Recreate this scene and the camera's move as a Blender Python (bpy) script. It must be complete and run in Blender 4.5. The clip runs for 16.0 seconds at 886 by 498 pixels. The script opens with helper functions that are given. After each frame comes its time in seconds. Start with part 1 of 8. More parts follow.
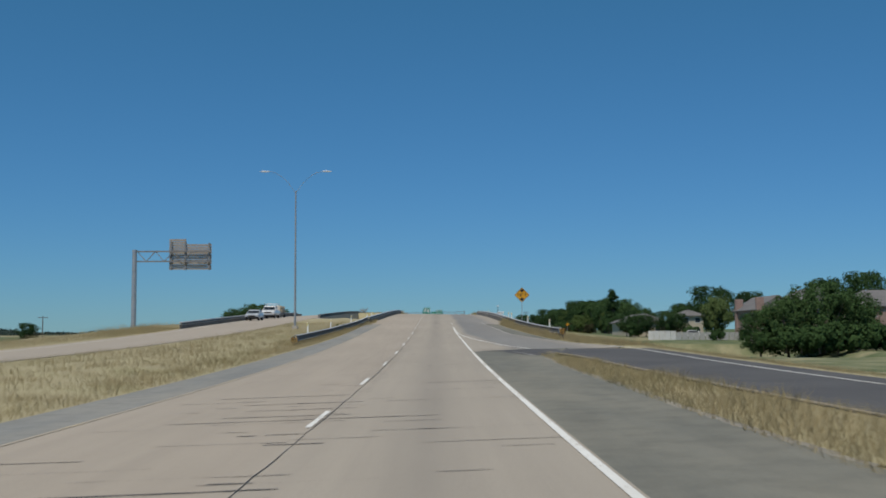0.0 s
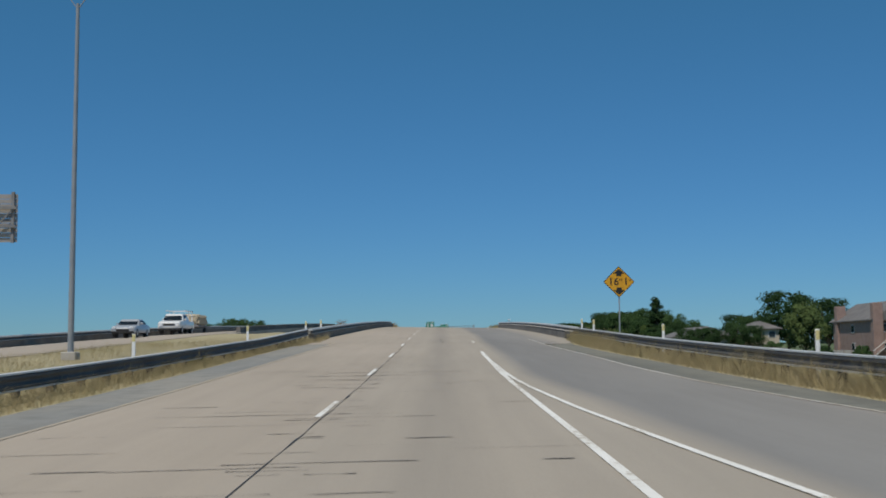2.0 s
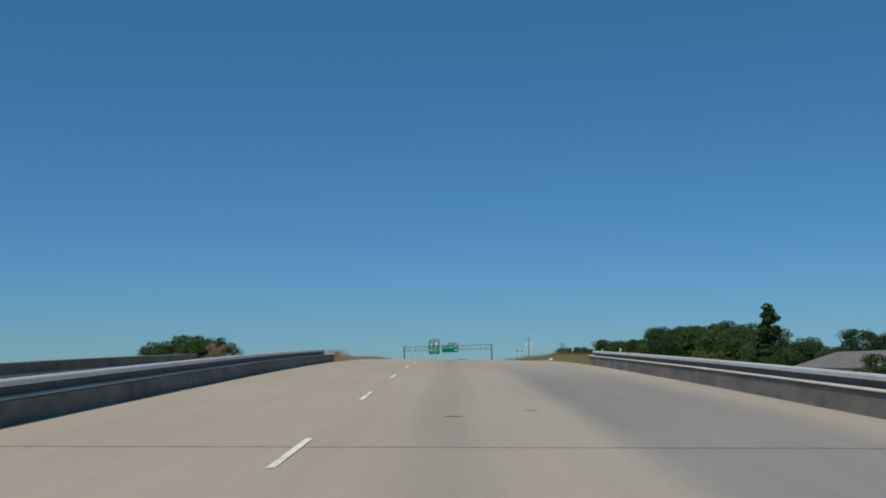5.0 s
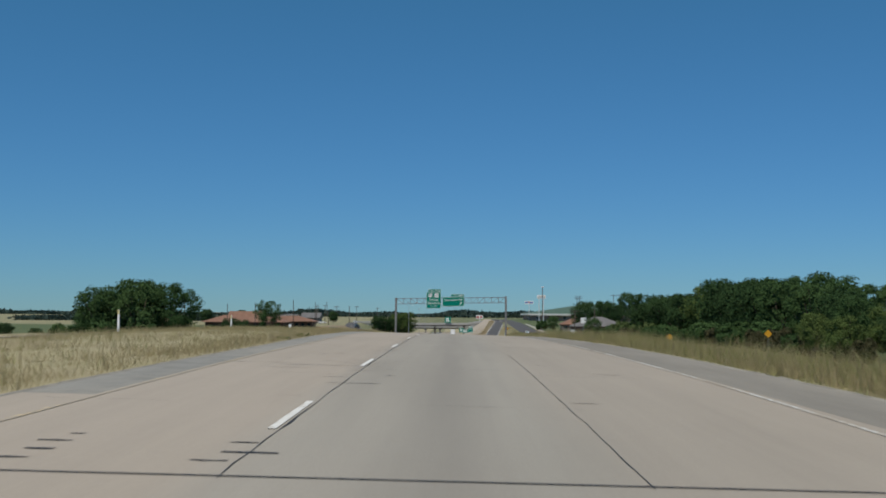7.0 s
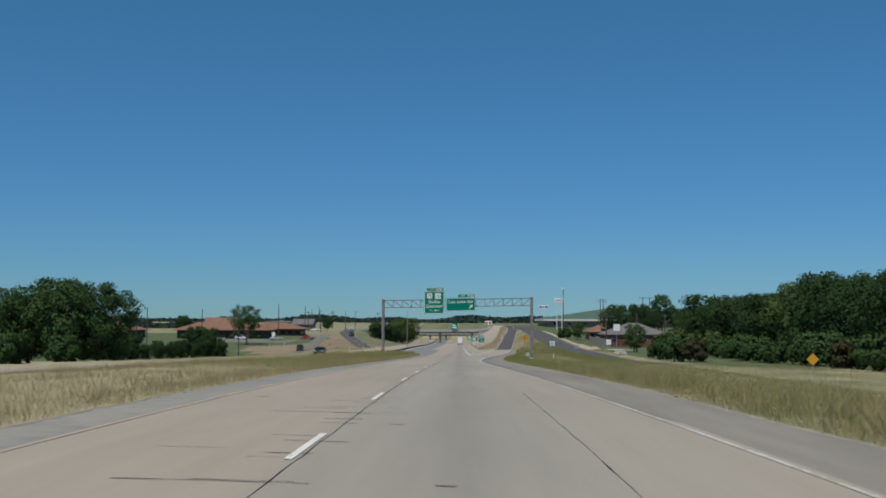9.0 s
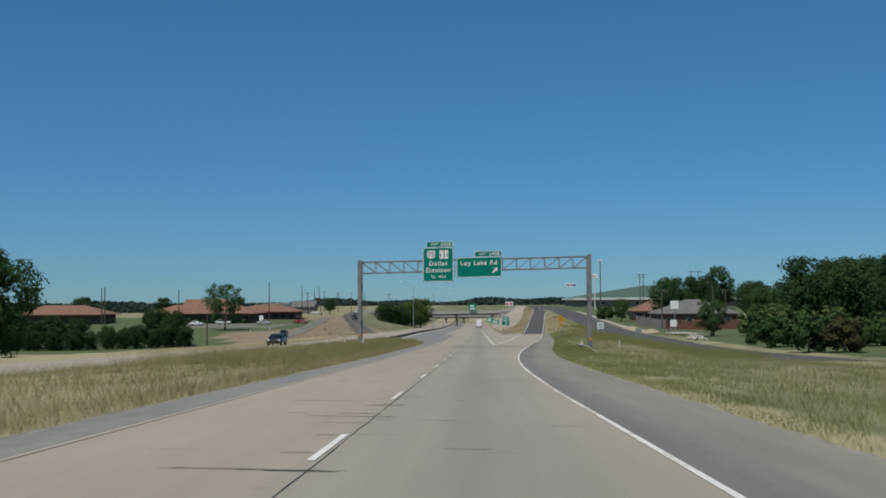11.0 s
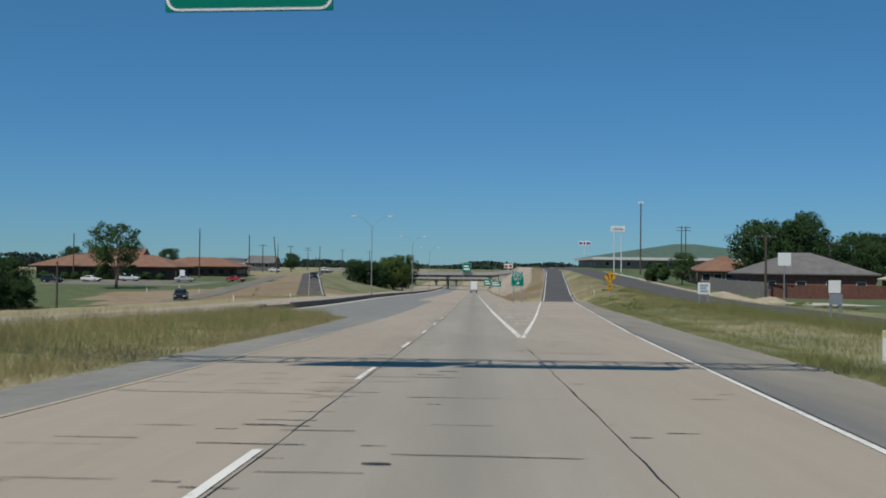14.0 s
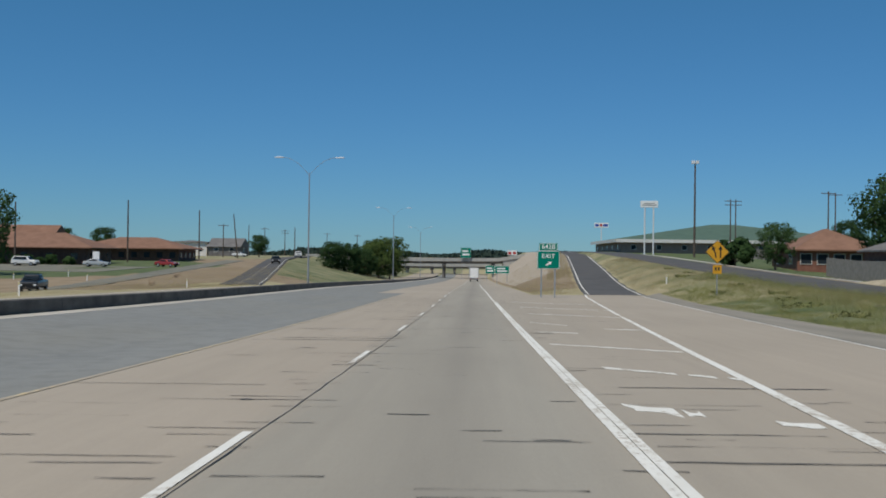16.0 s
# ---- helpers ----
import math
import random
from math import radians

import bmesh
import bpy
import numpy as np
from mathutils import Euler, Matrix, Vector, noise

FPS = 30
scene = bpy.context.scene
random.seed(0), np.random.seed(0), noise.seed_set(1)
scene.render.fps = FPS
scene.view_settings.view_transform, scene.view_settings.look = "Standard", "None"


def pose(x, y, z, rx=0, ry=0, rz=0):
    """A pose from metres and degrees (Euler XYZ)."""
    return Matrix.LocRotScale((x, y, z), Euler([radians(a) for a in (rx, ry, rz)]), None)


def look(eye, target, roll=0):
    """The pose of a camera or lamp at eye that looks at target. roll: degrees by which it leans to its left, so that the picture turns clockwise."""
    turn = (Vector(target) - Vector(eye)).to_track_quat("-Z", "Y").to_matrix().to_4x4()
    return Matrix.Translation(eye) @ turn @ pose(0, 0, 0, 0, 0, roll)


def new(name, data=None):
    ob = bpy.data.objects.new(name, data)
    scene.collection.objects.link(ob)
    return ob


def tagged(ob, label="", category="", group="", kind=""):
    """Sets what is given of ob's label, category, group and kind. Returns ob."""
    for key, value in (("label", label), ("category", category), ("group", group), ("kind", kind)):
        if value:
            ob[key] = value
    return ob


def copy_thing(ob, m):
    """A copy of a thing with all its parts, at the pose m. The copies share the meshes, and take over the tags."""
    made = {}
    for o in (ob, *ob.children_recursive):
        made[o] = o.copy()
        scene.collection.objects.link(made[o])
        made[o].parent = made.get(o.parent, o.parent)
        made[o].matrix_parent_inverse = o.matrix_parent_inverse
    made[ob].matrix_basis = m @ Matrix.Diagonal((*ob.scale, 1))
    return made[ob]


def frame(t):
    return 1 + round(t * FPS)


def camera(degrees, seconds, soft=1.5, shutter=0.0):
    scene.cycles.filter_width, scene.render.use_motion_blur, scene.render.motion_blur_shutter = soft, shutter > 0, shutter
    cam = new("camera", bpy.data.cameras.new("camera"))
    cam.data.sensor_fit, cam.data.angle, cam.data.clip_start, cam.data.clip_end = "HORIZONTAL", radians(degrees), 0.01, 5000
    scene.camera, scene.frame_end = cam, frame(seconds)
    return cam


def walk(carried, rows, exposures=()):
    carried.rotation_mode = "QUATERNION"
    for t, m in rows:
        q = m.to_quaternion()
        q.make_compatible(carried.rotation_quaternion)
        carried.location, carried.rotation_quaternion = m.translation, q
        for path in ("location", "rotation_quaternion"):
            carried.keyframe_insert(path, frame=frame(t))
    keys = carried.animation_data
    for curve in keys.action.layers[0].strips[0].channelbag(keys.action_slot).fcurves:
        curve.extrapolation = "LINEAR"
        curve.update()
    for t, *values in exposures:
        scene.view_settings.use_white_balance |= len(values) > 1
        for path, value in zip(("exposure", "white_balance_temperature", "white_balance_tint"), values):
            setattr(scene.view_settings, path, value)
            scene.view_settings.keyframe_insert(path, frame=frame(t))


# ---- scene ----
# The camera sits behind a windscreen, about 1.5 m over the right-hand lane.
cam = camera(43.56, 16.0, soft=1.8, shutter=0.1)
PATH = [
    (0, (2.029, 6.550, 1.466), (2.086, 16.521, 2.228), -0.22),
    (0.5, (2.010, 21.728, 1.519), (2.060, 31.693, 2.356), -0.28),
    (1, (2.033, 36.906, 1.656), (2.050, 46.868, 2.525), -0.50),
    (1.5, (1.976, 52.083, 1.872), (1.996, 62.042, 2.784), -0.53),
    (2, (1.991, 67.261, 2.164), (2.007, 77.220, 3.069), -0.51),
    (2.5, (1.993, 82.439, 2.530), (1.993, 92.396, 3.457), -0.89),
    (3, (1.988, 97.617, 2.975), (1.980, 107.572, 3.919), -1.09),
    (3.5, (1.941, 112.794, 3.496), (1.928, 122.749, 4.451), -0.75),
    (4, (1.921, 127.972, 4.078), (1.892, 137.918, 5.114), -0.50),
    (4.2, (1.917, 134.043, 4.299), (1.871, 143.973, 5.477), -0.61),
    (6.3, (1.978, 197.790, 6.248), (1.903, 207.761, 6.999), 0.14),
    (6.5, (1.958, 203.861, 6.393), (1.878, 213.832, 7.147), 0.34),
    (7, (1.996, 219.038, 6.705), (1.900, 229.021, 7.292), 0.44),
    (7.5, (2.006, 234.216, 6.925), (1.919, 244.196, 7.549), -0.56),
    (8, (2.023, 249.394, 7.028), (1.884, 259.378, 7.576), 0.64),
    (8.5, (1.978, 264.572, 7.057), (1.805, 274.558, 7.542), -0.12),
    (9, (1.935, 279.749, 7.000), (1.778, 289.728, 7.634), 0.24),
    (9.2, (1.938, 285.820, 6.943), (1.790, 295.803, 7.521), -0.03),
    (11.3, (1.953, 349.567, 5.552), (1.597, 359.551, 5.988), -0.15),
    (11.5, (1.949, 355.638, 5.378), (1.594, 365.627, 5.668), 0.09),
    (12, (1.928, 370.816, 4.935), (1.588, 380.806, 5.201), 0.06),
    (12.5, (1.894, 385.993, 4.492), (1.595, 395.986, 4.725), 0.19),
    (13, (1.915, 401.171, 4.054), (1.653, 411.165, 4.270), 0.12),
    (13.5, (1.999, 416.349, 3.664), (1.749, 426.344, 3.837), 0.47),
    (14, (2.023, 431.527, 3.294), (1.737, 441.521, 3.460), 0.68),
    (14.5, (2.102, 446.704, 2.902), (1.801, 456.699, 3.037), 0.72),
    (15, (2.178, 461.882, 2.512), (1.871, 471.877, 2.608), 0.71),
    (15.5, (2.161, 477.060, 2.128), (1.854, 487.055, 2.189), 0.57),
    (16, (2.175, 492.238, 1.769), (1.883, 502.233, 1.840), 0.73),
]
walk(cam, [(t, look(e, g, r)) for t, e, g, r in PATH])

# ---- daylight ----
SUN_WAY = Vector((-0.26, -0.46, 1.0)).normalized()      # towards the sun
world = bpy.data.worlds.new("sky")
scene.world = world
world.use_nodes = True
wn = world.node_tree
sky = wn.nodes.new("ShaderNodeTexSky")
sky.sky_type = "NISHITA"
sky.sun_disc = False
sky.sun_elevation = math.asin(SUN_WAY.z)
sky.sun_rotation = math.atan2(SUN_WAY.x, SUN_WAY.y)
sky.altitude, sky.air_density, sky.dust_density, sky.ozone_density = 200, 1.0, 0.0, 5.0
wn.nodes["Background"].inputs["Strength"].default_value = 0.083
deep = wn.nodes.new("ShaderNodeMix")                    # the deep blue of a dry, clear noon
deep.data_type, deep.blend_type = "RGBA", "MULTIPLY"
deep.inputs[0].default_value, deep.inputs[7].default_value = 1.0, (0.293, 0.485, 0.835, 1)
wn.links.new(sky.outputs["Color"], deep.inputs[6])
haze = wn.nodes.new("ShaderNodeMix")                    # even, faintly green summer haze over the blue
haze.data_type, haze.blend_type = "RGBA", "ADD"
haze.inputs[0].default_value, haze.inputs[7].default_value = 1.0, (0.07, 0.66, 0.15, 1)
wn.links.new(deep.outputs[2], haze.inputs[6])
wn.links.new(haze.outputs[2], wn.nodes["Background"].inputs["Color"])
sun = new("sun", bpy.data.lights.new("sun", "SUN"))
sun.data.energy, sun.data.angle, sun.data.color = 3.3, radians(0.53), (1.0, 0.93, 0.82)
sun.matrix_world = look((0, 0, 60), Vector((0, 0, 60)) - SUN_WAY)
scene.view_settings.exposure = 0.0


# ---- materials ----
def shader(name, rough=0.9, metal=0.0):
    m = bpy.data.materials.new(name)
    m.use_nodes = True
    b = m.node_tree.nodes["Principled BSDF"]
    b.inputs["Roughness"].default_value = rough
    b.inputs["Metallic"].default_value = metal
    return m, m.node_tree, b


def noise_node(nt, scale, detail=4.0, where="world", stretch=(1, 1, 1), rough=0.6):
    """A noise in metres, in the world's or the object's own space."""
    if where == "world":
        co = nt.nodes.new("ShaderNodeNewGeometry").outputs["Position"]
    else:
        co = nt.nodes.new("ShaderNodeTexCoord").outputs["Object"]
    mp = nt.nodes.new("ShaderNodeMapping")
    mp.inputs["Scale"].default_value = stretch
    nt.links.new(co, mp.inputs["Vector"])
    n = nt.nodes.new("ShaderNodeTexNoise")
    n.inputs["Scale"].default_value, n.inputs["Detail"].default_value = scale, detail
    n.inputs["Roughness"].default_value = rough
    nt.links.new(mp.outputs["Vector"], n.inputs["Vector"])
    return n.outputs["Fac"]


def ramp(nt, fac, *stops):
    r = nt.nodes.new("ShaderNodeValToRGB")
    e = r.color_ramp.elements
    while len(e) < len(stops):
        e.new(0.5)
    for k, (p, c) in zip(e, stops):
        k.position, k.color = p, (*c, 1) if len(c) == 3 else c
    nt.links.new(fac, r.inputs["Fac"])
    return r.outputs["Color"]


def mix(nt, fac, a, b, kind="MIX"):
    m = nt.nodes.new("ShaderNodeMix")
    m.data_type, m.blend_type = "RGBA", kind
    for v, i in ((fac, 0), (a, 6), (b, 7)):
        if isinstance(v, (int, float)):
            m.inputs[i].default_value = v
        elif isinstance(v, tuple):
            m.inputs[i].default_value = (*v, 1)
        else:
            nt.links.new(v, m.inputs[i])
    return m.outputs[2]


def bump(nt, b, fac, strength=0.3, dist=0.01):
    n = nt.nodes.new("ShaderNodeBump")
    n.inputs["Strength"].default_value, n.inputs["Distance"].default_value = strength, dist
    nt.links.new(fac, n.inputs["Height"])
    nt.links.new(n.outputs["Normal"], b.inputs["Normal"])


def plain(name, a, b, rough=0.85, metal=0.0, scale=6.0, where="object", grain=60.0, relief=0.15, stretch=(1, 1, 1)):
    """Two tones mixed by coarse and fine noise, with a fine relief."""
    m, nt, s = shader(name, rough, metal)
    coarse = ramp(nt, noise_node(nt, scale, 5, where, stretch), (0.3, a), (0.7, b))
    fine = noise_node(nt, grain, 2, where)
    dark = mix(nt, 0.25, coarse, ramp(nt, fine, (0.25, (0.55, 0.55, 0.55)), (0.75, (1, 1, 1))), "MULTIPLY")
    nt.links.new(dark, s.inputs["Base Color"])
    if relief:
        bump(nt, s, fine, relief, 0.01)
    return m


def axis(nt, k):
    g = nt.nodes.new("ShaderNodeNewGeometry").outputs["Position"]
    sep = nt.nodes.new("ShaderNodeSeparateXYZ")
    nt.links.new(g, sep.inputs[0])
    return sep.outputs[k]


def math_node(nt, op, a, b=0.0):
    n = nt.nodes.new("ShaderNodeMath")
    n.operation = op
    for v, i in ((a, 0), (b, 1)):
        if isinstance(v, (int, float)):
            n.inputs[i].default_value = v
        else:
            nt.links.new(v, n.inputs[i])
    return n.outputs[0]


def pavement_material():
    """Worn concrete: pinkish tan slabs, greyer in the right-hand lane, with wheel tracks, stains and grain."""
    m, nt, s = shader("worn_concrete", 0.85)
    tone = ramp(nt, noise_node(nt, 0.12, 6, "world", (1, 0.35, 1)), (0.3, (0.388, 0.33, 0.26)), (0.7, (0.46, 0.39, 0.312)))
    grey = ramp(nt, noise_node(nt, 0.2, 6, "world", (1, 0.25, 1)), (0.3, (0.318, 0.295, 0.248)), (0.7, (0.397, 0.367, 0.309)))
    x = axis(nt, 0)
    wob = math_node(nt, "MULTIPLY", noise_node(nt, 0.05, 2), 0.6)
    across = math_node(nt, "DIVIDE", math_node(nt, "ADD", math_node(nt, "ADD", x, wob), 2.0), 10.0)
    early = ramp(nt, across, (0.20, (0.0, 0.0, 0.0)), (0.26, (0.22, 0.22, 0.22)), (0.55, (0.3, 0.3, 0.3)), (0.64, (0.4, 0.4, 0.4)), (0.9, (0.35, 0.35, 0.35)))
    late = ramp(nt, across, (0.20, (0.05, 0.05, 0.05)), (0.26, (0.75, 0.75, 0.75)), (0.52, (0.85, 0.85, 0.85)), (0.62, (0.35, 0.35, 0.35)), (0.9, (0.1, 0.1, 0.1)))
    along = ramp(nt, math_node(nt, "DIVIDE", axis(nt, 1), 500.0), (0.42, (0, 0, 0)), (0.46, (1, 1, 1)))
    lane = mix(nt, along, early, late)
    col = mix(nt, lane, tone, grey)
    # the merging lane is an older, cooler grey pour
    y01 = nt.nodes.new("ShaderNodeClamp")
    nt.links.new(math_node(nt, "DIVIDE", math_node(nt, "SUBTRACT", axis(nt, 1), 62.0), 35.0), y01.inputs[0])
    inner = math_node(nt, "ADD", math_node(nt, "ADD", x, wob), math_node(nt, "MULTIPLY", y01.outputs[0], 1.7))
    pour = ramp(nt, math_node(nt, "DIVIDE", inner, 12.0), (0.50, (0, 0, 0)), (0.55, (0.85, 0.85, 0.85)), (0.78, (0.7, 0.7, 0.7)), (0.88, (0.1, 0.1, 0.1)))
    ends = ramp(nt, math_node(nt, "DIVIDE", axis(nt, 1), 500.0), (0.38, (1, 1, 1)), (0.44, (0, 0, 0)))
    cool = ramp(nt, noise_node(nt, 0.25, 6, "world", (1, 0.2, 1)), (0.3, (0.182, 0.178, 0.172)), (0.7, (0.255, 0.248, 0.236)))
    col = mix(nt, math_node(nt, "MULTIPLY", pour, ends), col, cool)
    drip = ramp(nt, math_node(nt, "ABSOLUTE", math_node(nt, "SUBTRACT", x, 1.9)), (0.1, (1, 1, 1)), (0.75, (0, 0, 0)))
    col = mix(nt, math_node(nt, "MULTIPLY", drip, math_node(nt, "MULTIPLY", noise_node(nt, 0.25, 5, "world", (1, 0.15, 1)), 0.55)),
              col, (0.20, 0.18, 0.155))
    streak = noise_node(nt, 2.5, 4, "world", (1, 0.03, 1))
    col = mix(nt, 0.35, col, ramp(nt, streak, (0.25, (0.72, 0.72, 0.73)), (0.75, (1.0, 1.0, 1.0))), "MULTIPLY")
    grain = noise_node(nt, 40, 3)
    col = mix(nt, 0.4, col, ramp(nt, grain, (0.2, (0.6, 0.6, 0.6)), (0.8, (1.05, 1.05, 1.05))), "MULTIPLY")
    nt.links.new(col, s.inputs["Base Color"])
    bump(nt, s, grain, 0.25, 0.006)
    return m


def ground_material():
    """Dry straw grass, olive roadside grass, mown lawn and bare tan earth, chosen by what grows where."""
    m, nt, s = shader("roadside_ground", 0.95)
    a = nt.nodes.new("ShaderNodeAttribute")
    a.attribute_name = "cover"
    sep = nt.nodes.new("ShaderNodeSeparateXYZ")
    nt.links.new(a.outputs["Vector"], sep.inputs[0])
    patch = noise_node(nt, 0.22, 6)
    straw = ramp(nt, patch, (0.3, (0.33, 0.275, 0.155)), (0.5, (0.40, 0.345, 0.205)), (0.72, (0.33, 0.30, 0.155)))
    green = ramp(nt, noise_node(nt, 0.35, 6), (0.3, (0.06, 0.095, 0.032)), (0.7, (0.13, 0.155, 0.06)))
    earth = ramp(nt, noise_node(nt, 0.3, 6), (0.3, (0.23, 0.165, 0.10)), (0.7, (0.335, 0.262, 0.175)))
    wobble = math_node(nt, "MULTIPLY", math_node(nt, "SUBTRACT", noise_node(nt, 0.15, 5), 0.5), 0.9)
    g = math_node(nt, "ADD", sep.outputs[0], wobble)
    col = mix(nt, ramp(nt, g, (0.3, (0, 0, 0)), (0.7, (1, 1, 1))), straw, green)
    e = math_node(nt, "ADD", sep.outputs[1], wobble)
    col = mix(nt, ramp(nt, e, (0.4, (0, 0, 0)), (0.6, (1, 1, 1))), col, earth)
    slope = ramp(nt, noise_node(nt, 0.4, 5), (0.3, (0.36, 0.30, 0.235)), (0.7, (0.50, 0.43, 0.345)))
    p = math_node(nt, "ADD", sep.outputs[2], wobble)
    col = mix(nt, ramp(nt, p, (0.45, (0, 0, 0)), (0.7, (1, 1, 1))), col, slope)
    fine = noise_node(nt, 14, 4)
    col = mix(nt, 0.35, col, ramp(nt, fine, (0.25, (0.6, 0.6, 0.6)), (0.75, (1.1, 1.1, 1.1))), "MULTIPLY")
    nt.links.new(col, s.inputs["Base Color"])
    bump(nt, s, fine, 0.3, 0.06)
    return m


def asphalt_material(name, a, b, dust):
    """Old asphalt in lengthwise streaks, with stains, dusty patches and a coarse stone grain."""
    m, nt, s = shader(name, 0.92)
    col = ramp(nt, noise_node(nt, 1.1, 5, "world", (1, 0.05, 1)), (0.3, a), (0.7, b))
    col = mix(nt, ramp(nt, noise_node(nt, 0.35, 6, "world", (1, 0.3, 1)), (0.42, (0, 0, 0)), (0.68, (0.85, 0.85, 0.85))), col, dust)
    stain = ramp(nt, noise_node(nt, 1.7, 5), (0.3, (0.62, 0.62, 0.62)), (0.55, (1, 1, 1)))
    col = mix(nt, 0.5, col, stain, "MULTIPLY")
    grain = noise_node(nt, 28, 3)
    col = mix(nt, 0.35, col, ramp(nt, grain, (0.25, (0.55, 0.55, 0.55)), (0.75, (1.1, 1.1, 1.1))), "MULTIPLY")
    nt.links.new(col, s.inputs["Base Color"])
    bump(nt, s, grain, 0.4, 0.01)
    return m


def grass_material(name, dark, light):
    """Thin blades that let some light through."""
    m, nt, s = shader(name, 0.9)
    s.inputs["Specular IOR Level"].default_value = 0.1
    isl = nt.nodes.new("ShaderNodeNewGeometry").outputs["Random Per Island"]
    f = math_node(nt, "ADD", math_node(nt, "MULTIPLY", isl, 0.3), math_node(nt, "MULTIPLY", noise_node(nt, 0.9, 4, "world", (1, 0.12, 1)), 0.7))
    col = ramp(nt, f, (0.28, dark), (0.72, light))
    nt.links.new(col, s.inputs["Base Color"])
    up = nt.nodes.new("ShaderNodeCombineXYZ")
    up.inputs[1].default_value, up.inputs[2].default_value = -0.15, 1.0
    nt.links.new(up.outputs[0], s.inputs["Normal"])
    t = nt.nodes.new("ShaderNodeBsdfTranslucent")
    nt.links.new(col, t.inputs["Color"])
    mx = nt.nodes.new("ShaderNodeMixShader")
    mx.inputs[0].default_value = 0.4
    nt.links.new(s.outputs[0], mx.inputs[1])
    nt.links.new(t.outputs[0], mx.inputs[2])
    nt.links.new(mx.outputs[0], nt.nodes["Material Output"].inputs["Surface"])
    return m


def worn_paint(name, a, b, gone):
    """Road paint, chipped in specks and worn thin in longer patches, so that the concrete shows through."""
    m, nt, s = shader(name, 0.75)
    tone = ramp(nt, noise_node(nt, 0.9, 4), (0.3, a), (0.7, b))
    chips = math_node(nt, "ADD", math_node(nt, "MULTIPLY", noise_node(nt, 9, 6), 0.55), math_node(nt, "MULTIPLY", noise_node(nt, 0.7, 3, "world", (1, 0.4, 1)), 0.45))
    w = ramp(nt, chips, (gone, (1, 1, 1)), (gone + 0.07, (0, 0, 0)))
    nt.links.new(mix(nt, w, tone, (0.40, 0.34, 0.265)), s.inputs["Base Color"])
    return m


def leaf_material(name, dark, light, middle=None):
    m, nt, s = shader(name, 0.85)
    s.inputs["Specular IOR Level"].default_value = 0.12
    isl = nt.nodes.new("ShaderNodeNewGeometry").outputs["Random Per Island"]
    obj = nt.nodes.new("ShaderNodeObjectInfo").outputs["Random"]
    f = math_node(nt, "ADD", math_node(nt, "MULTIPLY", isl, 0.32), math_node(nt, "ADD", math_node(nt, "MULTIPLY", obj, 0.33), math_node(nt, "MULTIPLY", noise_node(nt, 0.5, 3, "object"), 0.35)))
    col = ramp(nt, f, (0.0, dark), (1.0, light))
    nt.links.new(col, s.inputs["Base Color"])
    if middle is not None:
        # leaves turn their faces outwards, so that a crown shades as a whole
        mid = nt.nodes.new("ShaderNodeVectorMath")
        mid.operation, mid.inputs[1].default_value = "SUBTRACT", (0.0, 0.0, middle)
        nt.links.new(nt.nodes.new("ShaderNodeTexCoord").outputs["Object"], mid.inputs[0])
        turn = nt.nodes.new("ShaderNodeVectorTransform")
        turn.vector_type, turn.convert_from, turn.convert_to = "NORMAL", "OBJECT", "WORLD"
        nt.links.new(mid.outputs[0], turn.inputs[0])
        away = nt.nodes.new("ShaderNodeVectorMath")
        away.operation = "NORMALIZE"
        nt.links.new(turn.outputs[0], away.inputs[0])
        both = nt.nodes.new("ShaderNodeVectorMath")
        both.operation = "ADD"
        nt.links.new(away.outputs[0], both.inputs[0])
        nt.links.new(nt.nodes.new("ShaderNodeNewGeometry").outputs["Normal"], both.inputs[1])
        nrm = nt.nodes.new("ShaderNodeVectorMath")
        nrm.operation = "NORMALIZE"
        nt.links.new(both.outputs[0], nrm.inputs[0])
        nt.links.new(nrm.outputs[0], s.inputs["Normal"])
    glow = nt.nodes.new("ShaderNodeBsdfTranslucent")
    nt.links.new(col, glow.inputs["Color"])
    mx = nt.nodes.new("ShaderNodeMixShader")
    mx.inputs[0].default_value = 0.25
    nt.links.new(s.outputs[0], mx.inputs[1])
    nt.links.new(glow.outputs[0], mx.inputs[2])
    nt.links.new(mx.outputs[0], nt.nodes["Material Output"].inputs["Surface"])
    return m


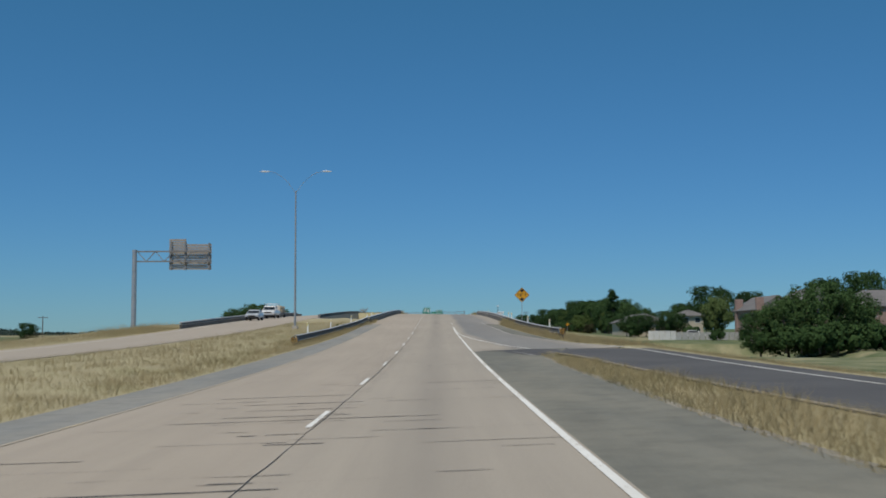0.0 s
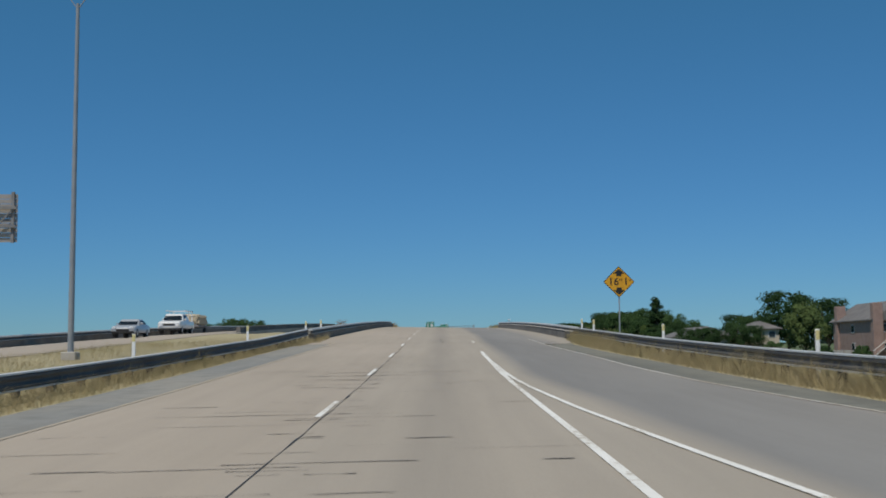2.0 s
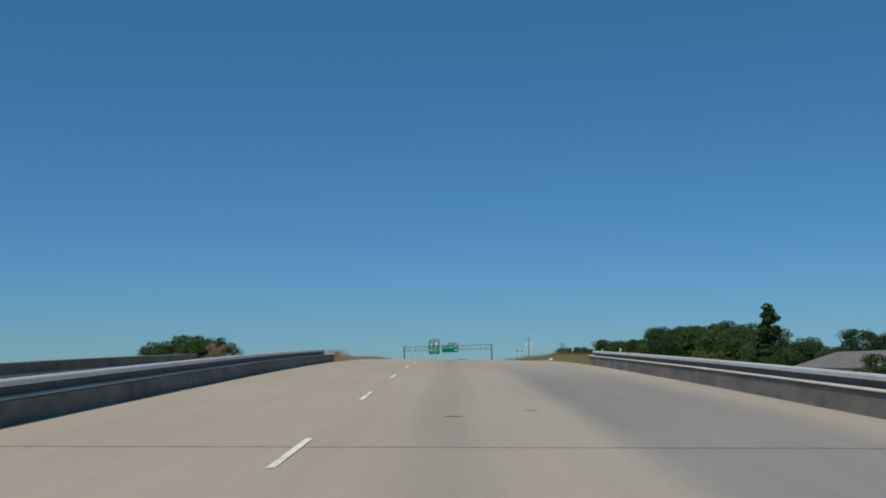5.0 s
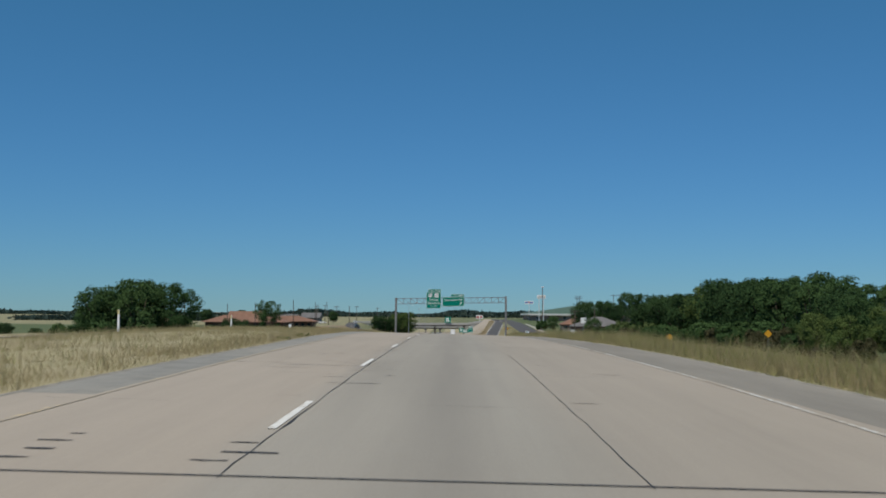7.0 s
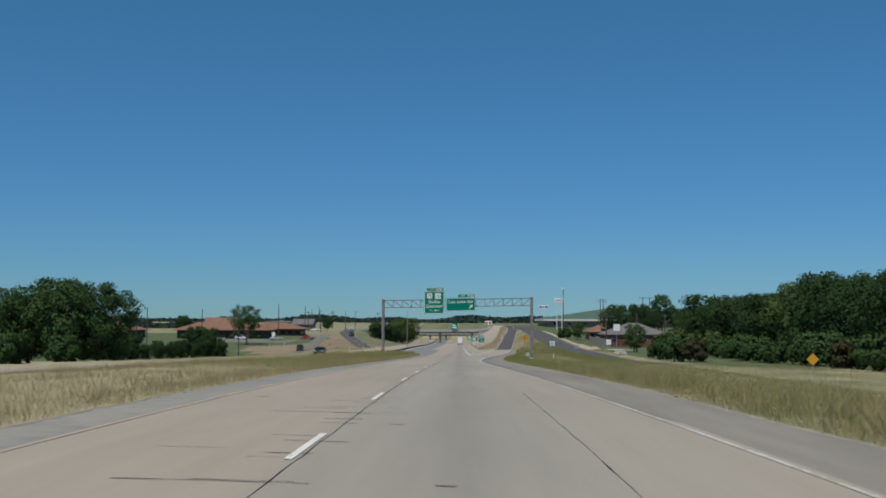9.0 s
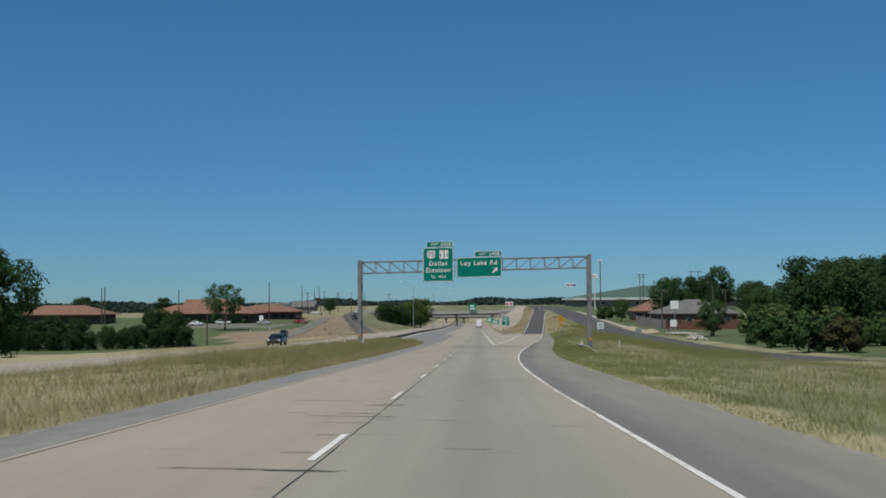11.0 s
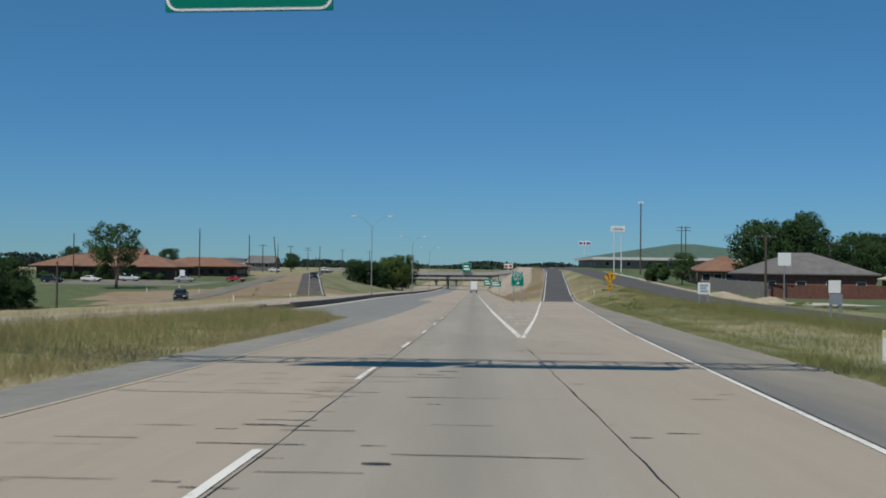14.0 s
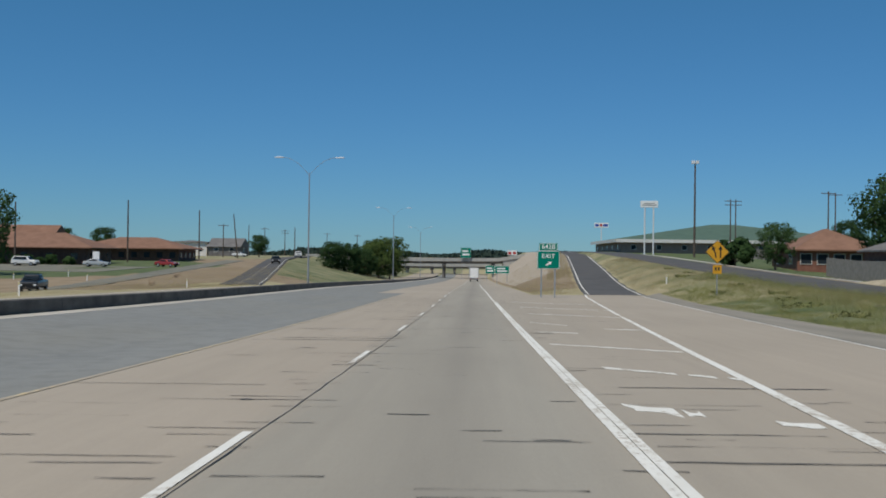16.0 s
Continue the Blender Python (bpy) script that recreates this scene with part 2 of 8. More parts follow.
CONCRETE = pavement_material()
GROUND = ground_material()
ASPHALT_GREY = asphalt_material("old_grey_asphalt", (0.150, 0.146, 0.12), (0.21, 0.204, 0.168), (0.25, 0.232, 0.182))
def shoulder_material():
    """Swept blue-grey asphalt beside the lane, turning to a dusty brown grey towards the grass."""
    m, nt, s = shader("dusty_shoulder_asphalt", 0.92)
    a = nt.nodes.new("ShaderNodeAttribute")
    a.attribute_name = "across"
    streak = noise_node(nt, 1.1, 5, "world", (1, 0.05, 1))
    swept = ramp(nt, streak, (0.3, (0.165, 0.160, 0.151)), (0.7, (0.225, 0.216, 0.20)))
    dusty = ramp(nt, noise_node(nt, 0.8, 6, "world", (1, 0.12, 1)), (0.3, (0.225, 0.203, 0.168)), (0.7, (0.31, 0.28, 0.232)))
    f = math_node(nt, "ADD", a.outputs["Fac"], math_node(nt, "MULTIPLY", math_node(nt, "SUBTRACT", streak, 0.5), 0.6))
    early = nt.nodes.new("ShaderNodeClamp")
    nt.links.new(math_node(nt, "DIVIDE", math_node(nt, "SUBTRACT", 345.0, axis(nt, 1)), 60.0), early.inputs[0])
    f = math_node(nt, "ADD", f, math_node(nt, "MULTIPLY", early.outputs[0], 0.55))
    late = nt.nodes.new("ShaderNodeClamp")
    nt.links.new(math_node(nt, "DIVIDE", math_node(nt, "SUBTRACT", axis(nt, 1), 466.0), 24.0), late.inputs[0])
    f = math_node(nt, "ADD", f, math_node(nt, "MULTIPLY", late.outputs[0], 0.3))
    col = mix(nt, ramp(nt, f, (0.12, (0, 0, 0)), (0.46, (1, 1, 1))), swept, dusty)
    grain = noise_node(nt, 28, 3)
    col = mix(nt, 0.35, col, ramp(nt, grain, (0.25, (0.55, 0.55, 0.55)), (0.75, (1.1, 1.1, 1.1))), "MULTIPLY")
    nt.links.new(col, s.inputs["Base Color"])
    bump(nt, s, grain, 0.4, 0.01)
    return m


ASPHALT_SHOULDER = shoulder_material()
PAINT_CHIPPED = worn_paint("chipped_road_paint", (0.70, 0.685, 0.63), (0.80, 0.785, 0.74), 0.435)
ASPHALT_DARK = plain("dark_asphalt", (0.075, 0.07, 0.07), (0.11, 0.105, 0.10), 0.9, 0, 0.3, "world", 30, 0.4)
MEDIAN_ASPHALT = asphalt_material("bleached_median_asphalt", (0.222, 0.225, 0.217), (0.262, 0.263, 0.25), (0.25, 0.245, 0.222))
PAINT_WHITE = worn_paint("white_road_paint", (0.70, 0.685, 0.63), (0.80, 0.785, 0.74), 0.40)
PAINT_FADED = worn_paint("faded_road_paint", (0.50, 0.48, 0.43), (0.62, 0.60, 0.55), 0.46)
PAINT_YELLOW = worn_paint("yellow_road_paint", (0.60, 0.46, 0.23), (0.68, 0.54, 0.31), 0.55)
LIGHT_ASPHALT = asphalt_material("pale_weathered_asphalt", (0.215, 0.214, 0.20), (0.28, 0.275, 0.252), (0.31, 0.29, 0.248))
TAN_ASPHALT = asphalt_material("bleached_tan_asphalt", (0.26, 0.25, 0.222), (0.325, 0.308, 0.27), (0.35, 0.322, 0.27))
TAR = plain("tar_sealant", (0.016, 0.015, 0.014), (0.04, 0.036, 0.032), 0.6, 0, 2.0, "world", 20, 0.2)
GREY_CONCRETE = plain("grey_bridge_concrete", (0.33, 0.33, 0.31), (0.46, 0.455, 0.42), 0.9, 0, 0.5, "world", 18, 0.3)
# stains, plus a darker tone painted in for faces out of the sun
WALL_CONCRETE = plain("stained_shaded_concrete", (0.10, 0.094, 0.085), (0.23, 0.215, 0.19), 0.9, 0, 0.7, "world", 18, 0.3, (1, 1, 2.2))
LIGHT_CONCRETE = plain("pale_concrete", (0.42, 0.39, 0.34), (0.56, 0.52, 0.46), 0.9, 0, 0.5, "world", 18, 0.3)
GALV = plain("galvanised_steel", (0.38, 0.40, 0.42), (0.52, 0.54, 0.56), 0.45, 0.6, 2.0, "object", 40, 0.05)
# rail steel in two tones: dark for shaded faces, pale for sunlit edges
RAIL_SHADED = plain("shaded_rail_steel", (0.06, 0.062, 0.066), (0.11, 0.11, 0.112), 0.7, 0.1, 1.2, "world", 30, 0.1)
RAIL_SUNLIT = plain("sunlit_rail_edge", (0.56, 0.56, 0.55), (0.70, 0.70, 0.68), 0.5, 0.2, 2.0, "world", 30, 0.05)
POLE_STEEL = plain("aged_lamp_pole_steel", (0.24, 0.265, 0.29), (0.32, 0.345, 0.37), 0.6, 0.1, 2.0, "object", 40, 0.05)
RUSTY = plain("weathered_steel", (0.168, 0.166, 0.168), (0.29, 0.288, 0.287), 0.7, 0.2, 1.5, "object", 30, 0.1)
PANEL_GREEN = plain("green_sign_sheeting", (0.0, 0.195, 0.135), (0.001, 0.225, 0.158), 0.85, 0, 1.5, "object", 20, 0)
PANEL_GREEN.node_tree.nodes["Principled BSDF"].inputs["Specular IOR Level"].default_value = 0.1
PANEL_WHITE = plain("white_sign_sheeting", (0.86, 0.87, 0.86), (0.92, 0.92, 0.91), 0.5, 0, 2, "object", 20, 0)
PANEL_YELLOW = plain("yellow_sign_sheeting", (0.62, 0.30, 0.012), (0.74, 0.38, 0.02), 0.5, 0, 2, "object", 20, 0)
DULL_YELLOW = plain("dull_yellow_sheeting", (0.36, 0.19, 0.03), (0.46, 0.25, 0.04), 0.7, 0, 4, "object", 20, 0)
PALE_YELLOW = plain("pale_yellow_reflector", (0.60, 0.52, 0.20), (0.70, 0.62, 0.30), 0.6, 0, 4, "object", 20, 0)
PANEL_BLACK = plain("black_sign_sheeting", (0.012, 0.012, 0.012), (0.025, 0.025, 0.024), 0.5, 0, 2, "object", 20, 0)
PANEL_RED = plain("red_sheeting", (0.45, 0.03, 0.03), (0.55, 0.05, 0.04), 0.5, 0, 2, "object", 20, 0)
PANEL_BLUE = plain("blue_sheeting", (0.02, 0.06, 0.35), (0.03, 0.09, 0.42), 0.5, 0, 2, "object", 20, 0)
ALU_BACK = plain("weathered_aluminium", (0.33, 0.30, 0.27), (0.45, 0.41, 0.37), 0.55, 0.4, 1.0, "object", 20, 0.1)
BARK = plain("bark", (0.09, 0.07, 0.05), (0.17, 0.14, 0.11), 0.95, 0, 3, "object", 20, 0.6)
WOOD_POLE = plain("weathered_pole_timber", (0.07, 0.055, 0.042), (0.14, 0.11, 0.09), 0.9, 0, 2, "object", 20, 0.4)
LAMP_WHITE = plain("lamp_housing", (0.72, 0.73, 0.74), (0.82, 0.83, 0.84), 0.4, 0.0, 3, "object", 20, 0)


# ---- building tools ----
def part(name, bm, mat, parent=None, label="", smooth=False):
    me = bpy.data.meshes.new(name)
    bm.to_mesh(me)
    bm.free()
    me.materials.append(mat)
    if smooth:
        me.polygons.foreach_set("use_smooth", [True] * len(me.polygons))
    ob = new(name, me)
    if parent is not None:
        ob.parent = parent
    if label:
        ob["label"] = label
    return ob


def sheet(name, verts, faces, mat, parent=None, smooth=False):
    """A mesh object straight from arrays, for large surfaces and joined small stuff."""
    me = bpy.data.meshes.new(name)
    me.from_pydata([tuple(v) for v in verts], [], [tuple(f) for f in faces])
    me.materials.append(mat)
    if smooth:
        me.polygons.foreach_set("use_smooth", [True] * len(me.polygons))
    ob = new(name, me)
    if parent is not None:
        ob.parent = parent
    return ob


def box(bm, x0, x1, y0, y1, z0, z1, bevel=0.0):
    vs = [bm.verts.new(p) for p in ((x0, y0, z0), (x1, y0, z0), (x1, y1, z0), (x0, y1, z0), (x0, y0, z1), (x1, y0, z1), (x1, y1, z1), (x0, y1, z1))]
    fs = [bm.faces.new([vs[i] for i in f]) for f in ((3, 2, 1, 0), (4, 5, 6, 7), (0, 1, 5, 4), (1, 2, 6, 5), (2, 3, 7, 6), (3, 0, 4, 7))]
    if bevel:
        es = {e for f in fs for e in f.edges}
        bmesh.ops.bevel(bm, geom=list(es), offset=bevel, segments=1, affect="EDGES", profile=0.5)
    return bm


def tube(bm, a, b, r0, r1=None, n=10):
    a, b = Vector(a), Vector(b)
    r1 = r0 if r1 is None else r1
    d = (b - a).normalized()
    u = d.orthogonal().normalized()
    v = d.cross(u)
    ra, rb = [], []
    for i in range(n):
        w = u * math.cos(2 * math.pi * i / n) + v * math.sin(2 * math.pi * i / n)
        ra.append(bm.verts.new(a + w * r0))
        rb.append(bm.verts.new(b + w * r1))
    for i in range(n):
        j = (i + 1) % n
        bm.faces.new((ra[i], ra[j], rb[j], rb[i]))
    bm.faces.new(ra[::-1])
    bm.faces.new(rb)
    return bm


def beam(bm, a, b, w, h=None):
    """A square bar from a to b."""
    a, b = Vector(a), Vector(b)
    h = w if h is None else h
    d = (b - a).normalized()
    side = d.cross(Vector((0, 0, 1)))
    side = Vector((1, 0, 0)) if side.length < 0.01 else side.normalized()
    up = side.cross(d)
    q = [[bm.verts.new(p + side * sx * w / 2 + up * sz * h / 2) for sx, sz in ((-1, -1), (1, -1), (1, 1), (-1, 1))] for p in (a, b)]
    for i in range(4):
        j = (i + 1) % 4
        bm.faces.new((q[0][i], q[0][j], q[1][j], q[1][i]))
    bm.faces.new(q[0][::-1])
    bm.faces.new(q[1])
    return bm


def rounded_plate(bm, x0, x1, z0, z1, y0, y1, r, n=5):
    """An upright plate with rounded corners, facing -y at y0."""
    pts = []
    for cx, cz, s in ((x1 - r, z0 + r, -90), (x1 - r, z1 - r, 0), (x0 + r, z1 - r, 90), (x0 + r, z0 + r, 180)):
        for i in range(n + 1):
            a = radians(s + 90 * i / n)
            pts.append((cx + r * math.cos(a), cz + r * math.sin(a)))
    f = [bm.verts.new((x, y0, z)) for x, z in pts]
    k = [bm.verts.new((x, y1, z)) for x, z in pts]
    bm.faces.new(f)
    bm.faces.new(k[::-1])
    for i in range(len(pts)):
        j = (i + 1) % len(pts)
        bm.faces.new((f[j], f[i], k[i], k[j]))
    return bm


def polygon_plate(bm, pts, y0, y1):
    f = [bm.verts.new((x, y0, z)) for x, z in pts]
    k = [bm.verts.new((x, y1, z)) for x, z in pts]
    bm.faces.new(f)
    bm.faces.new(k[::-1])
    for i in range(len(pts)):
        j = (i + 1) % len(pts)
        bm.faces.new((f[j], f[i], k[i], k[j]))
    return bm


def lettering(text, x, y, z, height, mat, parent, align="CENTER", spacing=1.0, squeeze=1.0, name="lettering"):
    """Raised letters on an upright sign that faces -y."""
    cu = bpy.data.curves.new(name, "FONT")
    cu.body, cu.size, cu.align_x, cu.align_y, cu.extrude, cu.space_character = text, height * 1.38, align, "CENTER", 0.004, spacing
    cu.offset = height * 0.012
    tmp = bpy.data.objects.new(name, cu)
    scene.collection.objects.link(tmp)
    bpy.context.view_layer.update()
    me = bpy.data.meshes.new_from_object(tmp.evaluated_get(bpy.context.evaluated_depsgraph_get()))
    bpy.data.objects.remove(tmp)
    me.transform(Matrix.Translation((x, y, z)) @ Matrix.Rotation(radians(90), 4, "X") @ Matrix.Diagonal((squeeze, 1, 1, 1)))
    # one mesh for each letter: faces whose spans across the sign overlap belong together
    co = [v.co.copy() for v in me.vertices]
    faces = sorted(([min(co[i].x for i in p.vertices), max(co[i].x for i in p.vertices), tuple(p.vertices)] for p in me.polygons), key=lambda q: q[0])
    groups, end = [], -1e9
    for lo, hi, vs in faces:
        if lo > end + 0.0005:
            groups.append([])
        groups[-1].append(vs)
        end = max(end, hi)
    for g in groups:
        used = sorted({i for vs in g for i in vs})
        at_new = {i: k for k, i in enumerate(used)}
        sheet("letter", [co[i] for i in used], [tuple(at_new[i] for i in vs) for vs in g], mat, parent)
    bpy.data.meshes.remove(me)


def empty(name, at=(0, 0, 0), **tags):
    e = new(name)
    e.location = at
    e.empty_display_size = 0.3
    return tagged(e, **tags)


# ---- lie of the land ----
def smooth(y, ys, zs):
    """Interpolation along the road, rounded off over a few metres."""
    y = np.asarray(y, float)
    return sum(np.interp(y + d, ys, zs) for d in (-12, -6, 0, 6, 12)) / 5


ROAD_Y = [-2000, -45, -20, 5, 30, 55, 80, 105, 130, 155, 180, 205, 230, 255, 280, 305, 330, 355, 380, 405, 430, 455, 480, 505, 530, 555, 580, 605, 650, 700, 800, 890, 1000, 1200, 5000]
ROAD_Z = [0.1, 0.1, 0.07, -0.04, 0.08, 0.42, 0.97, 1.73, 2.67, 3.56, 4.30, 4.95, 5.42, 5.60, 5.55, 5.20, 4.62, 3.92, 3.19, 2.47, 1.85, 1.21, 0.57, 0.0, -0.48, -0.87, -1.2, -1.6, -2.4, -3.3, -4.9, -5.9, -6.2, -5.0, -5.0]


def road_z(y):
    return smooth(y, ROAD_Y, ROAD_Z)


def tilt(y):
    return np.interp(y, [0, 60, 110, 200, 230, 280, 350, 400, 450, 500, 560], [0.036, 0.0286, 0, -0.017, -0.0167, -0.0241, -0.0154, -0.014, -0.0016, 0.0048, 0.0])


def frontage_z(y):
    return smooth(y, [0, 130, 265, 330, 390, 440, 475, 517, 566, 611, 655, 716, 800, 900], [-1.5, -1.5, 1.5, 2.6, 2.3, 0.8, 0, -0.1, -0.2, 0.7, 1.75, 3.1, 3.8, 3.8])


def ramp_z(y):
    return smooth(y, [583, 610, 640, 703, 770, 880], [-1.2, -1.0, 0.2, 2.3, 3.2, 3.8])


def land(x, y):
    """Height of the land at arrays x, y of equal shape."""
    x, y = np.broadcast_arrays(np.asarray(x, float), np.asarray(y, float))
    r = road_z(y)
    mid = r + tilt(y) * (np.clip(x, -6, 9) - 1.83)
    low = np.interp(y, [0, 130, 300, 400, 500, 560, 590, 642, 690, 760, 900, 1200], [-3.5, -3.5, -2, -2, -2, -4, -4.6, -1.9, -0.8, 0.5, 1.5, -2])
    opp = np.interp(y, [0, 250, 400], [-0.3, -0.3, -0.05])
    lr = np.interp(y, [633, 792, 900], [-25, -48.5, -56])
    lz = np.where(y < 633, r + opp, smooth(y, [633, 660, 792, 900], [-2.1, -1.9, 0.7, 1.6]))
    rl = np.interp(y, [440, 480, 583, 703, 790], [9, 10, 11.1, 19.3, 20.9])
    rr = np.interp(y, [440, 520, 583, 703, 790], [13, 15.5, 16.2, 23.9, 25.4])
    xm = np.where(y < 575, rl - 0.4, np.minimum(rl - 0.4, 7.5))
    zm = r + tilt(y) * (np.clip(xm, -6, 9) - 1.83)
    rlz = np.where(y < 583, zm, ramp_z(y))
    rrz = np.where(y < 583, zm - np.interp(y, [66, 95, 440, 500], [0.0, 0.3, 0.3, 0.0]), ramp_z(y))
    fz = frontage_z(y)
    z22 = np.interp(y, [0, 130, 265, 330, 390, 450, 517, 583], [-0.8, -0.5, 3.8, 3.6, 2.6, 0.6, -0.2, -0.6])
    z45 = np.interp(y, [0, 130, 265, 330, 390, 450, 533, 607, 680, 735, 817, 900], [-1.6, -1.6, 0.3, 1.2, 1.8, 0.8, 0.0, -0.7, 2.2, 1.2, 4, 4])
    z80 = np.interp(y, [0, 170, 265, 400, 607, 735, 817, 900], [-1.6, -1.6, 0.3, 1.0, -0.5, 1.0, 4, 4])
    x22 = np.where(y < 560, 22.0, (rr + 25.5) / 2)
    z22 = np.where(y < 560, z22 + np.interp(y, [430, 470, 560], [0, 0.2, 0.2]), (rrz + fz) / 2 + np.interp(y, [560, 585, 690, 730], [0.2, 0.45, 0.45, 0]))
    ml = r + tilt(y) * (-6 - 1.83)
    pts = [(-4000 + 0 * y, low - 2), (-160 + 0 * y, low), (-64 + 0 * y, low), (lr - 6.0, lz), (lr, lz), (-24.5 + 0 * y, r + opp), (-13.5 + 0 * y, r + 0.22), (-9.5 + 0 * y, 0.5 * r + 0.5 * ml + 0.22), (-6.0 + 0 * y, ml),
           (xm, zm), (rl, rlz), (rr, rrz), (x22, z22), (25.5 + 0 * y, fz), (32.5 + 0 * y, fz), (47 + 0 * y, z45), (85 + 0 * y, z80), (400 + 0 * y, z80), (4000 + 0 * y, z80 - 1)]
    out = pts[0][1] + 0 * x
    for (xa, za), (xb, zb) in zip(pts, pts[1:]):
        f = np.clip((x - xa) / np.maximum(xb - xa, 0.01), 0, 1)
        out = np.where(x >= xa, za + (zb - za) * f, out)
    out = np.where((x > -6) & (x < xm), mid, out)
    far = np.interp(y, [1000, 1500, 2600, 5000], [-5, -4, 2, 8])
    return out + (far - out) * np.clip((y - 940) / 260, 0, 1)


def at(x, y):
    return float(land(np.array([x]), np.array([y]))[0])


# edges across the road, by distance along it
def left_line(y): return np.interp(y, [0, 45, 60, 75, 100, 120, 230, 260, 300, 385, 435, 480, 600], [-4.4, -4.3, -4.22, -4.15, -4.0, -3.8, -3.05, -3.05, -3.28, -3.52, -3.43, -3.5, -3.5])
def left_edge(y): return np.interp(y, [0, 65, 80, 100, 122, 150, 215, 228, 255, 295, 390, 435, 480, 496, 503], [-6.1, -6.1, -5.75, -5.5, -5.45, -5.0, -4.7, -4.45, -4.1, -4.5, -4.7, -4.9, -5.3, -5.85, -6.0])
def right_line(y): return np.interp(y, [114, 240, 265, 291, 312, 345, 370, 385, 395, 404, 412, 420, 431, 444, 462, 474, 489, 510, 530, 583], [7.1, 7.1, 6.85, 5.95, 5.3, 4.45, 3.98, 3.92, 4.02, 4.22, 4.47, 4.8, 5.37, 6.2, 7.42, 8.25, 9.35, 10.95, 12.4, 15.8])
def right_edge(y): return np.interp(y, [8, 50, 58, 66, 72, 80, 120, 230, 265, 300, 360, 390, 414, 440, 470, 490, 520, 560, 583], [6.0, 6.2, 6.4, 11.2, 10.1, 9.6, 8.5, 9.4, 8.9, 7.9, 6.8, 6.8, 7.1, 8.4, 10.6, 12.0, 14.0, 16.0, 17.2])


def ribbon(name, xa, xb, y0, y1, mat, lift=0.0, nx=3, step=3.0, depth=0.25, parent=None):
    """A paved strip that follows the land between the edges xa(y) and xb(y), with a skirt round it."""
    ys = np.linspace(y0, y1, max(2, int(round((y1 - y0) / step)) + 1))
    A = np.array([xa(v) if callable(xa) else xa for v in ys], float)
    B = np.array([xb(v) if callable(xb) else xb for v in ys], float)
    f = np.linspace(0, 1, nx + 1)
    X = A[:, None] + (B - A)[:, None] * f
    Y = np.repeat(ys[:, None], nx + 1, 1)
    Zt = land(X, Y) + lift
    n, w = X.shape
    verts = list(zip(X.ravel(), Y.ravel(), Zt.ravel()))
    faces = [(i * w + j, i * w + j + 1, (i + 1) * w + j + 1, (i + 1) * w + j) for i in range(n - 1) for j in range(w - 1)]
    if depth:
        rim = [j for j in range(w)] + [i * w + w - 1 for i in range(1, n)] + [(n - 1) * w + j for j in range(w - 2, -1, -1)] + [i * w for i in range(n - 2, 0, -1)]
        base = len(verts)
        verts += [(verts[k][0], verts[k][1], verts[k][2] - depth) for k in rim]
        for i in range(len(rim)):
            j = (i + 1) % len(rim)
            faces.append((rim[j], rim[i], base + i, base + j))
    return sheet(name, verts, faces, mat, parent)


# ---- the ground, one sheet to the horizon ----
def spread(a, b, first, grow):
    out, s = [a], first
    while out[-1] < b:
        out.append(out[-1] + s)
        s *= grow
    return out


def exit_left(y): return np.interp(y, [583, 703, 790, 900], [11.1, 19.3, 23.5, 24.5])
def exit_right(y): return np.interp(y, [583, 703, 790, 900], [16.2, 23.9, 26.5, 26.5])
def merge_left(y): return np.interp(y, [-60, 10, 51, 60], [10.5, 8.7, 7.6, 6.6])
def merge_right(y): return np.interp(y, [-60, 10, 50, 60, 66], [15.5, 12.9, 12.6, 12.3, 11.3])
def west_ramp_right(y): return np.interp(y, [633, 792, 900], [-25, -48.5, -56])


def paved(x, y):
    p = (x > left_edge(y)) & (x < right_edge(y)) & (y < 583)
    p |= (x > -5.8) & (x < 6.8) & (y >= 583) & (y < 1000)
    p |= (x > -5.6) & (x < 10.0) & (y > 126.4) & (y < 222)
    p |= (x > -24.5) & (x < -13.5) & (y < 1000)
    p |= (x > -12.4) & (x < -5.5) & (y > 502) & (y < 1000)
    p |= (x > exit_left(y)) & (x < exit_right(y)) & (y >= 583) & (y < 900)
    p |= (x > merge_left(y)) & (x < merge_right(y)) & (y < 66)
    p |= (x > 3.8) & (x < 8.0) & (y > 52) & (y < 66)
    p |= (x > 25.6) & (x < 32.4) & (y > 425) & (y < 900)
    p |= (x < west_ramp_right(y)) & (x > west_ramp_right(y) - 5.5) & (y > 633) & (y < 900)
    return p


